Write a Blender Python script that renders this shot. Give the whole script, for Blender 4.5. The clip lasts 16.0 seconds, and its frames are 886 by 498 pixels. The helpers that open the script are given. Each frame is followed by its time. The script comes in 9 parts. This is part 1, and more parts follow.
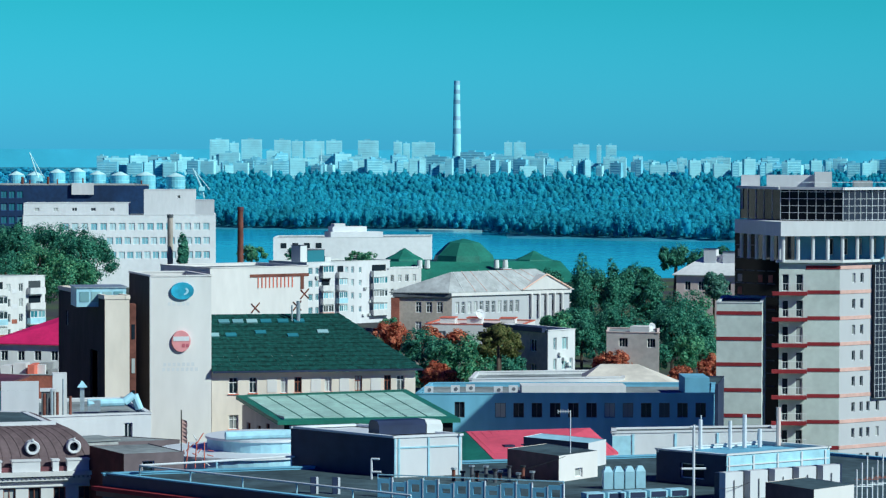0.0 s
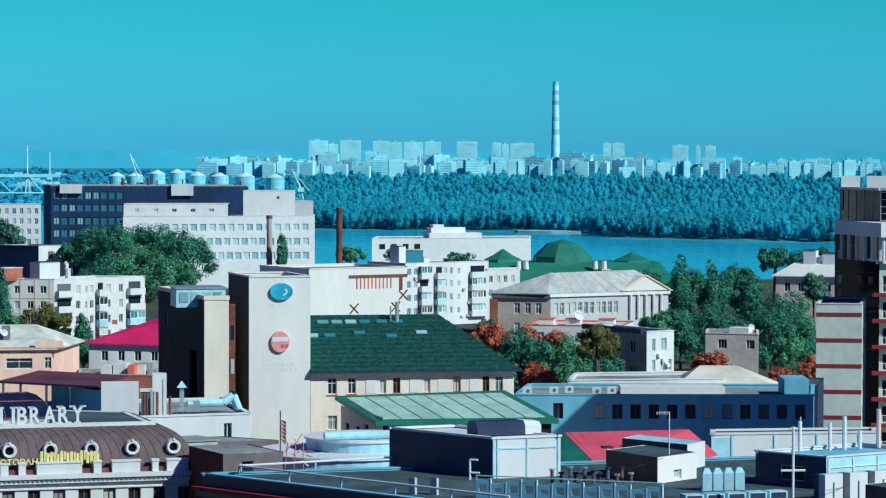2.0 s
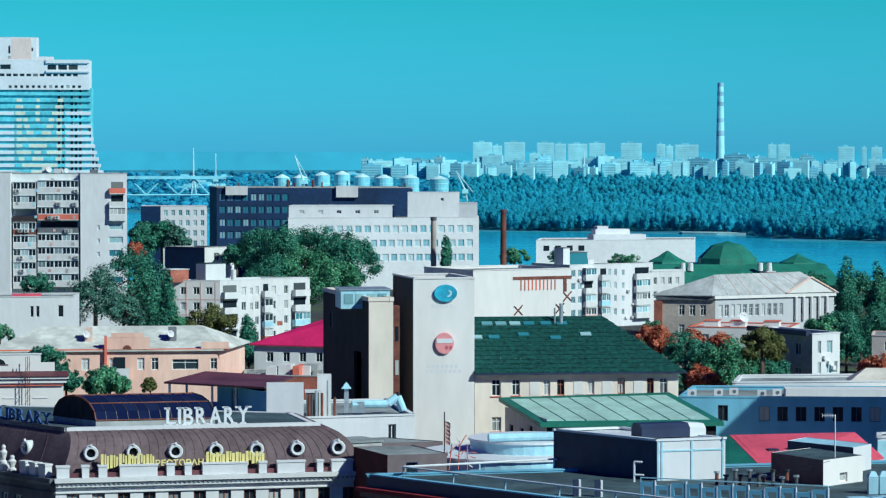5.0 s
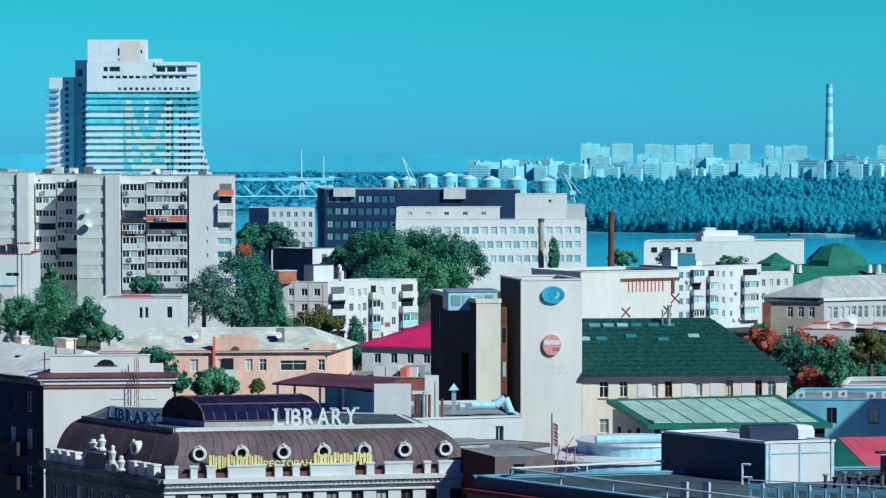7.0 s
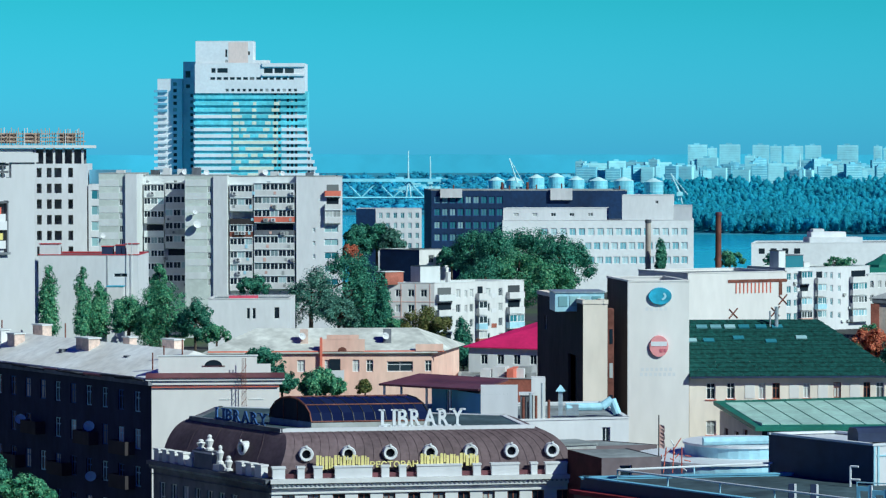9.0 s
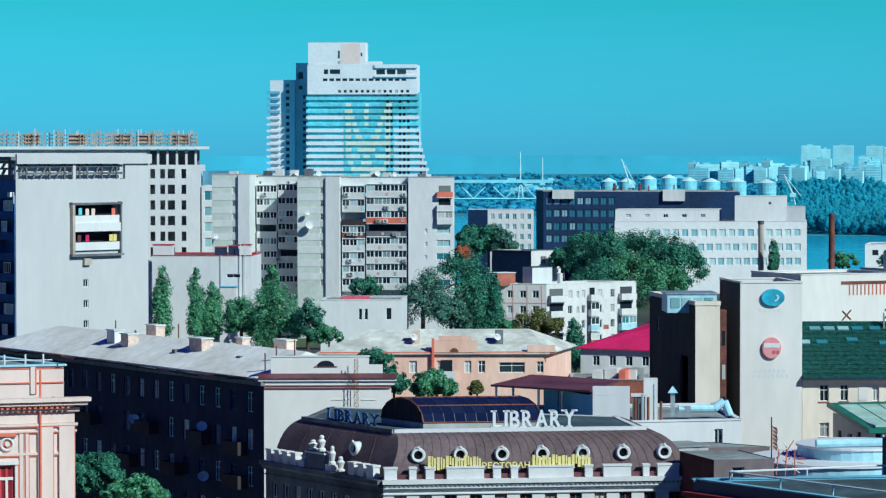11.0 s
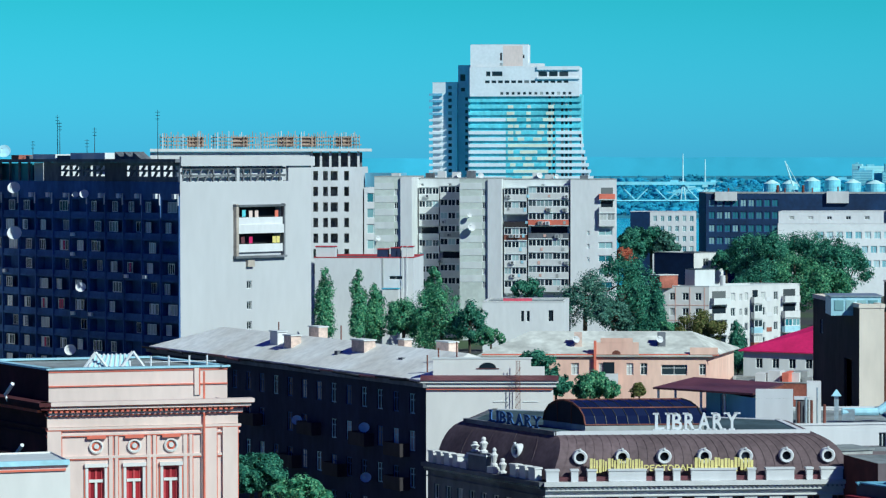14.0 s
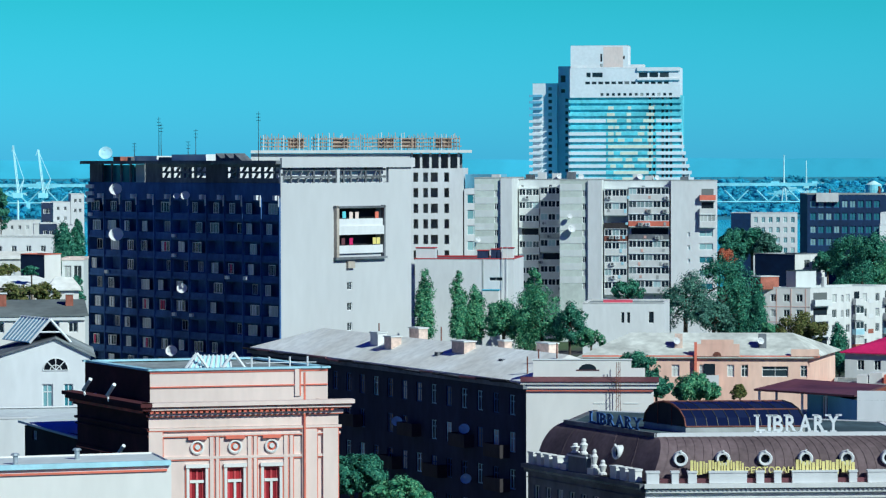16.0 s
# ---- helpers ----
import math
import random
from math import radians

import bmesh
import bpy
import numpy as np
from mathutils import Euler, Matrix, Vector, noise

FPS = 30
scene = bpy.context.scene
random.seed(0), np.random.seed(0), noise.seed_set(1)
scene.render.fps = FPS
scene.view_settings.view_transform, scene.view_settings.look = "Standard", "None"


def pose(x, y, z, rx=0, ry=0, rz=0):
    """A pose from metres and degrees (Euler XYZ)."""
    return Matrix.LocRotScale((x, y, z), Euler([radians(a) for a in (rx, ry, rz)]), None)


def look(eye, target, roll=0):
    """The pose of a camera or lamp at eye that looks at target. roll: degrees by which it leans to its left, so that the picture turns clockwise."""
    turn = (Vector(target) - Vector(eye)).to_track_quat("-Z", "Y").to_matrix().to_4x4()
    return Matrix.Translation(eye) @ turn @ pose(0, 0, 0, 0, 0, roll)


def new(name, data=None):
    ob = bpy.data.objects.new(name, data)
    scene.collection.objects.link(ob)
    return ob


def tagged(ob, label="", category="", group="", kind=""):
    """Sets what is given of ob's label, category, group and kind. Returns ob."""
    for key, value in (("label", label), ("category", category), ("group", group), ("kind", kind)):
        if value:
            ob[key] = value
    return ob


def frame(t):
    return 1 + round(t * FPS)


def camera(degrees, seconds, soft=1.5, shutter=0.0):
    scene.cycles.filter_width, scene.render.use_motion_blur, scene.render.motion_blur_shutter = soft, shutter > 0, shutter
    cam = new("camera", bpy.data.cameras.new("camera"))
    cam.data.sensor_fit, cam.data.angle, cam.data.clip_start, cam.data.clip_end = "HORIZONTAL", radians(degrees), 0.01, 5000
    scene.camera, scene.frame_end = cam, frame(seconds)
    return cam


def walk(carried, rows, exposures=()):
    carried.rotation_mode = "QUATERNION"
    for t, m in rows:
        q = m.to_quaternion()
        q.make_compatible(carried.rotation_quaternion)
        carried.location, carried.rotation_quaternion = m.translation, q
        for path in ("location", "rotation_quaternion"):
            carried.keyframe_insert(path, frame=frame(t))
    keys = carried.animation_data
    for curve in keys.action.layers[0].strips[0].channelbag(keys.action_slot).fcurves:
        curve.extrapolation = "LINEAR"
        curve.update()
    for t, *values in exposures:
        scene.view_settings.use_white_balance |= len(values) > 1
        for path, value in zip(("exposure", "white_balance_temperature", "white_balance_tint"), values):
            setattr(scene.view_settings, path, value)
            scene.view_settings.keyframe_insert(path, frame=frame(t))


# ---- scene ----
EYE = Vector((0.0, 0.0, 62.0))


def aim(yaw, pitch, roll):
    """The camera's pose: yaw to the right of +y, pitch upwards, in degrees."""
    a, b = radians(yaw), radians(pitch)
    way = Vector((math.sin(a) * math.cos(b), math.cos(a) * math.cos(b), math.sin(b)))
    return look(EYE, EYE + way * 100, roll)


cam = camera(16.832, 16.0, soft=1.25)
PAN = [(0.0, 8.107, -1.915, 0.149), (0.5, 7.611, -1.911, 0.14), (1.0, 7.183, -1.908, 0.131), (1.5, 6.692, -1.903, 0.129),
       (2.0, 6.219, -1.901, 0.125), (2.5, 5.742, -1.896, 0.118), (3.0, 5.196, -1.889, 0.097), (3.5, 4.699, -1.884, 0.09),
       (4.0, 4.156, -1.883, 0.071), (6.5, 1.538, -1.852, 0.011), (7.0, 1.02, -1.845, 0.0), (7.5, 0.476, -1.841, -0.004),
       (8.0, 0.0, -1.838, 0.0), (8.5, -0.513, -1.829, -0.006), (9.0, -1.023, -1.825, -0.027), (11.5, -3.683, -1.796, -0.05),
       (12.0, -4.181, -1.789, -0.068), (12.5, -4.718, -1.785, -0.079), (13.0, -5.314, -1.774, -0.088),
       (13.5, -5.776, -1.77, -0.087), (14.0, -6.268, -1.762, -0.084), (14.5, -6.767, -1.758, -0.085),
       (15.0, -7.293, -1.752, -0.095), (15.5, -7.739, -1.746, -0.114), (16.0, -8.184, -1.733, -0.14)]
walk(cam, [(t, aim(a, b, c)) for t, a, b, c in PAN])

# ---- sky and sun ----
SUN_AZIMUTH, SUN_HEIGHT = 130.0, 36.0  # degrees, azimuth clockwise from +y
world = bpy.data.worlds.new("sky")
scene.world = world
world.use_nodes = True
wn, wl = world.node_tree.nodes, world.node_tree.links
sky = wn.new("ShaderNodeTexSky")
sky.sky_type, sky.sun_disc = "NISHITA", False
sky.sun_elevation, sky.sun_rotation = radians(SUN_HEIGHT), radians(SUN_AZIMUTH)
sky.air_density, sky.dust_density, sky.ozone_density = 1.0, 0.4, 3.0
coord = wn.new("ShaderNodeTexCoord")
sep = wn.new("ShaderNodeSeparateXYZ")
wl.new(coord.outputs["Generated"], sep.inputs[0])
fade = wn.new("ShaderNodeMapRange")  # the clear sky deepens towards the zenith
fade.interpolation_type = "SMOOTHSTEP"
for k, v in (("From Min", 0.055), ("From Max", 0.115), ("To Min", 0.0), ("To Max", 1.0)):
    fade.inputs[k].default_value = v
wl.new(sep.outputs["Z"], fade.inputs["Value"])
low = wn.new("ShaderNodeMapRange")  # haze whitens the last degrees above the horizon
for k, v in (("From Min", 0.0), ("From Max", 0.055)):
    low.inputs[k].default_value = v
wl.new(sep.outputs["Z"], low.inputs["Value"])
rim = wn.new("ShaderNodeMix")
rim.data_type = "RGBA"
rim.inputs["A"].default_value = (0.11, 0.86, 1.75, 1)
rim.inputs["B"].default_value = (0.05, 0.77, 0.98, 1)
wl.new(low.outputs["Result"], rim.inputs["Factor"])
tone = wn.new("ShaderNodeMix")
tone.data_type = "RGBA"
wl.new(rim.outputs["Result"], tone.inputs["A"])
tone.inputs["B"].default_value = (0.005, 0.034, 0.5, 1)
wl.new(fade.outputs["Result"], tone.inputs["Factor"])
tint = wn.new("ShaderNodeMix")
tint.data_type, tint.blend_type = "RGBA", "MULTIPLY"
tint.inputs["Factor"].default_value = 1.0
wl.new(sky.outputs["Color"], tint.inputs["A"])
wl.new(tone.outputs["Result"], tint.inputs["B"])
wl.new(tint.outputs["Result"], wn["Background"].inputs["Color"])
wn["Background"].inputs["Strength"].default_value = 0.096

sun = new("sun", bpy.data.lights.new("sun", "SUN"))
sun.data.energy, sun.data.angle, sun.data.color = 4.65, radians(0.5), (0.835, 1.0, 0.955)
_a, _e = radians(SUN_AZIMUTH), radians(SUN_HEIGHT)
sun.matrix_world = look(Vector((math.sin(_a) * math.cos(_e), math.cos(_a) * math.cos(_e), math.sin(_e))) * 300 + EYE, EYE)


# ---- materials ----
def mat(name, color, rough=0.8, vary=0.18, big=0.15, fine=2.5, bump=0.15, metal=0.0, streak=1.0, second=None, piece=0.0):
    """A procedural surface: stains at one scale, grain at another, fine relief. big, fine: cycles per metre."""
    m = bpy.data.materials.new(name)
    m.use_nodes = True
    n, l = m.node_tree.nodes, m.node_tree.links
    b = n["Principled BSDF"]
    geo = n.new("ShaderNodeNewGeometry")
    mp = n.new("ShaderNodeMapping")
    mp.inputs["Scale"].default_value = (1, 1, streak)
    l.new(geo.outputs["Position"], mp.inputs["Vector"])

    def noise_at(scale, detail):
        t = n.new("ShaderNodeTexNoise")
        t.inputs["Scale"].default_value, t.inputs["Detail"].default_value = scale, detail
        l.new(mp.outputs["Vector"], t.inputs["Vector"])
        return t
    n1, n2 = noise_at(big, 4), noise_at(fine, 3)
    base = Vector(color)
    dark = tuple(base * (1 - vary * 1.6)) + (1,)
    lite = tuple(min(0.92, c) for c in base * (1 + vary)) + (1,)
    r1 = n.new("ShaderNodeMapRange")
    r1.inputs["From Min"].default_value, r1.inputs["From Max"].default_value = 0.3, 0.7
    l.new(n1.outputs["Fac"], r1.inputs["Value"])
    mx = n.new("ShaderNodeMix")
    mx.data_type = "RGBA"
    mx.inputs["A"].default_value = dark
    mx.inputs["B"].default_value = (tuple(second) + (1,)) if second else lite
    l.new(r1.outputs["Result"], mx.inputs["Factor"])
    m2 = n.new("ShaderNodeMix")
    m2.data_type, m2.blend_type = "RGBA", "MULTIPLY"
    m2.inputs["Factor"].default_value = 1.0
    r2 = n.new("ShaderNodeMapRange")
    r2.inputs["From Min"].default_value, r2.inputs["From Max"].default_value = 0.3, 0.7
    r2.inputs["To Min"].default_value, r2.inputs["To Max"].default_value = 1 - vary, 1 + vary * 0.6
    l.new(n2.outputs["Fac"], r2.inputs["Value"])
    l.new(mx.outputs["Result"], m2.inputs["A"])
    l.new(r2.outputs["Result"], m2.inputs["B"])
    out = m2.outputs["Result"]
    if piece:
        info = n.new("ShaderNodeObjectInfo")
        r3 = n.new("ShaderNodeMapRange")
        r3.inputs["To Min"].default_value, r3.inputs["To Max"].default_value = 1 - piece, 1 + piece
        l.new(info.outputs["Random"], r3.inputs["Value"])
        m3 = n.new("ShaderNodeMix")
        m3.data_type, m3.blend_type = "RGBA", "MULTIPLY"
        m3.inputs["Factor"].default_value = 1.0
        l.new(out, m3.inputs["A"])
        l.new(r3.outputs["Result"], m3.inputs["B"])
        out = m3.outputs["Result"]
    l.new(out, b.inputs["Base Color"])
    b.inputs["Roughness"].default_value, b.inputs["Metallic"].default_value = rough, metal
    b.inputs["Specular IOR Level"].default_value = 0.2 if rough > 0.7 else 0.4
    if bump:
        bp = n.new("ShaderNodeBump")
        bp.inputs["Strength"].default_value, bp.inputs["Distance"].default_value = bump, 0.05
        l.new(n2.outputs["Fac"], bp.inputs["Height"])
        l.new(bp.outputs["Normal"], b.inputs["Normal"])
    return m


def glass(name, color, rough=0.06, pale=(0.45, 0.47, 0.45), share=0.7):
    """Window glass seen from outside: dark and glossy, with pale curtains behind some panes."""
    m = bpy.data.materials.new(name)
    m.use_nodes = True
    n, l = m.node_tree.nodes, m.node_tree.links
    b = n["Principled BSDF"]
    info = n.new("ShaderNodeObjectInfo")
    step = n.new("ShaderNodeMapRange")
    step.inputs["From Min"].default_value, step.inputs["From Max"].default_value = share, share + 0.2
    l.new(info.outputs["Random"], step.inputs["Value"])
    mx = n.new("ShaderNodeMix")
    mx.data_type = "RGBA"
    mx.inputs["A"].default_value, mx.inputs["B"].default_value = (*color, 1), (*pale, 1)
    l.new(step.outputs["Result"], mx.inputs["Factor"])
    l.new(mx.outputs["Result"], b.inputs["Base Color"])
    b.inputs["Roughness"].default_value = rough
    b.inputs["IOR"].default_value = 1.45
    b.inputs["Specular IOR Level"].default_value = 0.35
    return m


M = {
    "white": mat("white_plaster", (0.69, 0.69, 0.7), 0.85, 0.05, 0.2, 1.5, streak=0.3),
    "hotel_white": mat("bright_white_facade", (0.77, 0.78, 0.79), 0.85, 0.05, 0.1, 0.8),
    "white_old": mat("old_white_plaster", (0.69, 0.68, 0.67), 0.9, 0.08, 0.12, 1.2, streak=0.25),
    "panel": mat("pale_concrete_panel", (0.7, 0.72, 0.71), 0.9, 0.06, 0.1, 0.8, streak=0.3),
    "pale_render": mat("pale_grey_render", (0.53, 0.53, 0.545), 0.9, 0.03, 0.1, 0.8, streak=0.3),
    "concrete": mat("grey_concrete", (0.42, 0.43, 0.42), 0.92, 0.2, 0.2, 1.5, streak=0.4),
    "dark_concrete_and_shade": mat("dark_concrete_and_shade", (0.16, 0.17, 0.19), 0.9, 0.25, 0.2, 1.5, streak=0.4),
    # the next three base colours carry the darkness of walls in shade
    "shaded_stone": mat("shaded_stone_render", (0.03, 0.037, 0.07), 0.9, 0.2, 0.15, 1.5, streak=0.4),
    "shade_slate": mat("shaded_slate_panel", (0.05, 0.13, 0.31), 0.85, 0.2, 0.2, 1.5, streak=0.4),
    "umber_shade": mat("umber_and_shade_render", (0.05, 0.042, 0.045), 0.85, 0.2, 0.2, 1.5, streak=0.4),
    "cream": mat("cream_plaster", (0.82, 0.71, 0.61), 0.85, 0.07, 0.15, 1.2, streak=0.3),
    "ivory": mat("ivory_plaster", (0.75, 0.715, 0.69), 0.85, 0.04, 0.15, 1.2, streak=0.3),
    "pink": mat("pink_plaster", (0.8, 0.62, 0.56), 0.85, 0.07, 0.2, 1.5, streak=0.3),
    "rose": mat("rose_stucco_and_shading", (0.76, 0.19, 0.13), 0.85, 0.1, 0.2, 1.5),
    "orange": mat("apricot_plaster", (0.94, 0.56, 0.45), 0.85, 0.1, 0.2, 1.5, streak=0.3),
    "grey_green": mat("grey_green_render", (0.62, 0.67, 0.62), 0.9, 0.08, 0.15, 1.2),
    "brick_pale": mat("pale_brick", (0.52, 0.44, 0.38), 0.9, 0.15, 0.2, 2.0),
    "chimney_brick": mat("faded_chimney_brick", (0.74, 0.55, 0.47), 0.9, 0.2, 0.4, 3.0),
    "brick_red": mat("red_brick", (0.42, 0.14, 0.1), 0.9, 0.2, 0.3, 3.0),
    "red_band": mat("red_brick_band", (0.3, 0.032, 0.04), 0.85, 0.12, 0.3, 2.0),
    "rose_pale": mat("pale_rose_band", (0.72, 0.44, 0.38), 0.85, 0.1, 0.3, 2.0),
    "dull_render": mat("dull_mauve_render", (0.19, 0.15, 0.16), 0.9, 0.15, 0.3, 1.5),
    # maroon darkened for walls that lie in shade
    "shaded_maroon": mat("shaded_maroon_wall", (0.09, 0.025, 0.028), 0.9, 0.2, 0.3, 1.5),
    "red_paint": mat("red_paint", (0.55, 0.06, 0.07), 0.6, 0.1, 0.3, 2.0),
    "blue_wall": mat("pale_blue_render", (0.17, 0.46, 0.62), 0.85, 0.1, 0.15, 1.0, streak=0.3),
    "blue_metal": mat("pale_blue_metal", (0.4, 0.7, 0.8), 0.5, 0.12, 0.3, 2.0),
    "factory_blue": mat("dull_blue_cladding", (0.007, 0.038, 0.11), 0.7, 0.2, 0.1, 1.0),
    "navy": mat("navy_cladding_and_shade", (0.02, 0.035, 0.085), 0.55, 0.2, 0.2, 1.5),
    "roof_grey": mat("weathered_sheet_roof", (0.91, 0.86, 0.78), 0.75, 0.14, 0.18, 1.2),
    "roof_dull": mat("dull_grey_sheet_roof", (0.62, 0.62, 0.57), 0.8, 0.18, 0.25, 1.2),
    "roof_tan": mat("tan_sheet_roof", (0.74, 0.66, 0.57), 0.8, 0.12, 0.25, 1.2),
    "warm_render": mat("warm_grey_render", (0.7, 0.63, 0.57), 0.9, 0.1, 0.2, 1.5),
    "roof_tin": mat("pale_tin_roof", (0.66, 0.7, 0.7), 0.6, 0.08, 0.2, 1.2),
    "roof_slate": mat("dark_grey_sheet_roof", (0.16, 0.18, 0.18), 0.8, 0.15, 0.2, 1.2),
    "roof_rust": mat("tarnished_sheet_roof", (0.44, 0.45, 0.45), 0.75, 0.16, 0.35, 1.5),
    "bitumen": mat("bitumen_roof", (0.065, 0.105, 0.12), 0.85, 0.3, 0.25, 1.5),
    "bitumen_pale": mat("pale_bitumen_roof", (0.3, 0.33, 0.33), 0.85, 0.25, 0.2, 1.5),
    "green_tile": mat("dark_green_shingle", (0.008, 0.075, 0.065), 0.85, 0.35, 2.5, 6.0, bump=0.5),
    "green_metal": mat("green_sheet_metal", (0.02, 0.2, 0.14), 0.5, 0.15, 0.3, 2.0, metal=0.1),
    "green_pale": mat("pale_green_polycarbonate", (0.46, 0.7, 0.6), 0.4, 0.14, 0.4, 2.0),
    "crimson": mat("crimson_sheet_roof", (0.62, 0.02, 0.12), 0.5, 0.1, 0.3, 2.0),
    "coral": mat("coral_red_sheet_roof", (0.74, 0.1, 0.15), 0.5, 0.1, 0.3, 2.0),
    "maroon": mat("maroon_sheet_roof", (0.15, 0.05, 0.06), 0.55, 0.2, 0.3, 2.0),
    "brown_metal": mat("brown_seamed_metal", (0.152, 0.105, 0.112), 0.72, 0.2, 0.4, 3.0, metal=0.0),
    "dark": mat("shade_and_gutter_dark", (0.025, 0.025, 0.03), 0.8, 0.2),
    "frame_white": mat("white_window_frame", (0.75, 0.76, 0.76), 0.5, 0.06, bump=0),
    "frame_brown": mat("brown_window_frame", (0.3, 0.1, 0.06), 0.6, 0.15, bump=0),
    "steel": mat("galvanised_steel", (0.5, 0.57, 0.6), 0.4, 0.12, 0.5, 4.0, metal=0.6),
    "black_metal": mat("black_metal", (0.03, 0.03, 0.035), 0.5, 0.2, bump=0),
    "rust": mat("rusty_metal", (0.22, 0.08, 0.06), 0.8, 0.25, 0.4, 3.0),
    "gold": mat("gold_letter", (0.82, 0.7, 0.28), 0.45, 0.1, bump=0, metal=0.0),
    "faded": mat("faded_lettering", (0.69, 0.69, 0.7), 0.85, 0.05, bump=0),
    "letter_white": mat("white_letter", (0.72, 0.74, 0.76), 0.5, 0.05, bump=0),
    "sign_blue": mat("sign_blue", (0.03, 0.42, 0.6), 0.4, 0.2, 0.6, 2.0, bump=0),
    "sign_dark": mat("sign_dark_salmon", (0.6, 0.14, 0.18), 0.4, 0.06, bump=0),
    "sign_red": mat("sign_red", (0.84, 0.32, 0.33), 0.4, 0.06, bump=0),
    "wood": mat("raw_timber", (0.5, 0.36, 0.28), 0.85, 0.25, 0.8, 4.0),
    "teal_net": mat("teal_facade_paint", (0.14, 0.68, 0.76), 0.7, 0.2, 0.08, 0.6),
    "yellow_paint": mat("yellow_facade_paint", (0.72, 0.6, 0.2), 0.7, 0.12, 0.2, 1.0),
    "pale_yellow": mat("pale_yellow_facade_paint", (0.8, 0.78, 0.62), 0.7, 0.1, 0.2, 1.0),
    "asphalt": mat("asphalt", (0.05, 0.05, 0.055), 0.9, 0.2, 0.1, 2.0),
    "bark": mat("tree_bark", (0.12, 0.09, 0.07), 0.9, 0.3, 1.0, 6.0),
}
G_DARK = glass("window_glass", (0.015, 0.025, 0.035))
G_CURTAIN = glass("curtained_glass", (0.03, 0.05, 0.06), 0.08, (0.55, 0.57, 0.55), 0.45)
G_TEAL = glass("teal_window_glass", (0.03, 0.2, 0.25), 0.08, (0.3, 0.5, 0.52), 0.5)
G_RED = glass("red_curtained_glass", (0.25, 0.02, 0.03), 0.1, (0.6, 0.05, 0.06), 0.3)
G_VAULT = glass("vault_glass", (0.008, 0.014, 0.05), 0.05, (0.012, 0.02, 0.06), 0.6)
G_LOGGIA = glass("loggia_glass", (0.012, 0.022, 0.035), 0.1, (0.42, 0.58, 0.6), 0.7)
G_PALE = glass("sky_pale_glass", (0.22, 0.5, 0.58), 0.1, (0.5, 0.7, 0.74), 0.4)
G_BLACK = glass("black_curtain_wall_glass", (0.008, 0.01, 0.015), 0.04, (0.03, 0.04, 0.06), 0.7)
G_BLACK.node_tree.nodes["Principled BSDF"].inputs["Specular IOR Level"].default_value = 0.12


def leafmat(name, a, b, c, patch=0.0, thinness=0.35):
    m = bpy.data.materials.new(name)
    m.use_nodes = True
    n, l = m.node_tree.nodes, m.node_tree.links
    p = n["Principled BSDF"]
    geo = n.new("ShaderNodeNewGeometry")
    ramp = n.new("ShaderNodeValToRGB")
    e = ramp.color_ramp.elements
    e[0].color, e[1].color = (*a, 1), (*c, 1)
    mid = e.new(0.55)
    mid.color = (*b, 1)
    l.new(geo.outputs["Random Per Island"], ramp.inputs["Fac"])
    hue = ramp.outputs["Color"]
    if patch:  # whole crowns differ in tone
        spots = n.new("ShaderNodeTexNoise")
        spots.inputs["Scale"].default_value, spots.inputs["Detail"].default_value = patch, 3
        l.new(geo.outputs["Position"], spots.inputs["Vector"])
        span = n.new("ShaderNodeMapRange")
        for k, v in (("From Min", 0.35), ("From Max", 0.65), ("To Min", 0.72), ("To Max", 1.18)):
            span.inputs[k].default_value = v
        l.new(spots.outputs["Fac"], span.inputs["Value"])
        mul = n.new("ShaderNodeMix")
        mul.data_type, mul.blend_type = "RGBA", "MULTIPLY"
        mul.inputs["Factor"].default_value = 1.0
        l.new(hue, mul.inputs["A"])
        l.new(span.outputs["Result"], mul.inputs["B"])
        hue = mul.outputs["Result"]
    l.new(hue, p.inputs["Base Color"])
    p.inputs["Roughness"].default_value = 0.7
    p.inputs["Specular IOR Level"].default_value = 0.12
    thin = n.new("ShaderNodeBsdfTranslucent")  # light comes through the leaves
    l.new(hue, thin.inputs["Color"])
    both = n.new("ShaderNodeMixShader")
    both.inputs["Fac"].default_value = thinness
    l.new(p.outputs["BSDF"], both.inputs[1])
    l.new(thin.outputs["BSDF"], both.inputs[2])
    l.new(both.outputs["Shader"], n["Material Output"].inputs["Surface"])
    return m


LEAF = {
    "dark": leafmat("dark_green_leaves", (0.012, 0.1, 0.075), (0.045, 0.25, 0.17), (0.15, 0.46, 0.3)),
    "green": leafmat("green_leaves", (0.018, 0.15, 0.09), (0.08, 0.35, 0.2), (0.27, 0.58, 0.32)),
    "olive": leafmat("olive_leaves", (0.05, 0.1, 0.035), (0.18, 0.2, 0.07), (0.34, 0.3, 0.12)),
    "grey": leafmat("grey_green_leaves", (0.03, 0.12, 0.1), (0.09, 0.26, 0.2), (0.22, 0.44, 0.34)),
    "autumn": leafmat("autumn_leaves", (0.2, 0.045, 0.03), (0.68, 0.18, 0.11), (0.8, 0.36, 0.2)),
    # far leaves: the blue of distance haze is mixed into these colours
    "woods": leafmat("hazed_wood_leaves", (0.016, 0.4, 0.54), (0.022, 0.45, 0.59), (0.03, 0.51, 0.64), 0.02, 0.5),
    "woods_far": leafmat("hazed_farther_leaves", (0.03, 0.42, 0.62), (0.036, 0.47, 0.66), (0.045, 0.52, 0.7), 0.02, 0.5),
}
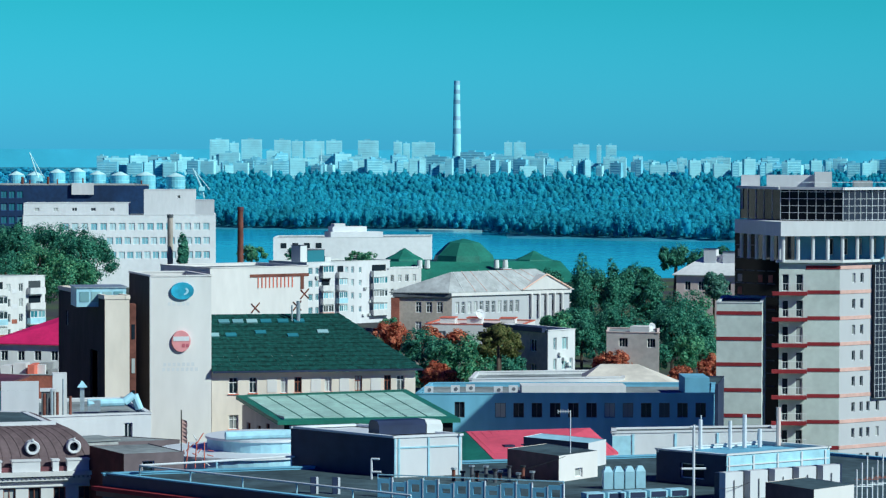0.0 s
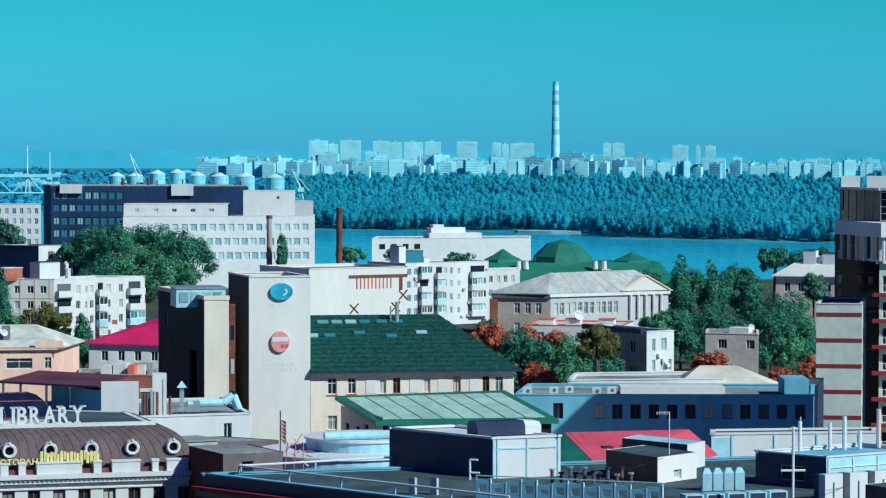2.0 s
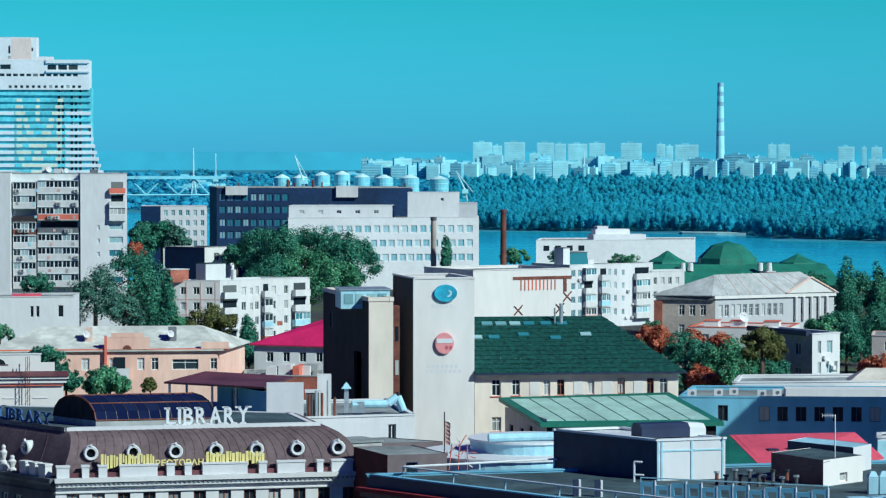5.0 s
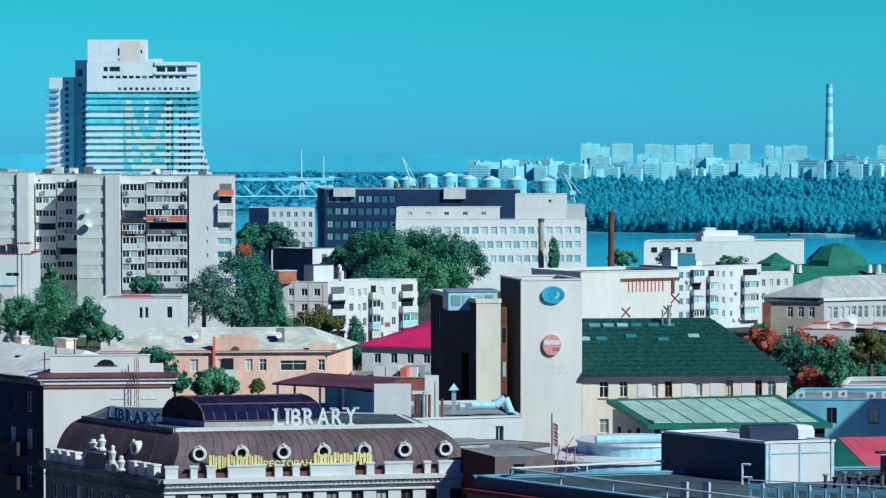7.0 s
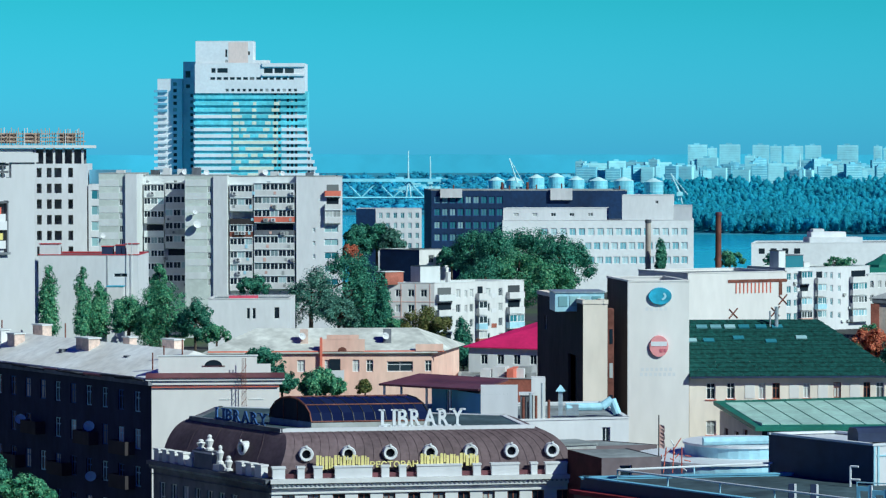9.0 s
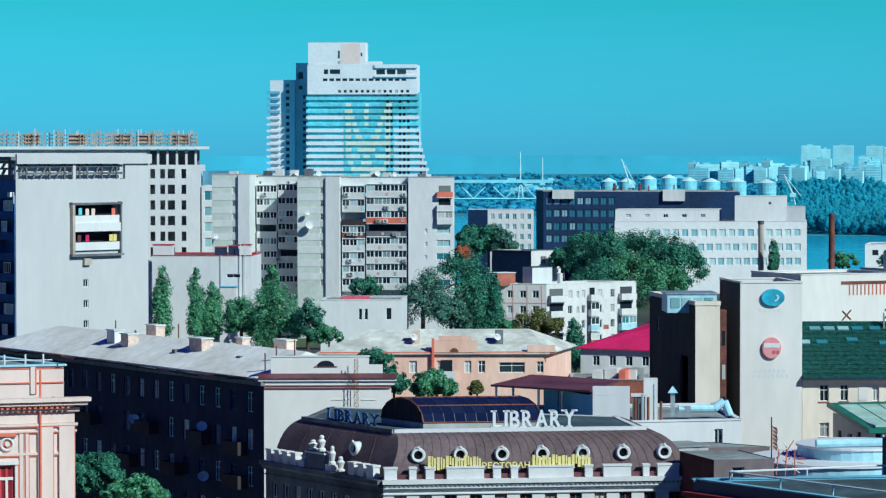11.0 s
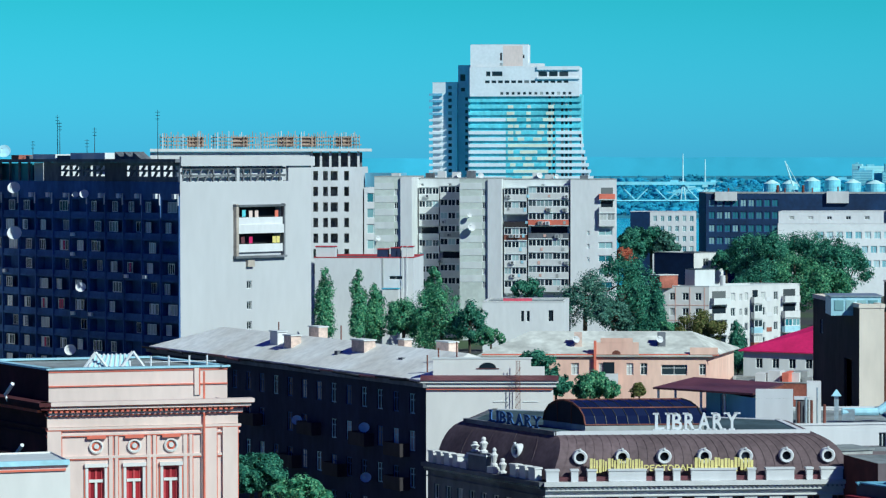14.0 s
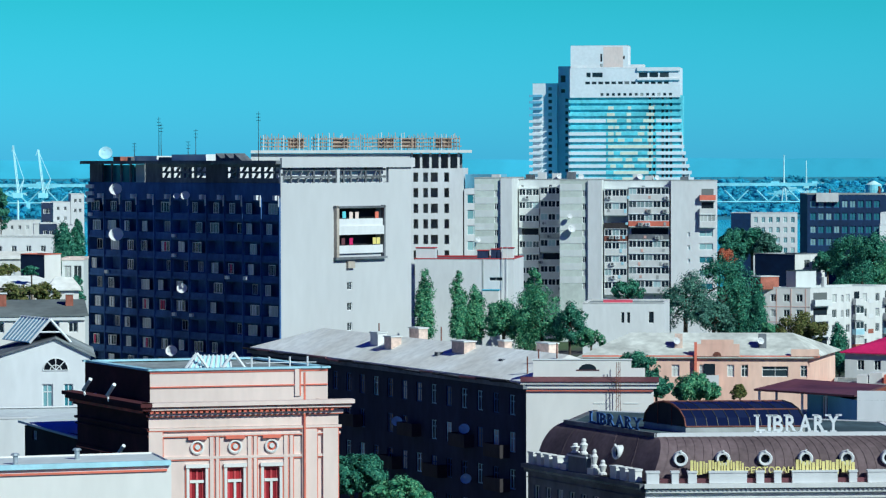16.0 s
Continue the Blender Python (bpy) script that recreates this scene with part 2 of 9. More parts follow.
# far shore colours, each with distance haze painted in
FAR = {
    "block": mat("hazed_panel_block", (0.38, 0.82, 0.88), 0.9, 0.08, 0.03, 0.1, bump=0),
    "block_shade": mat("hazed_dull_block", (0.2, 0.6, 0.72), 0.9, 0.12, 0.03, 0.1, bump=0),
    "window": mat("hazed_window_band", (0.35, 0.79, 0.85), 0.8, 0.1, 0.03, 0.1, bump=0),
    "white": mat("hazed_white_metal", (0.55, 0.86, 0.88), 0.6, 0.1, 0.05, 0.2, bump=0),
    "steel": mat("hazed_pale_steel", (0.22, 0.66, 0.76), 0.6, 0.12, 0.05, 0.2, bump=0),
    "red": mat("hazed_red_band", (0.28, 0.52, 0.64), 0.8, 0.1, 0.05, 0.2, bump=0),
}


# ---- building helpers ----
def part(name, bm, material, parent=None, label="", at=None):
    """Links a bmesh in world coordinates as one mesh object under a thing or a part."""
    me = bpy.data.meshes.new(name)
    o = at if at is not None else (parent["origin"] if parent is not None else (0, 0, 0))
    o = Vector(o)
    bm.transform(Matrix.Translation(-o))
    bm.to_mesh(me)
    bm.free()
    me.materials.append(material)
    ob = new(name, me)
    if parent is not None:
        ob.parent = parent
        ob.location = o - Vector(parent["origin"])
    else:
        ob.location = o
    ob["origin"] = tuple(o)
    if label:
        ob["label"] = label
    return ob


def thing(name, origin, label, category, group="", kind=""):
    ob = new(name)
    ob.empty_display_size = 0.5
    ob.location = origin
    ob["origin"] = tuple(origin)
    return tagged(ob, label, category, group, kind)


def shared(name, me, parent, m, label=""):
    """One more object on a mesh that alike pieces share, at the world pose m."""
    ob = new(name, me)
    ob.parent = parent
    o = Vector(parent["origin"])
    rot = parent.get("turn", 0.0)
    if rot:
        ob.matrix_basis = (Matrix.Translation(o) @ Matrix.Rotation(rot, 4, "Z")).inverted() @ m
    else:
        ob.matrix_basis = Matrix.Translation(-o) @ m
    ob["origin"] = tuple(m.translation)
    if label:
        ob["label"] = label
    return ob


def quad(bm, *ps):
    return bm.faces.new([bm.verts.new(p) for p in ps])


def hull(bm, low, high):
    """A solid between two rings of equally many points."""
    a, b = [bm.verts.new(p) for p in low], [bm.verts.new(p) for p in high]
    k = len(a)
    for i in range(k):
        bm.faces.new((a[i], a[(i + 1) % k], b[(i + 1) % k], b[i]))
    bm.faces.new(list(reversed(a)))
    bm.faces.new(b)


def prism(bm, poly, z0, z1):
    hull(bm, [(x, y, z0) for x, y in poly], [(x, y, z1) for x, y in poly])


def obox(bm, m, x0, x1, y0, y1, z0, z1):
    """A box in the frame m."""
    hull(bm, [m @ Vector(p) for p in ((x0, y0, z0), (x1, y0, z0), (x1, y1, z0), (x0, y1, z0))],
         [m @ Vector(p) for p in ((x0, y0, z1), (x1, y0, z1), (x1, y1, z1), (x0, y1, z1))])


def tube(bm, p, q, r, r2=None, sides=8):
    """A round bar from p to q."""
    p, q = Vector(p), Vector(q)
    r2 = r if r2 is None else r2
    d = (q - p).normalized()
    a = d.orthogonal().normalized()
    b = d.cross(a)
    ring = [(math.cos(2 * math.pi * i / sides), math.sin(2 * math.pi * i / sides)) for i in range(sides)]
    hull(bm, [p + (a * c + b * s) * r for c, s in ring], [q + (a * c + b * s) * r2 for c, s in ring])


def lerp(a, b, f):
    return a + (b - a) * f


def curve_of(x, table):
    for (a, u), (b, v) in zip(table, table[1:]):
        if x <= b:
            f = max(0.0, (x - a) / (b - a))
            return lerp(u, v, f * f * (3 - 2 * f))
    return table[-1][1]


def shore_shift(yaw):
    """How much nearer the far shore lies in this direction (degrees right of +y) than straight ahead."""
    return curve_of(yaw, [(-20, 0), (3.0, 0), (5.0, 30), (7.6, 45), (8.7, 75), (9.3, 185), (10.2, 245), (13.6, 305), (18, 350), (40, 350)])


def ground_z(x, y):
    r = math.hypot(x, y)
    if r > 1350:
        r += shore_shift(math.degrees(math.atan2(x, max(y, 1.0)))) * min(1.0, (r - 1350) / 400) * max(0.0, 1 - max(0.0, r - 2400) / 1500)
    right = curve_of(r, [(0, 25), (850, 25), (1250, 1.5), (1290, -3), (2260, -3), (2330, 1.5), (2900, 3), (3900, 16), (4500, 26), (4960, 32), (6000, 34)])
    left = curve_of(r, [(0, 25), (850, 25), (1250, 1.5), (1290, -3), (2960, -3), (3040, 1.5), (3200, 2.5), (3900, 12), (4500, 24), (4960, 32), (6000, 34)])
    f = min(1.0, max(0.0, (math.degrees(math.atan2(x, max(y, 1.0))) - 2.2) / 1.0)) if r > 2000 else 0.0
    return lerp(left, right, f)


class Wall:
    """A facade from plan point a to b as seen from the street, left to right: s along it, out towards the viewer."""

    def __init__(self, a, b):
        self.a, self.b = Vector(a), Vector(b)
        self.length = (self.b - self.a).length
        self.u = (self.b - self.a) / self.length
        self.n = Vector((self.u.y, -self.u.x))
        self.rz = math.atan2(self.u.y, self.u.x)

    def p(self, s, out, z):
        q = self.a + self.u * s + self.n * out
        return Vector((q.x, q.y, z))

    def m(self, s=0.0, out=0.0, z=0.0):
        """The frame: x along the wall, y inwards, z up."""
        return Matrix.Translation(self.p(s, out, z)) @ Matrix.Rotation(self.rz, 4, "Z")

    def box(self, bm, s0, s1, o0, o1, z0, z1):
        obox(bm, self.m(), s0, s1, -o1, -o0, z0, z1)


WINDOWS = {}


def window_mesh(w, h, bars, rails, fw, material, glassy):
    key = (round(w, 2), round(h, 2), bars, rails, fw, material.name, glassy.name)
    if key not in WINDOWS:
        bm = bmesh.new()
        d = 0.07
        xs, zs = [0.0, fw], [0.0, fw]
        for k in range(bars):
            x = w * (k + 1) / (bars + 1)
            xs += [x - fw * 0.4, x + fw * 0.4]
        for k in range(rails):
            z = h * (0.68 if rails == 1 else (k + 1) / (rails + 1))
            zs += [z - fw * 0.4, z + fw * 0.4]
        xs, zs = xs + [w - fw, w], zs + [h - fw, h]
        nx, nz = len(xs) - 1, len(zs) - 1
        solid = {(i, j) for i in range(nx) for j in range(nz) if i % 2 == 0 or j % 2 == 0}
        verts = {}

        def v(i, j, y):
            if (i, j, y) not in verts:
                verts[i, j, y] = bm.verts.new((xs[i], y, zs[j]))
            return verts[i, j, y]
        for i, j in sorted(solid):
            bm.faces.new((v(i, j, 0), v(i + 1, j, 0), v(i + 1, j + 1, 0), v(i, j + 1, 0)))
            for di, dj, e in ((-1, 0, (0, 0, 0, 1)), (1, 0, (1, 0, 1, 1)), (0, -1, (0, 0, 1, 0)), (0, 1, (0, 1, 1, 1))):
                if (i + di, j + dj) not in solid:
                    bm.faces.new((v(i + e[0], j + e[1], 0), v(i + e[2], j + e[3], 0), v(i + e[2], j + e[3], d), v(i + e[0], j + e[1], d)))
        a = bpy.data.meshes.new("window_frame")
        bm.to_mesh(a)
        bm.free()
        a.materials.append(material)
        bm = bmesh.new()
        quad(bm, (fw / 2, d * 0.8, fw / 2), (w - fw / 2, d * 0.8, fw / 2), (w - fw / 2, d * 0.8, h - fw / 2), (fw / 2, d * 0.8, h - fw / 2))
        b = bpy.data.meshes.new("pane")
        bm.to_mesh(b)
        bm.free()
        b.materials.append(glassy)
        WINDOWS[key] = (a, b)
    return WINDOWS[key]


class Building:
    def __init__(self, name, label, pts, z1, back=(0, 10), z0=None, category="building", group="", ob=None):
        """pts: the corners seen from the camera, left to right; back: from the first and last corner to the rear."""
        self.pts = [Vector(p) for p in pts]
        if back is None:  # a corner house: the plan is closed as a parallelogram
            self.poly = self.pts + [self.pts[0] + self.pts[2] - self.pts[1]]
        else:
            bk = Vector(back)
            self.poly = self.pts + [self.pts[-1] + bk, self.pts[0] + bk]
        c = sum(self.poly, Vector((0, 0))) / len(self.poly)
        self.z0 = ground_z(c.x, c.y) - 0.05 if z0 is None else z0
        self.z1 = z1
        self.ob = ob or thing(name, (c.x, c.y, self.z0), label, category, group)
        k = len(self.poly)
        self.walls = [Wall(self.poly[i], self.poly[(i + 1) % k]) for i in range(k)]
        self.done = set()

    def wall(self, i, material, holes=(), z0=None, z1=None, recess=0.22, label=""):
        """One wall with its openings cut through and their reveals."""
        w = self.walls[i]
        z0, z1 = self.z0 if z0 is None else z0, self.z1 if z1 is None else z1
        holes = [(max(0.02, a), min(w.length - 0.02, b), max(z0 + 0.02, c), min(z1 - 0.02, d)) for a, b, c, d in holes]
        ss = sorted({0.0, w.length, *[round(v, 4) for h in holes for v in h[:2]]})
        zs = sorted({z0, z1, *[round(v, 4) for h in holes for v in h[2:]]})
        bm = bmesh.new()
        verts = {}

        def v(s, z, o=0.0):
            k = (round(s, 4), round(z, 4), o)
            if k not in verts:
                verts[k] = bm.verts.new(w.p(s, o, z))
            return verts[k]
        for s0, s1 in zip(ss, ss[1:]):
            for a, b in zip(zs, zs[1:]):
                sm, zm = (s0 + s1) / 2, (a + b) / 2
                if not any(h[0] < sm < h[1] and h[2] < zm < h[3] for h in holes):
                    bm.faces.new((v(s0, a), v(s1, a), v(s1, b), v(s0, b)))
        for a, b, c, d in holes:
            a, b, c, d = (round(q, 4) for q in (a, b, c, d))
            for (s0, y0), (s1, y1) in zip(((a, c), (b, c), (b, d), (a, d)), ((b, c), (b, d), (a, d), (a, c))):
                bm.faces.new((v(s0, y0), v(s1, y1), v(s1, y1, -recess), v(s0, y0, -recess)))
        self.done.add(i)
        return part("wall", bm, material, self.ob, label)

    def rest(self, material, z1=None):
        for i in range(len(self.poly)):
            if i not in self.done:
                self.wall(i, material, z1=z1)

    def window(self, i, s0, s1, z0, z1, frame_m=None, glassy=None, bars=1, rails=0, fw=0.07, recess=0.18, label="", sill=False):
        w = self.walls[i]
        a, b = window_mesh(s1 - s0, z1 - z0, bars, rails, fw, frame_m or M["frame_white"], glassy or G_DARK)
        m = w.m(s0, -recess + 0.05, z0)
        ob = shared("window", a, self.ob, m, label)
        ob["turn"] = w.rz
        shared("pane", b, ob, m)
        if sill:
            bm = bmesh.new()
            w.box(bm, s0 - 0.08, s1 + 0.08, -0.1, 0.1, z0 - 0.08, z0 - 0.003)
            self.sub("sill", bm, sill, ob, w.rz)
        return ob

    def sub(self, name, bm, material, ob, rz):
        o = Vector(ob["origin"])
        me = bpy.data.meshes.new(name)
        bm.transform((Matrix.Translation(o) @ Matrix.Rotation(rz, 4, "Z")).inverted())
        bm.to_mesh(me)
        bm.free()
        me.materials.append(material)
        s = new(name, me)
        s.parent = ob
        return s

    def facade(self, i, material, rects, z0=None, z1=None, label="", **kw):
        self.wall(i, material, rects, z0=z0, z1=z1, label=label)
        for r in rects:
            self.window(i, *r, **kw)

    def strip(self, i, s0, s1, o0, o1, z0, z1, material, name="band", label=""):
        bm = bmesh.new()
        self.walls[i].box(bm, s0, s1, o0, o1, z0, z1)
        return part(name, bm, material, self.ob, label)

    def flat_roof(self, material, drop=0.35, coping=None, width=0.3, height=0.1, out=0.06):
        bm = bmesh.new()
        bm.faces.new([bm.verts.new((p.x, p.y, self.z1 - drop)) for p in self.poly])
        part("roof", bm, material, self.ob)
        if coping:
            for w in self.walls:
                bm = bmesh.new()
                w.box(bm, -out, w.length + out, -width, out, self.z1 - 0.02, self.z1 + height)
                if drop > 0.1:
                    w.box(bm, 0.01, w.length - 0.01, -width + 0.05, -0.01, self.z1 - drop, self.z1 - 0.02)
                part("coping", bm, coping, self.ob)

    def hip_roof(self, material, rise, over=0.5, ridge=None, name="roof"):
        """A hipped roof on a four-cornered plan; ridge: its two ends as fractions along the first wall."""
        c = sum(self.poly, Vector((0, 0))) / 4
        e = [p + (p - c).normalized() * over * 1.3 for p in self.poly]
        a, b = ridge or (0.25, 0.75)
        m0, m1 = (e[0] + e[3]) / 2, (e[1] + e[2]) / 2
        r0, r1 = m0.lerp(m1, a), m0.lerp(m1, b)
        z, zt = self.z1, self.z1 + rise
        bm = bmesh.new()
        lo = [bm.verts.new((p.x, p.y, z - 0.14)) for p in e]
        ev = [bm.verts.new((p.x, p.y, z)) for p in e]
        rv = [bm.verts.new((r0.x, r0.y, zt)), bm.verts.new((r1.x, r1.y, zt))]
        bm.faces.new((ev[0], ev[1], rv[1], rv[0]))
        bm.faces.new((ev[1], ev[2], rv[1]))
        bm.faces.new((ev[2], ev[3], rv[0], rv[1]))
        bm.faces.new((ev[3], ev[0], rv[0]))
        for k in range(4):
            bm.faces.new((lo[k], lo[(k + 1) % 4], ev[(k + 1) % 4], ev[k]))
        bm.faces.new(list(reversed(lo)))
        return part(name, bm, material, self.ob)


def grid(s0, s1, n, w, z, h):
    """n openings of width w and height h, evenly between s0 and s1, with their sills at z."""
    step = (s1 - s0) / n
    return [(s0 + step * (k + 0.5) - w / 2, s0 + step * (k + 0.5) + w / 2, z, z + h) for k in range(n)]


def roof_box(b, name, m, x0, x1, y0, y1, z0, z1, material, label="", cap=None):
    bm = bmesh.new()
    obox(bm, m, x0, x1, y0, y1, z0, z1)
    ob = part(name, bm, material, b.ob, label)
    if cap:
        bm = bmesh.new()
        obox(bm, m, x0 - 0.1, x1 + 0.1, y0 - 0.1, y1 + 0.1, z1 + 0.003, z1 + 0.12)
        part("cap", bm, cap, ob, at=ob["origin"])
    return ob


# ---- ground and water ----
def build_ground():
    bm = bmesh.new()
    radii = [0.0, 60, 150, 300, 500, 700, 850, 950, 1050, 1150, 1250, 1290, 1700, 1850, 1950, 2000, 2050, 2100, 2150, 2200, 2260, 2330, 2600, 2900, 2960, 3040, 3300, 3900, 4200, 4500, 4750, 4960, 6000]
    rings = []
    for r in radii:
        ring = []
        for k in range(180):
            a = 2 * math.pi * k / 180
            x, y = r * math.sin(a), r * math.cos(a)
            z = ground_z(x, y)
            if y < 200 and r > 800:
                z = 25 + (r - 800) * 0.012
            ring.append(bm.verts.new((x, y, z)))
        rings.append(ring)
    for a, b in zip(rings, rings[1:]):
        for k in range(180):
            if a is rings[0]:
                continue
            bm.faces.new((a[k], a[(k + 1) % 180], b[(k + 1) % 180], b[k]))
    bm.faces.new(list(reversed(rings[1])))
    bmesh.ops.delete(bm, geom=rings[0], context="VERTS")
    # the far ground colour has the blue of distance haze in it
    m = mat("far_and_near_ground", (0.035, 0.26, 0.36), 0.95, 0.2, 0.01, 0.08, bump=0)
    n, l = m.node_tree.nodes, m.node_tree.links
    p = n["Principled BSDF"]
    far = p.inputs["Base Color"].links[0].from_socket
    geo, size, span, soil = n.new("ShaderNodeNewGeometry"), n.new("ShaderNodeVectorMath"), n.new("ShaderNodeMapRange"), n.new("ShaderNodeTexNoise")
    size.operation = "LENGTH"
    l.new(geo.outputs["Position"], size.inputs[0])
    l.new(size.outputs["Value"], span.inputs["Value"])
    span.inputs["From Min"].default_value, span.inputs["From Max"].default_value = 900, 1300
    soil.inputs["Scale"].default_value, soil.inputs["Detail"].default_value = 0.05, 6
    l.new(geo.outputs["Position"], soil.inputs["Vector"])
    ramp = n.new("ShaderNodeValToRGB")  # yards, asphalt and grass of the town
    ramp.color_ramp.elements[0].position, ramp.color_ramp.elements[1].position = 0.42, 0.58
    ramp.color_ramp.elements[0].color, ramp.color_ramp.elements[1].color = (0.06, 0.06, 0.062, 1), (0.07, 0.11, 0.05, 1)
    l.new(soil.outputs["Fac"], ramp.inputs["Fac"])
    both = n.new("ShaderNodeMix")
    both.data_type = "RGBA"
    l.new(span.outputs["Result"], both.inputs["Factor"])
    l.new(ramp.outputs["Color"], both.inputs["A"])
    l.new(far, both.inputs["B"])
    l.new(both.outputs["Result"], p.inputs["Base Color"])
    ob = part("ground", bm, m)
    tagged(ob, "grey-green ground that slopes down to the river", "ground", kind="structure")
    # the far rim of the plain, distance haze painted into its pale blue
    bm = bmesh.new()
    n = 90
    low, high = [], []
    for k in range(n + 1):
        a = radians(-24 + 48 * k / n)
        h = 60.5 + 3.0 * noise.noise(Vector((k * 0.35, 3.1, 0))) + 1.2 * noise.noise(Vector((k * 1.7, 7.7, 0)))
        low.append(bm.verts.new((4860 * math.sin(a), 4860 * math.cos(a), 10)))
        high.append(bm.verts.new((4900 * math.sin(a), 4900 * math.cos(a), h)))
    for k in range(n):
        bm.faces.new((low[k], low[k + 1], high[k + 1], high[k]))
    ob = part("backdrop", bm, mat("hazed_plain", (0.042, 0.4, 0.55), 0.95, 0.08, 0.004, 0.02, bump=0))
    tagged(ob, "hazy blue rim of the distant plain", "distance", kind="structure")
    bm = bmesh.new()
    bmesh.ops.create_circle(bm, cap_ends=True, segments=64, radius=2700)
    bm.transform(Matrix.Translation((0, 2000, 0)))
    m = mat("river_water", (0.02, 0.47, 0.66), 0.16, 0.05, 0.012, 0.06, bump=0)
    m.node_tree.nodes["Principled BSDF"].inputs["Specular IOR Level"].default_value = 0.12
    ob = part("water", bm, m)
    tagged(ob, "wide calm teal blue river", "river", kind="structure")


build_ground()


# ---- the sign building ----
def stroke_sign(w, out, s, z, bm, rs, rz, thick=0.12, n=28):
    """A round plate on a wall: half-axes rs, rz."""
    ring = [(math.cos(2 * math.pi * k / n), math.sin(2 * math.pi * k / n)) for k in range(n)]
    hull(bm, [w.p(s + c * rs, out, z + d * rz) for c, d in ring], [w.p(s + c * rs * 0.96, out + thick, z + d * rz * 0.96) for c, d in ring])


def sign_building():
    b = Building("sign_tower", "tall cream tower with blue oval and red disc signs", [(10.2, 275.8), (11.8, 266.7), (17.2, 267.3)], 50.6, None)
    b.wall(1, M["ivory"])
    # left wall of the cream tower: its shade painted as umber
    b.wall(0, M["umber_shade"])
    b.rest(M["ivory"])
    b.flat_roof(M["bitumen_pale"], 0.3, M["ivory"], 0.3, 0.12)
    w = b.walls[1]
    bm = bmesh.new()
    stroke_sign(w, 0.003, 2.79, 49.3, bm, 1.07, 0.78, 0.25)
    oval = part("oval_sign", bm, M["sign_blue"], b.ob, "glossy blue oval sign")
    bm = bmesh.new()
    for k in range(7):
        a, c = k / 7 * 2.2 - 1.3, (k + 1) / 7 * 2.2 - 1.3
        hull(bm, [w.p(2.79 + math.cos(t) * r, 0.26, 49.3 + math.sin(t) * r * 0.7) for t, r in ((a, 0.55), (c, 0.55), (c, 0.35), (a, 0.35))],
             [w.p(2.79 + math.cos(t) * r, 0.3, 49.3 + math.sin(t) * r * 0.7) for t, r in ((a, 0.55), (c, 0.55), (c, 0.35), (a, 0.35))])
    part("swirl", bm, M["blue_metal"], oval, at=oval["origin"])
    bm = bmesh.new()
    stroke_sign(w, 0.003, 2.68, 44.82, bm, 0.87, 0.97, 0.25)
    disc = part("disc_sign", bm, M["sign_red"], b.ob, "round red sign with a white bar")
    bm = bmesh.new()
    w.box(bm, 1.95, 3.4, 0.255, 0.29, 44.85, 45.25)
    part("bar", bm, M["letter_white"], disc, at=disc["origin"])
    bm = bmesh.new()
    for s in (2.75, 3.1):
        w.box(bm, s, s + 0.25, 0.255, 0.29, 44.3, 44.6)
    part("mark", bm, M["sign_dark"], disc, at=disc["origin"])
    for z, n, a in ((48.0, 5, 1.5), (42.6, 7, 1.1), (42.15, 8, 1.0)):
        for k in range(n):
            bm = bmesh.new()
            w.box(bm, a + k * 0.42, a + k * 0.42 + 0.26, 0.002, 0.008, z, z + 0.3)
            part("faded_letter", bm, M["faded"], b.ob)
    bm = bmesh.new()
    w.box(bm, -0.12, 0.0, -0.1, 0.06, 25, 50.6)
    part("corner_pipe", bm, M["white"], b.ob)

    c = Building("sign_wing", "cream wing with a side darkened by shade and a blue glazed roof room", [(3.88, 283.0), (7.64, 263.9), (9.8, 264.1)], 48.75, None)
    # wing's left wall near black, the shade put into its colour
    c.wall(0, M["umber_shade"], [(3.2, 4.2, 45.6, 46.9), (13.5, 16.5, 38.5, 44)])
    c.window(0, 3.2, 4.2, 45.6, 46.9)
    c.wall(1, M["cream"])
    c.rest(M["cream"])
    c.flat_roof(M["bitumen"], 0.25, M["cream"], 0.35, 0.35)
    w = c.walls[1]
    roof_box(c, "roof_room", w.m(), -2.2, 2.2, 2.5, 7, 47.95, 49.6, M["blue_metal"], "blue glazed roof room", M["steel"])
    for k in range(4):
        bm = bmesh.new()
        w.box(bm, -1.9 + k, -1.1 + k, -2.49, -2.45, 48.4, 49.3)
        part("roof_room_pane", bm, G_TEAL, c.ob)
    bm = bmesh.new()
    w.box(bm, 2.2, 2.75, -1.5, -0.05, 36, 48.3)
    part("orange_recess", bm, M["rust"], c.ob, "rust-red recessed strip beside the tower")
    for z in (39.4, 42.2, 45.2):
        bm = bmesh.new()
        w.box(bm, 2.35, 2.65, -0.05, 0.0, z, z + 1.3)
        part("slit", bm, G_DARK, c.ob)

    h = Building("hall", "cream hall with a dark green shingled hip roof", [(17.25, 267.4), (35.8, 268.9)], 42.1, (-1.5, 18))
    rects = [(1.53, 2.35, 40.02, 41.5), (3.37, 4.09, 40.06, 41.5), (6.24, 6.86, 40.02, 41.45), (7.48, 8.15, 40.05, 41.45), (10.26, 10.89, 40.1, 41.45),
             (13.01, 13.69, 40.1, 41.5), (15.72, 16.35, 40.08, 41.5), (16.87, 17.61, 40.1, 41.5), (1.53, 2.4, 36.84, 38.12)]
    h.wall(0, M["cream"], rects)
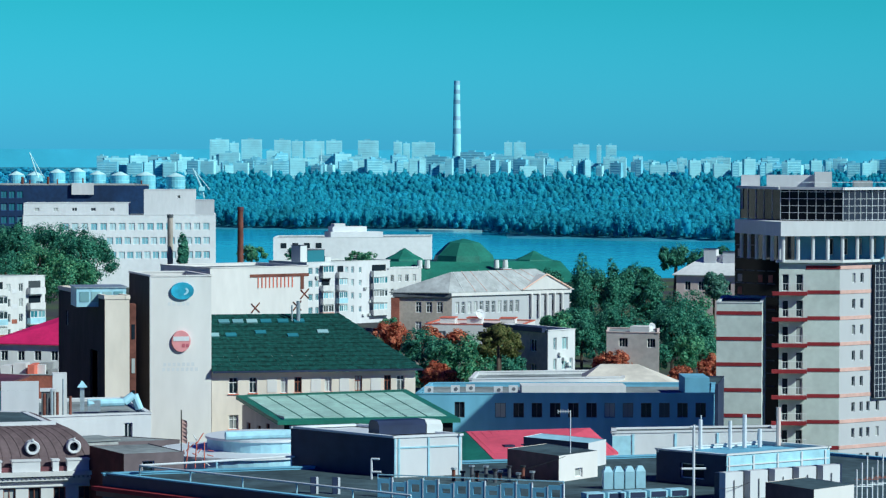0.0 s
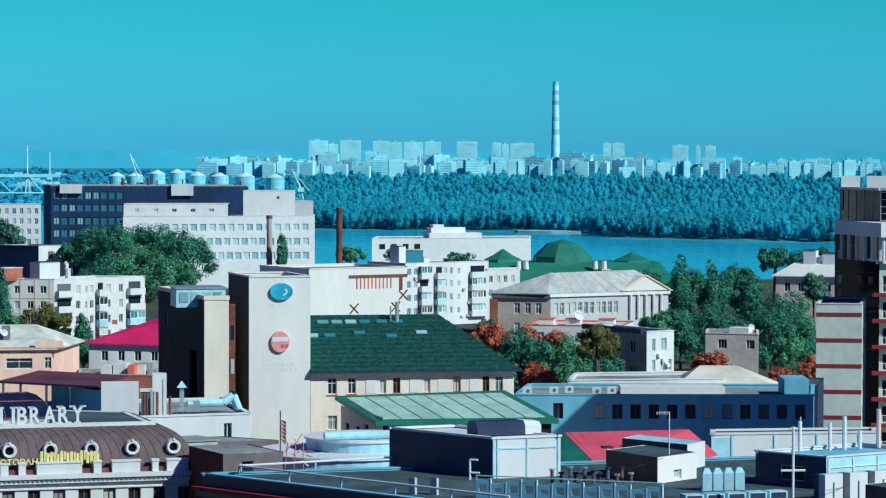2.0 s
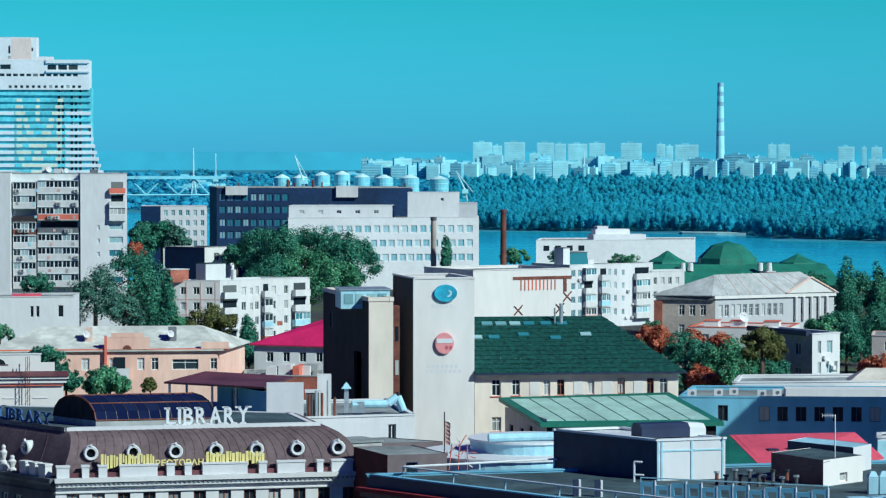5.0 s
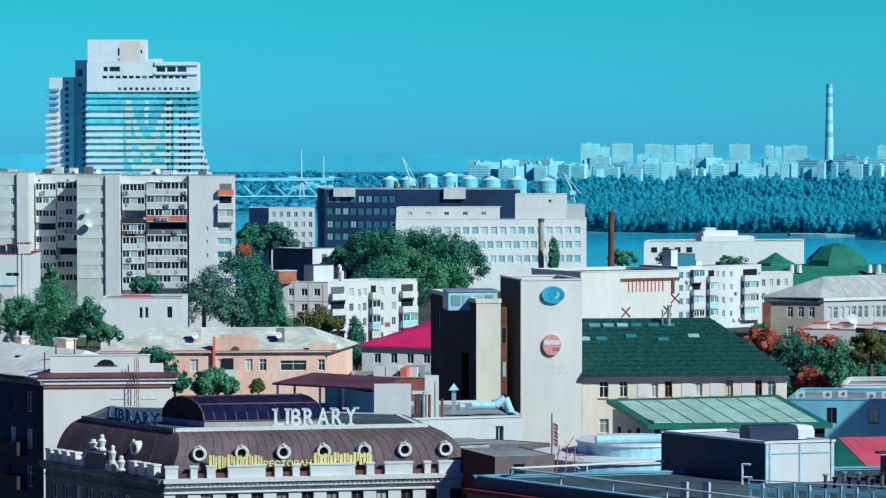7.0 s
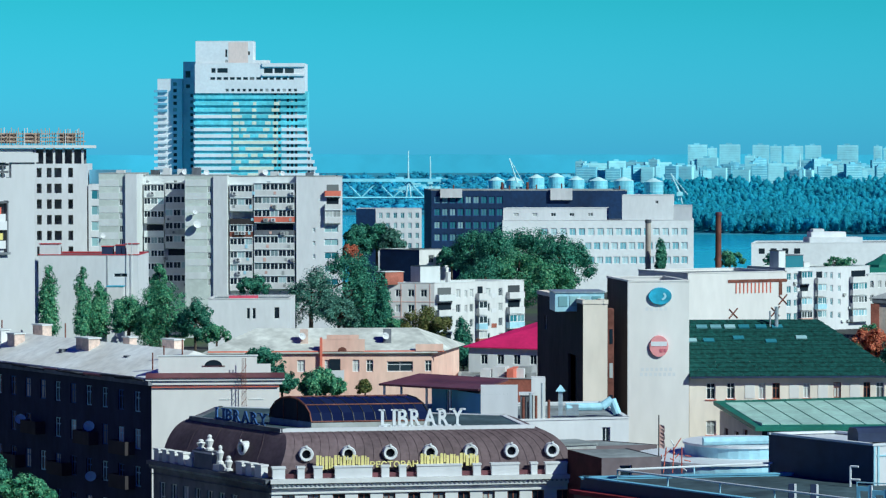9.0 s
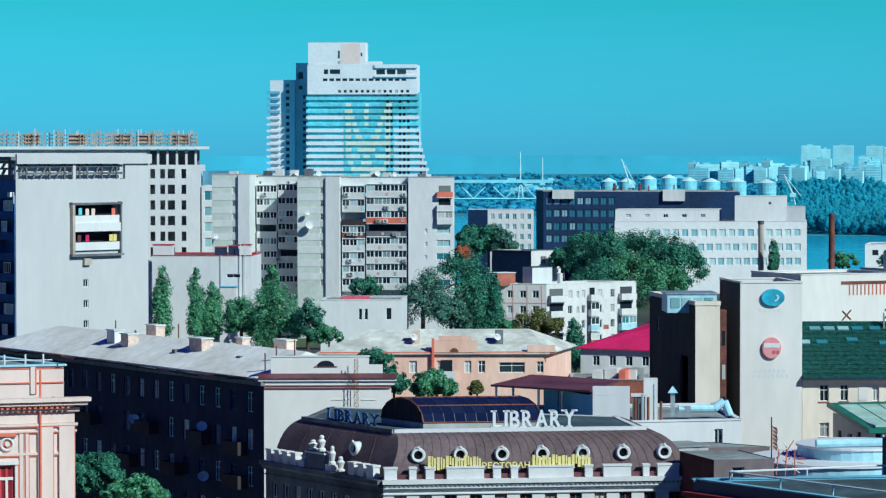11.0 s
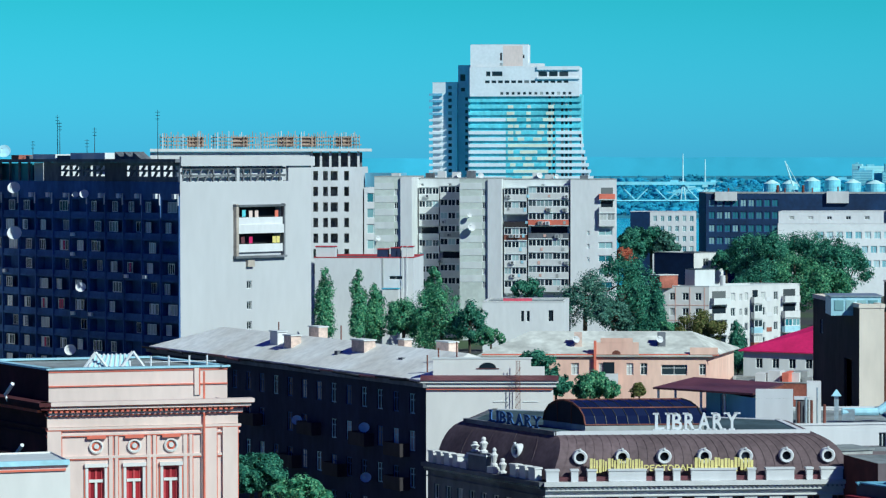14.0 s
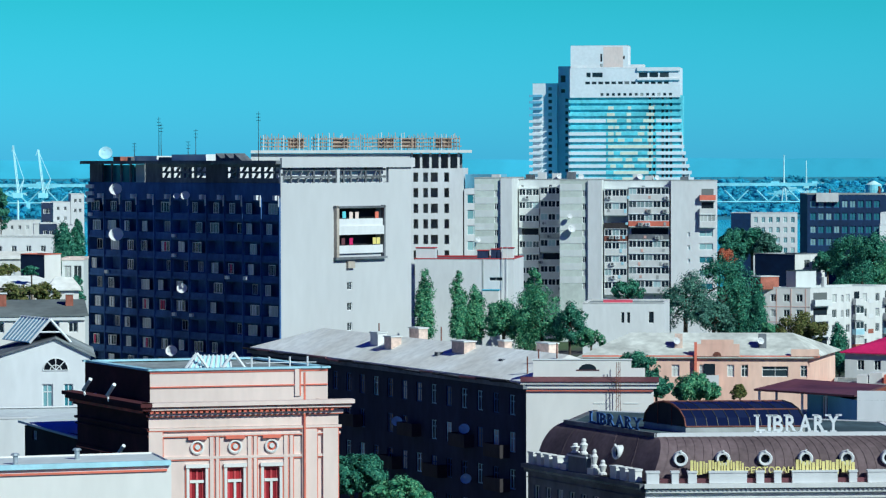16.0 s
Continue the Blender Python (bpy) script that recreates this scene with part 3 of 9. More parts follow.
    for k, r in enumerate(rects):
        h.window(0, *r, frame_m=M["frame_brown"] if k in (3, 5, 6) else M["frame_white"], glassy=G_CURTAIN if k % 3 else G_DARK, bars=1, rails=1, fw=0.07, sill=M["rose"])
    for s in (5.0, 9.0, 11.6, 14.5):
        h.strip(0, s, s + 0.9, 0.003, 0.04, 40.1, 41.3, M["ivory"], "blind_panel")
    h.rest(M["cream"])
    w = h.walls[0]
    e, r, z = 0.6, 9.2, 46.65
    A, Bp, C, D = w.p(-0.05, e, 42.1), w.p(19.2, e, 42.1), w.p(19.2, -19, 42.1), w.p(-0.05, -19, 42.1)
    R0, R1 = w.p(-0.05, -r, z), w.p(13.3, -r, z)
    bm = bmesh.new()
    rows = 13
    nx = 40
    for k in range(rows):  # shingle courses, each a little proud of the one above
        f0, f1 = k / rows, (k + 1) / rows
        for q in range(nx):
            g0, g1 = q / nx, (q + 1) / nx
            lo0, lo1 = A.lerp(R0, f0).lerp(Bp.lerp(R1, f0), g0), A.lerp(R0, f0).lerp(Bp.lerp(R1, f0), g1)
            hi0, hi1 = A.lerp(R0, f1).lerp(Bp.lerp(R1, f1), g0), A.lerp(R0, f1).lerp(Bp.lerp(R1, f1), g1)
            up = Vector((0, -0.02, 0.05 + random.random() * 0.05))
            quad(bm, lo0 + up, lo1 + up, hi1, hi0)
            quad(bm, lo0, lo1, lo1 + up, lo0 + up)
    bm.faces.new([bm.verts.new(p) for p in (Bp, C, R1)])
    bm.faces.new([bm.verts.new(p) for p in (C, D, R0, R1)])
    bm.faces.new([bm.verts.new(p) for p in (D, A, R0)])
    roof = part("roof", bm, M["green_tile"], h.ob)
    bm = bmesh.new()
    w.box(bm, 0, 19.2, e - 0.05, e + 0.1, 41.95, 42.12)
    part("gutter", bm, M["navy"], h.ob)
    bm = bmesh.new()
    w.box(bm, 0, 18.6, 0.0, e, 41.9, 42.0)
    part("soffit", bm, M["cream"], h.ob)
    for s, f in ((1.0, 0.62), (2.3, 0.86), (3.6, 0.86), (4.9, 0.86), (6.2, 0.86), (7.8, 0.86), (9.3, 0.86), (2.6, 0.62), (5.4, 0.66), (8.3, 0.6), (11.2, 0.66)):
        bm = bmesh.new()
        mm = Matrix.Translation(A.lerp(R0, f) + (Bp - A).normalized() * s) @ Matrix.Rotation(w.rz, 4, "Z") @ Matrix.Rotation(math.atan2(4.55, 9.8), 4, "X")
        obox(bm, mm, -0.5, 0.5, -0.3, 0.3, 0.02, 0.14)
        part("skylight", bm, G_TEAL, h.ob)
    bm = bmesh.new()
    tube(bm, w.p(9.2, -7.8, 46.0), w.p(9.2, -7.8, 47.9), 0.18)
    tube(bm, w.p(8.6, -7.8, 46.0), w.p(8.6, -7.8, 47.5), 0.08)
    part("flue", bm, M["steel"], h.ob)

    n = Building("lean_to", "green metal lean-to with pale glazed roof panels", [(19.5, 261.3), (22.1, 249.0), (36.4, 249.4)], 39.2, None)
    n.wall(0, M["cream"], [(1.5, 2.6, 36.2, 38.2), (4.6, 5.8, 36.2, 38.2), (7.2, 8.4, 37.6, 38.6)], z1=39.6)
    for r in [(1.5, 2.6, 36.2, 38.2), (4.6, 5.8, 36.2, 38.2), (7.2, 8.4, 37.6, 38.6)]:
        n.window(0, *r, frame_m=M["frame_brown"])
    # front below the eave painted near black for the shade there
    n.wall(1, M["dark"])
    n.rest(M["cream"])
    lo0, lo1 = Vector((21.5, 248.5, 39.3)), Vector((37.0, 249.0, 39.3))
    hi0, hi1 = Vector((19.0, 262.0, 40.35)), Vector((34.4, 264.5, 40.55))
    bm = bmesh.new()
    hull(bm, [p - Vector((0, 0, 0.35)) for p in (lo0, lo1, hi1, hi0)], [lo0, lo1, hi1, hi0])
    part("roof", bm, M["green_metal"], n.ob, "dark green sheet roof edge")
    for k in range(8):
        f0, f1 = 0.045 + k * 0.114, 0.045 + (k + 1) * 0.114 - 0.01
        bm = bmesh.new()
        p = [lo0.lerp(lo1, f0), lo0.lerp(lo1, f1), hi0.lerp(hi1, f1), hi0.lerp(hi1, f0)]
        q = [p[0].lerp(p[3], 0.08), p[1].lerp(p[2], 0.08), p[1].lerp(p[2], 0.9), p[0].lerp(p[3], 0.9)]
        up = Vector((0, 0, 0.05))
        hull(bm, [v + up * 0.1 for v in q], [v + up for v in q])
        part("glazed_panel", bm, M["green_pale"], n.ob)


sign_building()


# ---- housing beyond it ----
def middle_distance():
    b = Building("cream_block", "blank cream end wall with a rust-red frame mural", [(25.5, 399.2), (39.3, 406.1)], 46.0, (-6, 12))
    b.wall(0, M["ivory"])
    b.rest(M["ivory"])
    b.flat_roof(M["bitumen_pale"], 0.3, M["ivory"])
    w = b.walls[0]
    frame_z = 44.8
    bm = bmesh.new()
    w.box(bm, 6.2, 15.5, 0.005, 0.08, frame_z - 0.15, frame_z + 0.25)
    w.box(bm, 14.2, 14.7, 0.005, 0.08, 42.9, frame_z)
    part("mural_frame", bm, M["rust"], b.ob)
    for k in range(10):
        bm = bmesh.new()
        w.box(bm, 7.4 + k * 0.6, 7.55 + k * 0.6, 0.005, 0.08, 43.2, frame_z - 0.2)
        part("mural_tooth", bm, M["rose"], b.ob)
    for a, z in ((13.0, 40.0), (14.2, 41.6), (6.4, 39.9)):
        bm = bmesh.new()
        tube(bm, w.p(a, 0.05, z), w.p(a + 1.3, 0.05, z + 1.3), 0.1)
        tube(bm, w.p(a + 1.3, 0.05, z), w.p(a, 0.05, z + 1.2), 0.08)
        part("mural_stroke", bm, M["rust"], b.ob)

    f = Building("apartment_block", "white five-storey flats with glazed balconies", [(59.9, 622.1), (79.0, 635.1)], 38.2, (-7, 11), group="flats")
    rects = []
    rows = (35.7, 33.0, 30.2, 27.4)
    for z in rows:
        rects += [(0.5, 1.6, z, z + 1.4), (2.4, 3.3, z, z + 1.4), (12.3, 13.0, z, z + 1.4), (14.4, 15.1, z, z + 1.2), (10.6, 11.4, z, z + 1.4)]
    f.facade(0, M["white"], rects, glassy=G_TEAL, fw=0.1)
    f.rest(M["white"])
    f.flat_roof(M["bitumen_pale"], 0.3, M["panel"])
    rnd = random.Random(31)
    for k, z in enumerate(rows):
        balcony(f, 0, 3.6, 6.6, z - 0.7, (G_TEAL, None, G_PALE, G_CURTAIN)[k], M["white_old"] if k != 3 else M["rose_pale"])
        balcony(f, 0, 8.0, 10.4, z - 0.7, (None, G_PALE, G_TEAL, G_TEAL)[k], M["white"] if k != 2 else M["blue_metal"])
        balcony(f, 0, 17.6, 22.3, z - 0.7, (None, G_TEAL, G_CURTAIN, G_PALE)[k], M["white_old"])
        for q in range(3):
            s = rnd.uniform(2, 22)
            f.strip(0, s, s + 0.7, 0.004, 0.4, z - 0.9, z - 0.4, M["panel"] if q else M["concrete"], "air_unit")
    g = Building("apartment_wing", "low white wing beside the flats", [(73.6, 595.5), (80.4, 598.6)], 37.95, (1.4, 7), group="flats")
    g.facade(0, M["white_old"], grid(0.3, 7.2, 4, 0.8, 35.3, 1.4) + grid(0.3, 7.2, 4, 0.8, 32.5, 1.4), fw=0.1)
    g.rest(M["white_old"])
    g.flat_roof(M["bitumen_pale"], 0.2, M["panel"])
    w = f.walls[0]
    roof_box(f, "plant_room", w.m(), 1.6, 3.4, 4, 7, 37.9, 41.6, M["panel"], "small concrete roof room", M["dark_concrete_and_shade"])
    roof_box(f, "plant_room", w.m(), 3.5, 8.2, 4, 8, 37.9, 40.6, G_TEAL, "glazed roof room", M["dark_concrete_and_shade"])
    roof_box(f, "plant_room", w.m(), 8.4, 10.0, 4, 7, 37.9, 39.2, M["white_old"], "small pale roof room", M["panel"])

    s = Building("school", "long two-storey stone school with a hipped tin roof and a pediment", [(62.6, 497.3), (72.0, 494.8), (93.9, 505.3)], 38.0, None)
    s.facade(0, M["brick_pale"], grid(3.2, 8.6, 3, 1.0, 34.6, 1.8) + grid(3.2, 8.6, 3, 1.0, 31.4, 1.7), fw=0.12, bars=1, rails=1)
    s.facade(1, M["pale_render"], grid(0.5, 14, 11, 0.75, 34.4, 2.0) + grid(0.5, 14, 11, 0.75, 31.0, 1.7) + grid(17, 23.5, 4, 0.8, 34.3, 2.1), fw=0.1, rails=1, glassy=G_CURTAIN)
    s.rest(M["brick_pale"])
    c = sum(s.poly, Vector((0, 0))) / 4
    eave = [q + (q - c).normalized() * 0.9 for q in s.poly]
    u = (eave[2] - eave[1]).normalized()
    r0, r1 = (eave[0] + eave[1]) / 2 + u * 6.5, (eave[2] + eave[3]) / 2 - u * 2.0
    bm = bmesh.new()
    lo = [bm.verts.new((q.x, q.y, 37.9)) for q in eave]
    ev = [bm.verts.new((q.x, q.y, 38.05)) for q in eave]
    ra, rb = bm.verts.new((r0.x, r0.y, 41.3)), bm.verts.new((r1.x, r1.y, 41.5))
    for f in ((ev[0], ev[1], ra), (ev[1], ev[2], rb, ra), (ev[2], ev[3], rb), (ev[3], ev[0], ra, rb), tuple(reversed(lo))):
        bm.faces.new(f)
    for k in range(4):
        bm.faces.new((lo[k], lo[(k + 1) % 4], ev[(k + 1) % 4], ev[k]))
    part("roof", bm, M["roof_rust"], s.ob)
    ev_a, ev_b = [Vector((q.x, q.y, 38.1)) for q in eave[1:3]]
    r_a, r_b = Vector((r0.x, r0.y, 41.34)), Vector((r1.x, r1.y, 41.54))
    s.strip(1, -0.3, 24.5, 0.02, 0.35, 37.4, 37.9, M["ivory"], "cornice")
    s.strip(0, -0.2, 9.8, 0.02, 0.4, 37.2, 37.85, M["dark_concrete_and_shade"], "cornice")
    s.strip(0, -0.5, 0.9, 0.02, 0.3, 28, 37.1, M["brick_red"], "corner_pier")
    for k in range(9):
        bm = bmesh.new()
        f0, f1 = ev_a.lerp(ev_b, 0.12 + k * 0.09), r_a.lerp(r_b, 0.02 + k * 0.1)
        tube(bm, f0, f1, 0.06, sides=4)
        part("roof_seam", bm, M["rose_pale"] if k % 3 else M["panel"], s.ob)
    w = s.walls[1]
    bm = bmesh.new()
    hull(bm, [w.p(14.4, 0.4, 38.1), w.p(24.2, 0.4, 38.1), w.p(19.2, 0.4, 40.6)], [w.p(14.4, -7, 38.1), w.p(24.2, -7, 38.1), w.p(19.2, -7, 40.6)])
    part("pediment", bm, M["ivory"], s.ob)
    for a, c in ((14.2, 19.2), (24.4, 19.2)):
        bm = bmesh.new()
        tube(bm, w.p(a, 0.5, 38.15), w.p(c, 0.5, 40.7), 0.14, sides=6)
        part("pediment_trim", bm, M["orange"], s.ob)
    for k in range(5):
        bm = bmesh.new()
        tube(bm, w.p(16.2 + k * 1.6, 0.3, 33.5), w.p(16.2 + k * 1.6, 0.3, 37.4), 0.24)
        part("column", bm, M["ivory"], s.ob)
    roof_box(s, "chimney", w.m(), 13.4, 15.0, 4.2, 5.2, 39.5, 41.5, M["rose"], "", M["white_old"])

    p = Building("port_hall", "green-roofed riverside hall with three domes", [(82, 684.7), (129, 688.2)], 31.0, (0, 28))
    p.wall(0, M["white_old"])
    p.rest(M["white_old"])
    bm = bmesh.new()
    hull(bm, [(81, 683, 31.0), (130, 686.5, 31.0), (130, 717, 31.0), (81, 714, 31.0)], [(84, 692, 35.6), (127, 695, 35.6), (127, 709, 35.6), (84, 707, 35.6)])
    part("roof", bm, M["green_metal"], p.ob)
    for x, r, z, q in ((104.7, 7.6, 40.8, 0.5), (90.5, 4.9, 38.6, 0.05), (121.5, 4.8, 37.9, 0.05)):
        bm = bmesh.new()
        n = 8
        prof = [(1.0, 0), (0.93, 0.35), (q if q > 0.3 else 0.5, 0.62 if q < 0.3 else 0.85), (0.04, 1.0)]
        for (r0, h0), (r1, h1) in zip(prof, prof[1:]):
            for k in range(n):
                a0, a1 = 2 * math.pi * (k + 0.5) / n, 2 * math.pi * (k + 1.5) / n
                quad(bm, *[(x + r * rr * math.cos(a), 700 + r * rr * math.sin(a), 34.8 + (z - 34.8) * hh) for rr, hh, a in ((r0, h0, a0), (r0, h0, a1), (r1, h1, a1), (r1, h1, a0))])
        part("dome", bm, M["green_metal"], p.ob)
    for x in (92.8, 94.6, 110.9, 113.0):
        bm = bmesh.new()
        tube(bm, (x, 690, 34.2), (x, 690, 36.1), 0.7, 0.6, 10)
        part("vent_drum", bm, M["panel"], p.ob)

    l = Building("white_hall", "long low white flat-roofed hall by the river", [(67.6, 795), (110.9, 801)], 38.2, (3, 20))
    l.wall(0, M["hotel_white"])
    l.rest(M["hotel_white"])
    l.flat_roof(M["bitumen_pale"], 0.2, M["hotel_white"])
    w = l.walls[0]
    roof_box(l, "roof_block", w.m(), 16.5, 31, 3, 10, 38.1, 39.6, M["hotel_white"])
    roof_box(l, "roof_block", w.m(), 17.5, 27, 5, 10, 39.6, 41.0, M["hotel_white"])
    roof_box(l, "roof_block", w.m(), 18.0, 21, 5, 9, 41.0, 41.8, M["panel"])
    for k in range(4):
        l.strip(0, 2 + k * 3.2, 3.6 + k * 3.2, 0.003, 0.05, 35.4, 36.8, G_DARK, "dark_window")


def balcony(b, i, s0, s1, z, glassy=None, rail=None, out=1.1, h=1.05, dark=True):
    """A slab with a parapet; glazed above it where glassy is given."""
    w = b.walls[i]
    bm = bmesh.new()
    w.box(bm, s0, s1, 0.003, out, z - 0.14, z)
    slab = part("balcony", bm, rail if rail is M["umber_shade"] else M["panel"], b.ob)
    bm = bmesh.new()
    w.box(bm, s0, s1, out - 0.07, out + 0.01, z + 0.004, z + h)
    w.box(bm, s0, s0 + 0.07, 0.003, out - 0.075, z + 0.004, z + h)
    w.box(bm, s1 - 0.07, s1, 0.003, out - 0.075, z + 0.004, z + h)
    part("parapet", bm, rail or M["white_old"], slab, at=slab["origin"])
    if glassy:
        n = max(1, round((s1 - s0) / 1.5))
        step = (s1 - s0) / n
        a, c = window_mesh(step, 1.4, 1, 0, 0.13, M["frame_white"], glassy)
        for k in range(n):
            m = w.m(s0 + k * step, out - 0.05, z + h + 0.004)
            o = shared("glazing", a, slab, m)
            o["turn"] = w.rz
            shared("pane", c, o, m)
        bm = bmesh.new()
        w.box(bm, s0, s1, 0.003, out + 0.12, z + h + 1.42, z + h + 1.5)
        part("canopy", bm, M["panel"], slab, at=slab["origin"])
    elif dark:
        bm = bmesh.new()
        w.box(bm, s0 + 0.4, s1 - 0.4, 0.004, 0.03, z + 0.1, z + 2.3)
        part("door_opening", bm, G_DARK, slab, at=slab["origin"])
    return slab


middle_distance()


# ---- the works, flats and towers ----
def works():
    b = Building("factory", "large white three-storey factory with bands of windows", [(1.6, 796.0), (52.7, 801.0)], 44.2, (2, 40))
    rects = []
    for z, a, n in ((40.2, 10, 16), (36.4, 10, 17), (32.6, 9, 18)):
        rects += grid(a, 50, n, 1.75, z, 1.9)
    b.facade(0, M["hotel_white"], rects, glassy=G_PALE, fw=0.12, bars=1)
    b.rest(M["white"])
    b.flat_roof(M["bitumen_pale"], 0.2, M["white"])
    a = Building("factory_attic", "white attic storey of the factory", [(1.8, 800.5), (29.5, 803.2)], 47.3, (1, 12), z0=44.0, ob=b.ob)
    a.facade(0, M["white"], grid(1, 26, 5, 1.3, 45.2, 0.9), fw=0.1)
    a.rest(M["white"])
    a.flat_roof(M["bitumen_pale"], 0.2, M["white"])
    c = Building("factory_stair_tower", "white stair block on the factory roof", [(33.6, 801.6), (47.4, 803)], 50.8, (1, 14), z0=44.0, ob=b.ob)
    c.wall(0, M["white"], [(9, 9.8, 48.6, 49.4)], z1=50.8)
    c.window(0, 9, 9.8, 48.6, 49.4)
    c.rest(M["white"])
    c.flat_roof(M["bitumen_pale"], 0.15, M["white"])
    c2 = Building("factory_step", "lower white step of the stair block", [(47.4, 803), (52.4, 802.5)], 48.0, (0.5, 12), z0=44.0, ob=b.ob)
    c2.wall(0, M["white"])
    c2.rest(M["white"])
    c2.flat_roof(M["bitumen_pale"], 0.15, M["white"])
    d = Building("factory_rear_hall", "dark glazed factory hall with a flat roof", [(-20.5, 849.8), (-18.0, 829.0), (36.0, 826.0)], 51.8, None)
    d.facade(0, M["factory_blue"], [])
    rects = []
    for z in (48.2, 44.8, 41.2, 37.8):
        rects += grid(0.5, 20, 9, 1.7, z, 2.0)
    d.facade(1, M["factory_blue"], rects, glassy=G_TEAL, fw=0.15, bars=1, frame_m=M["shade_slate"])
    d.rest(M["factory_blue"])
    d.flat_roof(M["bitumen"], 0.2, M["concrete"], 0.6, 0.25)
    w = d.walls[1]
    for s0, s1, z0, z1 in ((2.5, 8.5, 49.8, 52.3), (33.0, 39.0, 49.2, 52.4)):
        d.strip(1, s0, s1, 0.003, 0.9, z0, z1, M["white_old"], "white_roof_box")
    for s, h in ((19.5, 2.2), (21.5, 1.3), (29, 1.5), (36, 1.8), (26.5, 2.2), (52, 1.2), (6, 1.4)):
        bm = bmesh.new()
        tube(bm, w.p(s, -2, 51.6), w.p(s, -2, 51.9 + h), 0.35 if h > 2 else 0.2)
        part("vent_pipe", bm, M["rust"], d.ob)
    e = Building("white_office", "white three-storey office with square windows", [(-40, 960), (-27.5, 958), (-13.5, 962)], 49.2, None)
    e.poly = [Vector((-44.4, 946.0)), Vector((-38.1, 944.2)), Vector((-23.6, 944.7)), Vector((-24.0, 956)), Vector((-44.0, 957))]
    e.walls = [Wall(e.poly[i], e.poly[(i + 1) % 5]) for i in range(5)]
    e.z1 = 44.6
    # left part of the white office: blue shade put into the colour
    e.wall(0, M["factory_blue"])
    e.facade(1, M["white"], [r for z in (41.6, 38.4, 35.2, 32.0) for r in grid(0.4, 14.2, 6, 1.2, z, 1.8)], fw=0.12, glassy=G_TEAL)
    e.rest(M["white"])
    e.flat_roof(M["bitumen_pale"], 0.2, M["white"])
    p = thing("brick_chimney", (44.3, 598.4, 24.9), "tall rusty brick boiler chimney", "chimney")
    bm = bmesh.new()
    tube(bm, (44.3, 598.4, 24.9), (44.3, 598.4, 49.6), 0.72, 0.55, 14)
    part("shaft", bm, M["rust"], p)
    bm = bmesh.new()
    tube(bm, (44.3, 598.4, 49.6), (44.3, 598.4, 50.3), 0.64, 0.64, 14)
    part("rim", bm, M["maroon"], p)
    q = thing("brick_chimney", (32.4, 640, 24.9), "short dark chimney overgrown with ivy", "chimney")
    bm = bmesh.new()
    tube(bm, (32.4, 640, 24.9), (32.4, 640, 47.2), 0.62, 0.6, 12)
    part("shaft", bm, M["brick_pale"], q)
    bm = bmesh.new()
    tube(bm, (32.4, 640, 47.2), (32.4, 640, 47.9), 0.7, 0.7, 12)
    part("rim", bm, M["dark_concrete_and_shade"], q)


works()


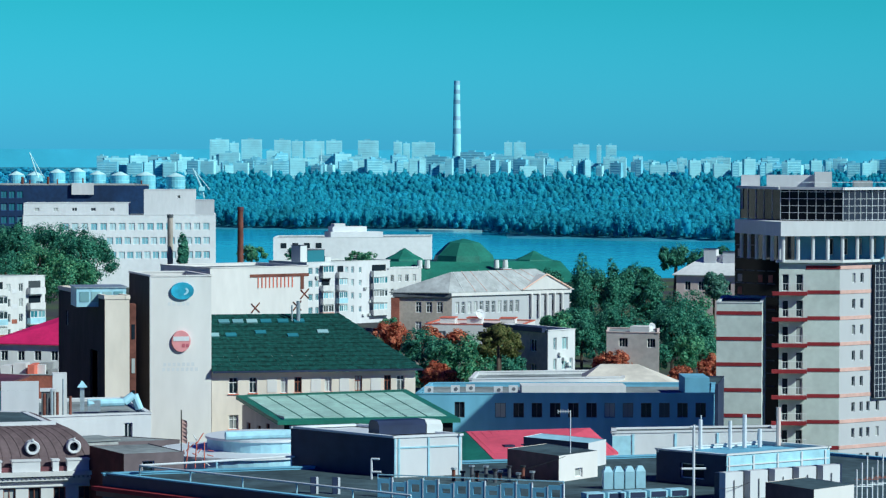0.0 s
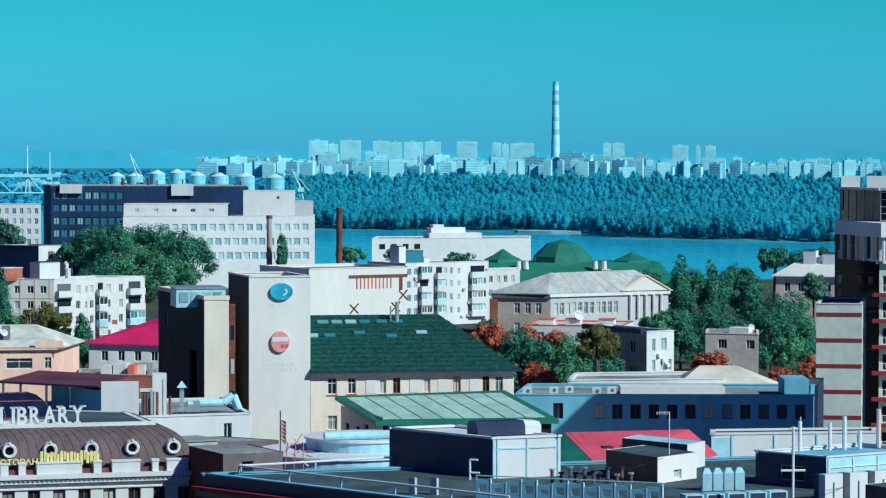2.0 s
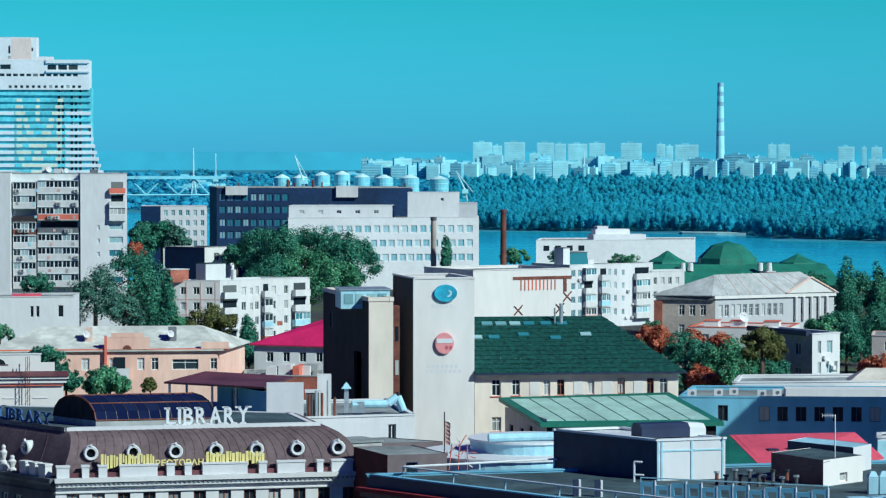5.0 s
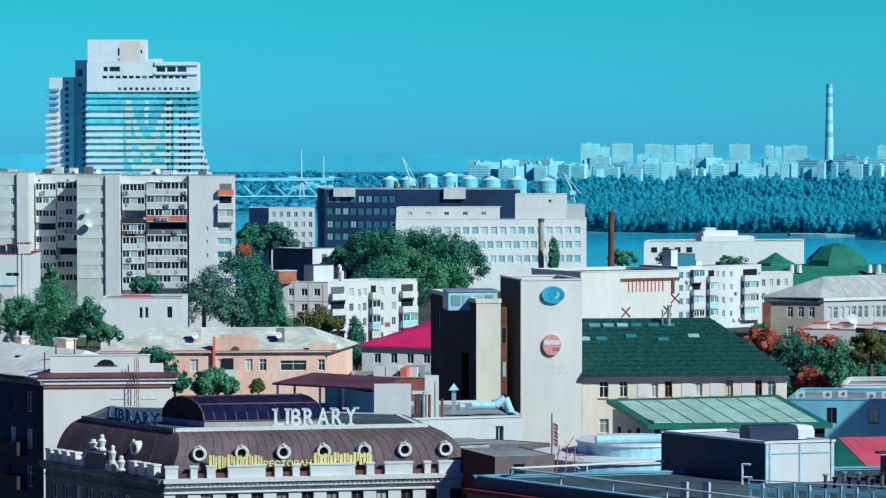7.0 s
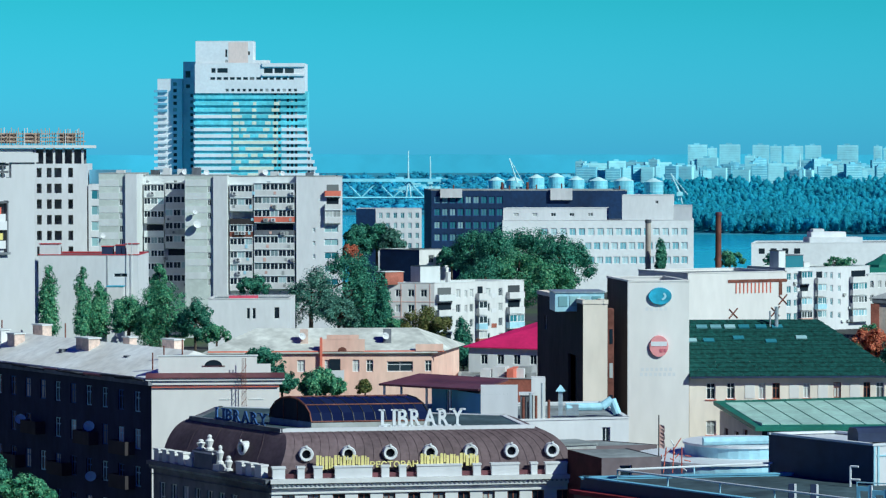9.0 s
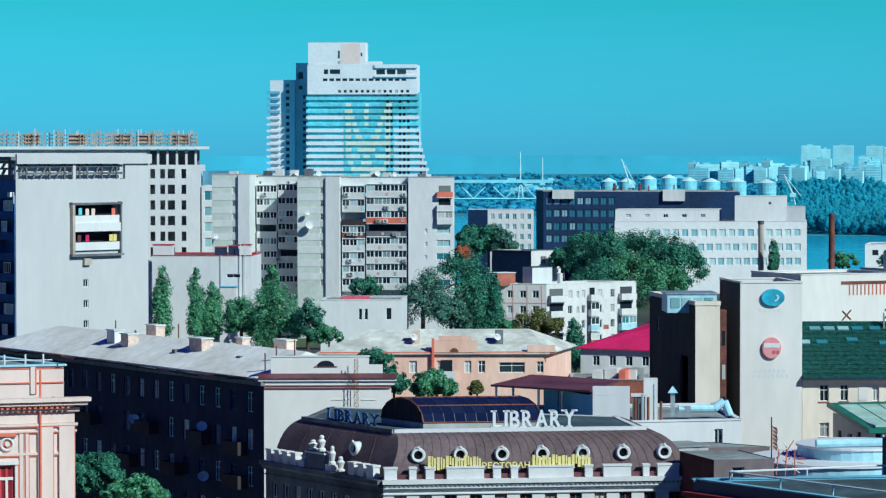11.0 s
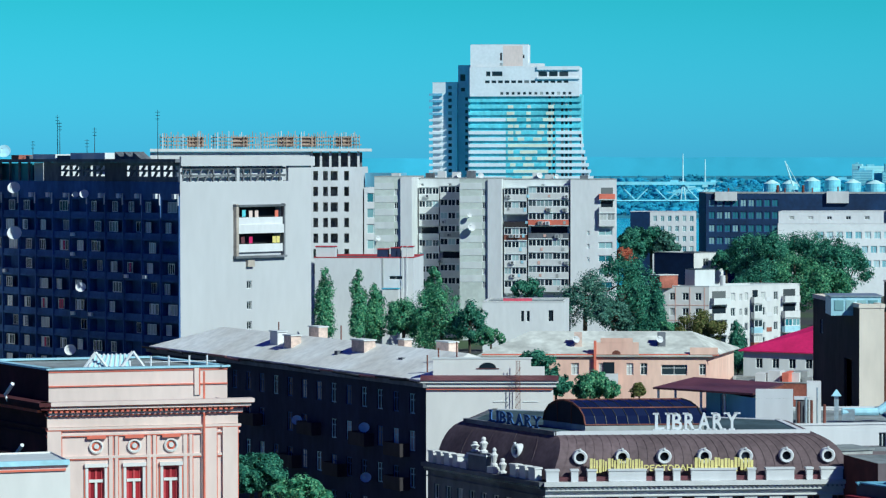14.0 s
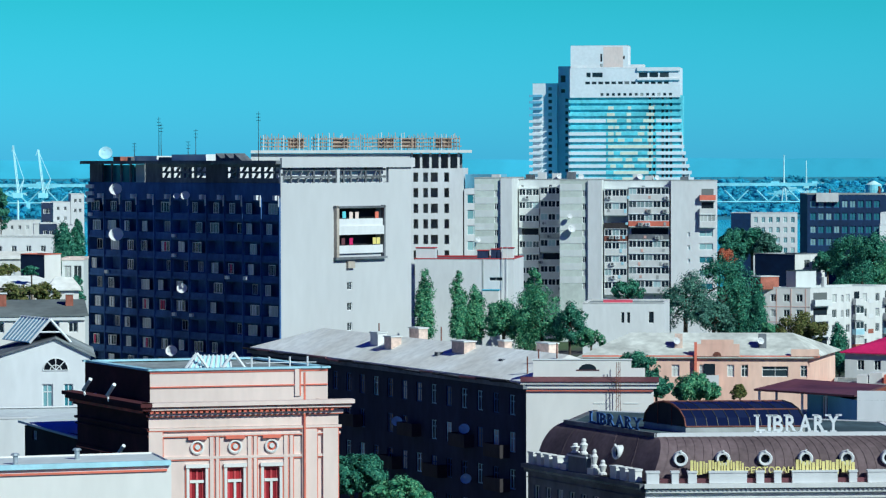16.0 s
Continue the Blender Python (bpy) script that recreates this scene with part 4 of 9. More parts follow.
def housing_left():
    f = Building("apartment_block", "five-storey panel flats with open balconies", [(-20.8, 557), (-11.4, 550.0), (5.2, 565.0)], 38.2, None, group="flats")
    f.poly = [Vector((-20.7, 551.5)), Vector((-11.4, 550)), Vector((5.2, 563)), Vector((-4.1, 564.5))]
    f.walls = [Wall(f.poly[i], f.poly[(i + 1) % 4]) for i in range(4)]
    rects = [r for z in (35.6, 32.8, 30.0, 27.2) for r in grid(1.5, 8.6, 3, 1.2, z, 1.4)]
    f.facade(0, M["ivory"], rects, fw=0.12)
    for q in range(4):
        f.strip(0, 0.4 + q * 2.7, 0.55 + q * 2.7, 0.003, 0.05, 25.5, 38.0, M["rose_pale"], "panel_joint")
    rects = [r for z in (35.4, 32.6, 29.8, 27.0) for r in ((5.0, 6.0, z, z + 1.5), (7.0, 7.6, z, z + 1.3), (8.2, 9.0, z, z + 1.5), (12.0, 13.0, z, z + 1.5), (15.0, 15.9, z, z + 1.5))]
    f.facade(1, M["white_old"], rects, fw=0.09, glassy=G_CURTAIN)
    f.rest(M["white_old"])
    f.flat_roof(M["bitumen_pale"], 0.25, M["panel"])
    for z in (35.0, 32.2, 29.4, 26.6):
        f.strip(0, 0, f.walls[0].length, 0.003, 0.06, z - 0.33, z - 0.22, M["rose_pale"], "joint_band")
        balcony(f, 1, 0.3, 4.2, z, None, M["panel"] if z > 33 else M["white_old"])
        balcony(f, 1, 9.6, 11.6, z, G_CURTAIN if z < 33 else None, {29.4: M["blue_metal"], 26.6: M["brick_red"]}.get(z, M["white_old"]))
        balcony(f, 1, 16.8, 20.4, z, G_TEAL if z in (29.4,) else None, M["blue_metal"] if z == 29.4 else M["white_old"])
        for s0 in (13.3,):
            f.strip(1, s0, s0 + 1.2, 0.003, 0.05, z + 0.1, z + 0.9, M["brick_red"] if z < 30 else M["white"], "apron")
    w = f.walls[0]
    roof_box(f, "roof_room", f.walls[1].m(), -1.0, 3.6, 3, 6, 37.9, 41.2, M["panel"], "pale roof room", M["bitumen"])
    roof_box(f, "roof_room", f.walls[1].m(), -7.5, -3.4, 5, 8, 37.9, 40.2, M["brick_red"], "small brick roof room", M["panel"])
    bm = bmesh.new()
    tube(bm, (-9.0, 556, 38), (-9.0, 556, 40), 0.5, 0.5)
    part("vent", bm, M["white_old"], f.ob)

    d = Building("blue_grey_hall", "dark blue hall with a white end and flat roof", [(-25.2, 646), (-16.5, 640), (-10.3, 645)], 41.4, None)
    d.wall(0, M["factory_blue"])
    d.facade(1, M["white_old"], [(2.5, 4, 38.6, 40.2)])
    d.rest(M["factory_blue"])
    d.flat_roof(M["bitumen"], 0.2, M["concrete"])

    # nine-storey block: five stepped bays
    lab = "grey nine-storey flats with glazed balcony bays"
    n = 8
    zs = [54.2 - k * 2.66 for k in range(n)]
    u = Vector((0.9985, -0.05))
    o = Vector((-80.5, 602.0))

    def at(s, back=0.0):
        q = o + u * s + Vector((0.05, 0.9985)) * back
        return (q.x, q.y)

    def striped(b, s0, s1, win):
        """The blind bays: pale and dull panel courses, a small window on every floor."""
        b.facade(0, M["grey_green"], [(*win, z, z + 1.3) for z in zs], fw=0.1, glassy=G_CURTAIN)
        b.rest(M["panel"])
        b.flat_roof(M["bitumen"], 0.3, M["concrete"], 0.4, 0.15)
        for z in zs:
            b.strip(0, s0, win[0] - 0.1, 0.004, 0.05, z + 1.25, z + 2.6, M["panel"], "pale_band")
            b.strip(0, win[1] + 0.1, s1, 0.004, 0.05, z + 1.25, z + 2.6, M["panel"], "pale_band")
    b1 = Building("apartment_tower", lab, [at(0.4), at(8.15)], 58.0, (0.8, 14), group="nine-storey flats")
    striped(b1, 0.02, 5.4, (4.1, 4.9))
    b1.strip(0, 5.45, 7.75, 0.004, 0.5, 25, 57.9, M["white"], "white_pier")
    b2 = Building("apartment_tower", lab, [at(8.2, 7.4), at(17.9, 7.4)], 57.6, (0.8, 8), group="nine-storey flats", ob=b1.ob)
    b2.facade(0, M["panel"], [(0.5, 1.1, 56.0, 56.6), (6.2, 6.9, 56.0, 56.6)], fw=0.1)
    b2.rest(M["panel"])
    b2.flat_roof(M["bitumen"], 0.3, M["concrete"], 0.4, 0.15)
    for k, z in enumerate(zs):
        balcony(b2, 0, 0.3, 4.5, z - 0.9, G_LOGGIA if k != 3 else None, M["white_old"] if k % 3 else M["panel"], 1.3)
        balcony(b2, 0, 4.7, 9.5, z - 0.6, G_LOGGIA if k != 5 else None, M["white_old"] if k != 3 else M["concrete"], 1.3)
    b3 = Building("apartment_tower", lab, [at(17.95, -0.5), at(26.6, -0.5)], 57.6, (0.8, 14), group="nine-storey flats", ob=b1.ob)
    striped(b3, 0.02, 5.75, (4.6, 5.4))
    b3.strip(0, 5.8, 8.6, 0.004, 0.45, 25, 57.5, M["white"], "white_pier")
    b4 = Building("apartment_tower", lab, [at(26.65, 1.4), at(40.4, 1.4)], 57.4, (0.8, 12), group="nine-storey flats", ob=b1.ob)
    b4.facade(0, M["panel"], [(7.6, 8.3, 55.9, 56.5)], fw=0.1)
    b4.rest(M["panel"])
    b4.flat_roof(M["bitumen"], 0.3, M["concrete"], 0.4, 0.15)
    for k, z in enumerate(zs):
        balcony(b4, 0, 0.3, 4.9, z - 0.95, None if k == 2 else G_LOGGIA, M["umber_shade"] if k == 2 else (M["rust"] if k == 3 else M["white_old"]), 1.4)
        balcony(b4, 0, 5.2, 13.4, z - 0.6, None if k == 3 else G_LOGGIA, M["rose"] if k == 2 else (M["dark_concrete_and_shade"] if k == 3 else M["white_old"]), 1.4)
        for q in range(3):  # washing and boxes behind the rails
            s = 0.6 + (k * 3.7 + q * 4.3) % 12
            b4.strip(0, s, s + 0.5, 1.42, 1.47, z - 0.55 + 0.1 * q, z + 0.2, (M["concrete"], M["blue_metal"], M["rose_pale"])[(k + q) % 3], "hung_cloth")
    b5 = Building("apartment_tower", lab, [at(40.45, -0.3), at(49.6, 1.0)], 57.4, (-1.6, 14), group="nine-storey flats", ob=b1.ob)
    b5.facade(0, M["white"], [(5.6, 8.4, z, z + 1.3) for z in zs[3:]] + [(3.3, 3.8, z, z + 0.9) for z in zs[3:]], fw=0.12, glassy=G_TEAL)
    b5.rest(M["white"])
    b5.flat_roof(M["bitumen"], 0.3, M["concrete"], 0.4, 0.15)
    for k, z in enumerate(zs[:3]):
        balcony(b5, 0, 5.7, 8.9, z - 0.7, G_CURTAIN if k == 2 else None, [M["rose"], M["white_old"], M["white_old"]][k], 0.9)
    # clutter on the facades and the roof
    rnd = random.Random(12)
    for bay_, lo, hi in ((b2, 0.5, 8.5), (b4, 0.6, 12.8), (b4, 0.6, 12.8)):
        for k in range(6):
            s, z = rnd.uniform(lo, hi), rnd.choice(zs)
            wv = bay_.walls[0]
            a = thing("air_conditioner", wv.p(s, 1.6, z), "white air conditioner box hung on a balcony front", "air conditioner", "balcony units")
            bm = bmesh.new()
            wv.box(bm, s, s + 0.9, 1.42, 1.85, z - 0.5, z + 0.15)
            part("case", bm, M["white"] if k % 2 else M["concrete"], a)
            bm = bmesh.new()
            stroke_sign(wv, 1.86, s + 0.45, z - 0.17, bm, 0.26, 0.26, 0.03, 10)
            part("fan_grille", bm, M["dark_concrete_and_shade"], a)
    for s, z, r, bv in ((2.6, 47.8, 0.8, b3), (2.2, 50.3, 0.5, b3), (1.0, 45.5, 0.5, b1), (7.0, 58.2, 0.6, b4), (10.5, 58.0, 0.5, b4), (8.0, 58.2, 0.5, b2), (4.0, 58.2, 0.6, b3)):
        dish(bv.walls[0].p(s, 1.0 if z < 57 else -2.5, z), r, bv.walls[0].n, M["white"])
    for s, h, bv in ((1.0, 1.1, b2), (3.5, 1.5, b2), (6.5, 1.3, b2), (1.0, 1.6, b3), (8.0, 1.0, b4), (5.5, 1.4, b4), (2.0, 0.8, b5), (3.0, 0.7, b1)):
        roof_box(bv, "roof_hatch", bv.walls[0].m(), s, s + 1.6, 3, 5, bv.z1 - 0.25, bv.z1 + h, M["white_old"] if s > 2 else M["dark_concrete_and_shade"])


def hotel():
    """The tall unfinished hotel with its painted terraces."""
    lab = "tall unfinished white hotel tower with blue and yellow painted terraces"
    y = 1366.0
    h = Building("hotel_tower", lab, [(-137.5, y), (-86.5, y)], 90.5, (0, 18), z0=1.5)
    h.wall(0, M["teal_net"])
    h.rest(M["teal_net"])
    h.flat_roof(M["bitumen_pale"], 0.2)
    w = h.walls[0]
    L = w.length
    n = 14
    for k in range(n):
        z = 90.0 - (k + 1) * 2.95
        grow = 0.0 if k < 5 else ((k - 4) / 10) ** 1.6 * 8.0
        bm = bmesh.new()
        w.box(bm, -0.6, L + grow, 0.05, 1.0, z, z + 1.5)
        part("terrace", bm, M["teal_net"] if k in (0, 1, 2, 4) else M["hotel_white"], h.ob)
        if grow:
            bm = bmesh.new()
            w.box(bm, L + 0.05, L + grow - 1.2, -8, 0.0, z - 1.75, z - 0.01)
            part("terrace_wall", bm, M["panel"], h.ob)
            for s in range(int(grow / 1.6)):
                bm = bmesh.new()
                w.box(bm, L + 0.5 + s * 1.6, L + 1.3 + s * 1.6, 0.01, 0.06, z - 1.7, z - 0.3)
                part("terrace_opening", bm, G_DARK, h.ob)
        for s0, s1 in ((36, 41), (41.8, 48.5)):
            for q in range(int((s1 - s0) / 1.9)):
                bm = bmesh.new()
                w.box(bm, s0 + q * 1.9, s0 + 1.1 + q * 1.9, 0.051, 0.1, z + 1.2, z + 2.8)
                part("terrace_door", bm, G_DARK, h.ob)
    # the painted emblem: a trident of yellow patches on the terrace fronts
    shape = {1: [(17.5, 20), (26.5, 28), (36, 38.5)], 2: [(17, 20.5), (26, 28), (35, 38.5)], 3: [(17, 21.5), (26, 28), (33.5, 38.5)], 4: [(17.5, 20), (20.5, 22.5), (26, 28), (32, 34.5), (35.5, 38)],
             5: [(17.5, 20), (21, 23.5), (31, 34), (35.5, 38)], 6: [(17.5, 20), (22, 25), (29, 33), (35.5, 38)], 7: [(17.5, 38)], 8: [(17.5, 20), (23, 31), (35.5, 38)], 9: [(17.5, 24), (25.5, 28.5), (31, 38)],
             10: [(18.5, 21), (24.5, 29.5), (35, 37.5)], 11: [(20, 36)], 12: [(24, 31)], 13: [(26, 29)]}
    for k, spans in shape.items():
        z = 90.0 - (k + 1) * 2.95
        for a, c in spans:
            bm = bmesh.new()
            w.box(bm, a, c, 1.004, 1.05, z + 0.02, z + 1.48)
            part("painted_patch", bm, M["pale_yellow"], h.ob)
        if k >= 3:
            cuts = [16.5] + [v for span in spans for v in span] + [39.5]
            for a, c in zip(cuts[::2], cuts[1::2]):
                if c - a > 0.3:
                    bm = bmesh.new()
                    w.box(bm, a, c, 1.004, 1.04, z + 0.02, z + 1.48)
                    part("painted_patch", bm, M["teal_net"], h.ob)
    # upper white storeys
    t = Building("hotel_crown", "white upper storeys of the hotel tower", [(-137.5, y - 1.2), (-87.2, y - 1.2)], 103.0, (0, 18), z0=89.6, ob=h.ob)
    rects = [(7.5, 9.5, 98.8, 101.0), (10.2, 15, 98.8, 101.0), (31.5, 35.5, 98.6, 101), (36.3, 40.3, 98.6, 101), (41, 45.2, 98.6, 101)] + \
            [(7 + k * 3.0, 9.2 + k * 3.0, 95.6, 96.9) for k in range(13)] + [(14 + k * 2.6, 15.4 + k * 2.6, 90.3, 91.6) for k in range(13)]
    t.facade(0, M["hotel_white"], rects, frame_m=M["concrete"], fw=0.15, bars=0)
    t.rest(M["hotel_white"])
    t.flat_roof(M["bitumen_pale"], 0.2, M["hotel_white"])
    t.strip(0, 30.8, 50.3, 0.01, 0.8, 101.6, 103.2, M["hotel_white"], "eave_band")
    t.strip(0, 30.8, 50.3, 0.01, 0.8, 97.4, 98.3, M["hotel_white"], "eave_band")
    c = Building("hotel_lift_house", "white machine room on top of the hotel tower", [(-137.2, y - 0.6), (-110.9, y - 0.6)], 113.3, (0, 14), z0=102.7, ob=h.ob)
    c.facade(0, M["hotel_white"], [(13.5, 14.6, 103.6, 104.8), (13.6, 14.5, 106, 109.5), (24, 24.8, 107, 108.6)], frame_m=M["rust"], fw=0.1, bars=0)
    c.rest(M["hotel_white"])
    c.flat_roof(M["bitumen_pale"], 0.2, M["panel"])
    c.strip(0, 15, 24, 0.003, 0.05, 103.5, 112.8, M["pink"], "pink_patch")
    c.strip(0, 26.3, 33.5, -8, -0.1, 102.7, 104.6, M["hotel_white"], "lower_step")
    s = Building("hotel_side_wing", "narrower white wing of the hotel with stacked balconies", [(-155.9, y + 10.5), (-144.5, y + 9.5)], 96.4, (0, 14), z0=1.5, ob=h.ob)
    s.facade(0, M["hotel_white"], [(7.3, 9.0, 93.2 - k * 2.95, 94.8 - k * 2.95) for k in range(15)], frame_m=M["concrete"], bars=0)
    s.rest(M["hotel_white"])
    s.flat_roof(M["bitumen_pale"], 0.2, M["panel"])
    for k in range(14):
        s.strip(0, -1.5, 4.6, 0.01, 1.2, 90.2 - k * 2.95, 91.3 - k * 2.95, M["hotel_white"] if k > 3 else M["blue_wall"], "balcony_band")
    m = Building("hotel_link", "recessed link between the hotel wings", [(-144.4, y + 14), (-138.0, y + 13.5)], 104.4, (0, 12), z0=1.5, ob=h.ob)
    m.facade(0, M["hotel_white"], [(1.0, 3.4, 97.0, 100.2), (1.2, 3.2, 92.2, 94)] + [(3.2, 4.6, 88 - k * 2.95, 89.6 - k * 2.95) for k in range(13)], bars=0)
    m.rest(M["hotel_white"])
    m.flat_roof(M["bitumen_pale"], 0.2)


hotel()


def slab_tower():
    b = Building("slab_block", "nine-storey slab with shaded balcony grid and blank pale end wall", [(-123.9, 464.7), (-86.1, 431.5), (-70.0, 452.6)], 58.4, None)
    w = b.walls[0]
    L = w.length
    n = 11
    step = L / n
    # egg-crate front: cells cut through the wall, each with a window far back
    rects = []
    for k in range(n):
        for r in range(9):
            z = 53.0 - r * 3.02
            rects.append((k * step + 0.22, (k + 1) * step - 0.1, z + 0.75, z + 2.65))
    # slate blue puts the shade of this front into the wall colour
    b.wall(0, M["shade_slate"], rects, recess=1.3)
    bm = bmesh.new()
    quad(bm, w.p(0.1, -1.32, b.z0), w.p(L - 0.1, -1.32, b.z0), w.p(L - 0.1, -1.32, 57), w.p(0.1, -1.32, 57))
    part("inner_wall", bm, M["shade_slate"], b.ob)
    rnd = random.Random(4)
    for k, r in enumerate(rects):
        q = rnd.random()
        if q < 0.85:
            a = r[0] + rnd.choice((0.25, 0.6, 1.1))
            b.window(0, a, min(a + rnd.choice((1.3, 1.6, 2.2)), r[1] - 0.1), r[2] + 0.05, r[3] - 0.25, glassy=G_CURTAIN if q < 0.55 else G_DARK, bars=2, fw=0.11, recess=1.28 if q > 0.72 else 0.25)
        if q < 0.72 and rnd.random() < (0.5 if r[2] < 45 else 0.12):  # drawn curtains behind the glass, some red
            c = a + rnd.uniform(0.1, 0.5)
            for e in range(rnd.choice((1, 2))):
                b.strip(0, c + e * 0.62, c + e * 0.62 + 0.45, -0.18, -0.165, r[2] + 0.15, r[3] - 0.35, M["crimson"] if rnd.random() < 0.14 else M["letter_white"], "curtain")
        if rnd.random() < 0.16:
            b.strip(0, r[0] + 0.3, r[0] + 1.1, 0.17, 0.55, r[2] - 0.72, r[2] - 0.2, M["panel"], "air_unit")
    for r in range(9):
        b.strip(0, 0, L, 0.004, 0.16, 53.0 - r * 3.02 - 0.25, 53.0 - r * 3.02 + 0.05, M["shade_slate"], "ledge")
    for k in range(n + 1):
        b.strip(0, min(max(k * step - 0.1, 0), L - 0.2), min(max(k * step + 0.1, 0.2), L), 0.004, 0.28, 27, 56.2, M["shade_slate"], "fin")
        b.strip(0, min(max(k * step - 0.1, 0), L - 0.2), min(max(k * step + 0.1, 0.2), L), 0.29, 0.42, 54.9, 56.6, M["white"], "fin_head")
    # end wall with its loggia box
    e = b.walls[1]
    b.wall(1, M["pale_render"], [(11.0, 20.2, 51.9, 54.5), (11.0, 20.2, 47.9, 50.6), (13.2, 14.2, 42.3, 43.5), (13.2, 14.2, 39.2, 40.4), (13.2, 14.2, 36.2, 37.4), (13.2, 14.2, 33.2, 34.4)], recess=1.2)
    bm = bmesh.new()
    quad(bm, e.p(10.5, -1.22, 47), e.p(20.8, -1.22, 47), e.p(20.8, -1.22, 55), e.p(10.5, -1.22, 55))
    # loggia's back is near black, the depth's shade in its colour
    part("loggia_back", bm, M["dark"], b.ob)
    for z in (42.3, 39.2, 36.2, 33.2):
        b.window(1, 13.2, 14.2, z, z + 1.2, fw=0.1)
    for s0, s1, z0, z1, mm in ((10.5, 11.0, 47.2, 55.0, "brick_pale"), (20.2, 20.5, 47.2, 55.0, "dark_concrete_and_shade"), (10.4, 20.6, 54.6, 54.9, "dark_concrete_and_shade"), (11.0, 20.2, 50.6, 51.9, "white"), (10.4, 20.9, 46.9, 47.25, "dark_concrete_and_shade")):
        b.strip(1, s0, s1, 0.004, 0.7, z0, z1, M[mm], "loggia_surround")
    for z in (47.9, 51.9):
        bm = bmesh.new()
        e.box(bm, 11.0, 20.2, 0.3, 0.4, z - 0.1, z + 1.1)
        part("loggia_parapet", bm, M["white"], b.ob)
    for s, z, mm in ((12.2, 53.1, "teal_net"), (13.6, 53.0, "pink"), (14.8, 53.0, "pink"), (18.9, 53.0, "rose"), (12.0, 49.1, "maroon"), (13.6, 49.1, "crimson"), (18.4, 49.1, "yellow_paint"), (19.2, 49.1, "yellow_paint")):
        bm = bmesh.new()
        e.box(bm, s, s + 0.7, 0.05, 0.1, z, z + 1.0)
        part("hung_laundry", bm, M[mm], b.ob)
    bm = bmesh.new()
    e.box(bm, 13.0, 14.4, 0.01, 0.5, 45.6, 46.6)
    part("air_unit", bm, M["brick_pale"], b.ob)
    b.rest(M["panel"])
    b.flat_roof(M["bitumen"], 0.1)
    # roof pergola: columns, openwork lattice and a thin canopy slab
    top = 61.6
    bm = bmesh.new()
    w.box(bm, -1.0, L + 0.2, -1.2, 1.0, top - 0.35, top + 0.15)
    part("canopy_edge", bm, M["dark_concrete_and_shade"], b.ob)
    bm = bmesh.new()
    e.box(bm, 0.3, 21.6, -1.3, -1.0, 58.3, top - 0.4)
    part("upper_wall", bm, M["white"], b.ob)
    for s0, s1 in ((11.0, 13.5), (23.0, 26.0), (36.0, 38.0)):  # roof rooms whose sunlit ends show through the lattice
        bm = bmesh.new()
        hull(bm, [w.p(s0, -1.5, 58.3), w.p(s1, -1.5, 58.3), w.p(s1, -1.5, 58.3) + Vector((e.u.x, e.u.y, 0)) * 11, w.p(s0, -1.5, 58.3) + Vector((e.u.x, e.u.y, 0)) * 11],
             [w.p(s0, -1.5, 61.2), w.p(s1, -1.5, 61.2), w.p(s1, -1.5, 61.2) + Vector((e.u.x, e.u.y, 0)) * 11, w.p(s0, -1.5, 61.2) + Vector((e.u.x, e.u.y, 0)) * 11])
        part("roof_room", bm, M["white"], b.ob)
    for k in range(n):  # small white boxes beside the fin heads
        b.strip(0, (k + 1) * step - 1.0, (k + 1) * step - 0.35, 0.35, 0.8, 55.9, 56.6, M["white"], "lamp_box")
    b.strip(1, -0.1, 27, 0.02, 0.4, 60.7, top + 0.5, M["pale_render"], "end_fascia")
    b.strip(1, 21.8, 26.6, -0.5, 0.003, 58.4, 60.7, M["pale_render"], "end_pier")
    b.strip(1, 0, 0.4, -0.4, 0.0, 58.4, 60.7, M["pale_render"], "end_pier")
    b.strip(1, 11.2, 11.8, -0.4, 0.0, 58.4, 60.7, M["pale_render"], "end_pier")
    for s0, s1 in ((0.2, 3.6), (15.6, 19.6), (31.8, 36.6)):
        b.strip(0, s0, s1, -0.4, -0.1, 58.4, top - 0.36, M["dark_concrete_and_shade"], "lattice_panel")
    for s0, s1, count in ((19.6, 31.8, 8), (36.6, L - 0.2, 9)):
        for z0, z1 in ((58.4, 59.15), (59.85, 60.15), (60.75, top - 0.36)):
            b.strip(0, s0, s1, -0.4, -0.1, z0, z1, M["dark_concrete_and_shade"], "lattice_rail")
        for k in range(count + 1):
            s = s0 + (s1 - s0) * k / count
            for z0, z1 in ((59.154, 59.846), (60.154, 60.746)):
                bm = bmesh.new()
                if k % 2:
                    hull(bm, [w.p(s - 0.5, -0.4, z0), w.p(s - 0.1, -0.4, z0), w.p(s - 0.1, -0.1, z0), w.p(s - 0.5, -0.1, z0)], [w.p(s + 0.1, -0.4, z1), w.p(s + 0.5, -0.4, z1), w.p(s + 0.5, -0.1, z1), w.p(s + 0.1, -0.1, z1)])
                else:
                    w.box(bm, s - 0.25, s + 0.25, -0.4, -0.1, z0, z1)
                part("lattice_post", bm, M["dark_concrete_and_shade"], b.ob)
    for wall, s0, s1 in ((e, 0.6, 21.4),):
        for z in (59.1, 60.2):
            bm = bmesh.new()
            wall.box(bm, s0, s1, -0.4, -0.15, z, z + 0.36)
            part("lattice_rail", bm, M["dark_concrete_and_shade"], b.ob)
        s = s0
        while s < s1:
            bm = bmesh.new()
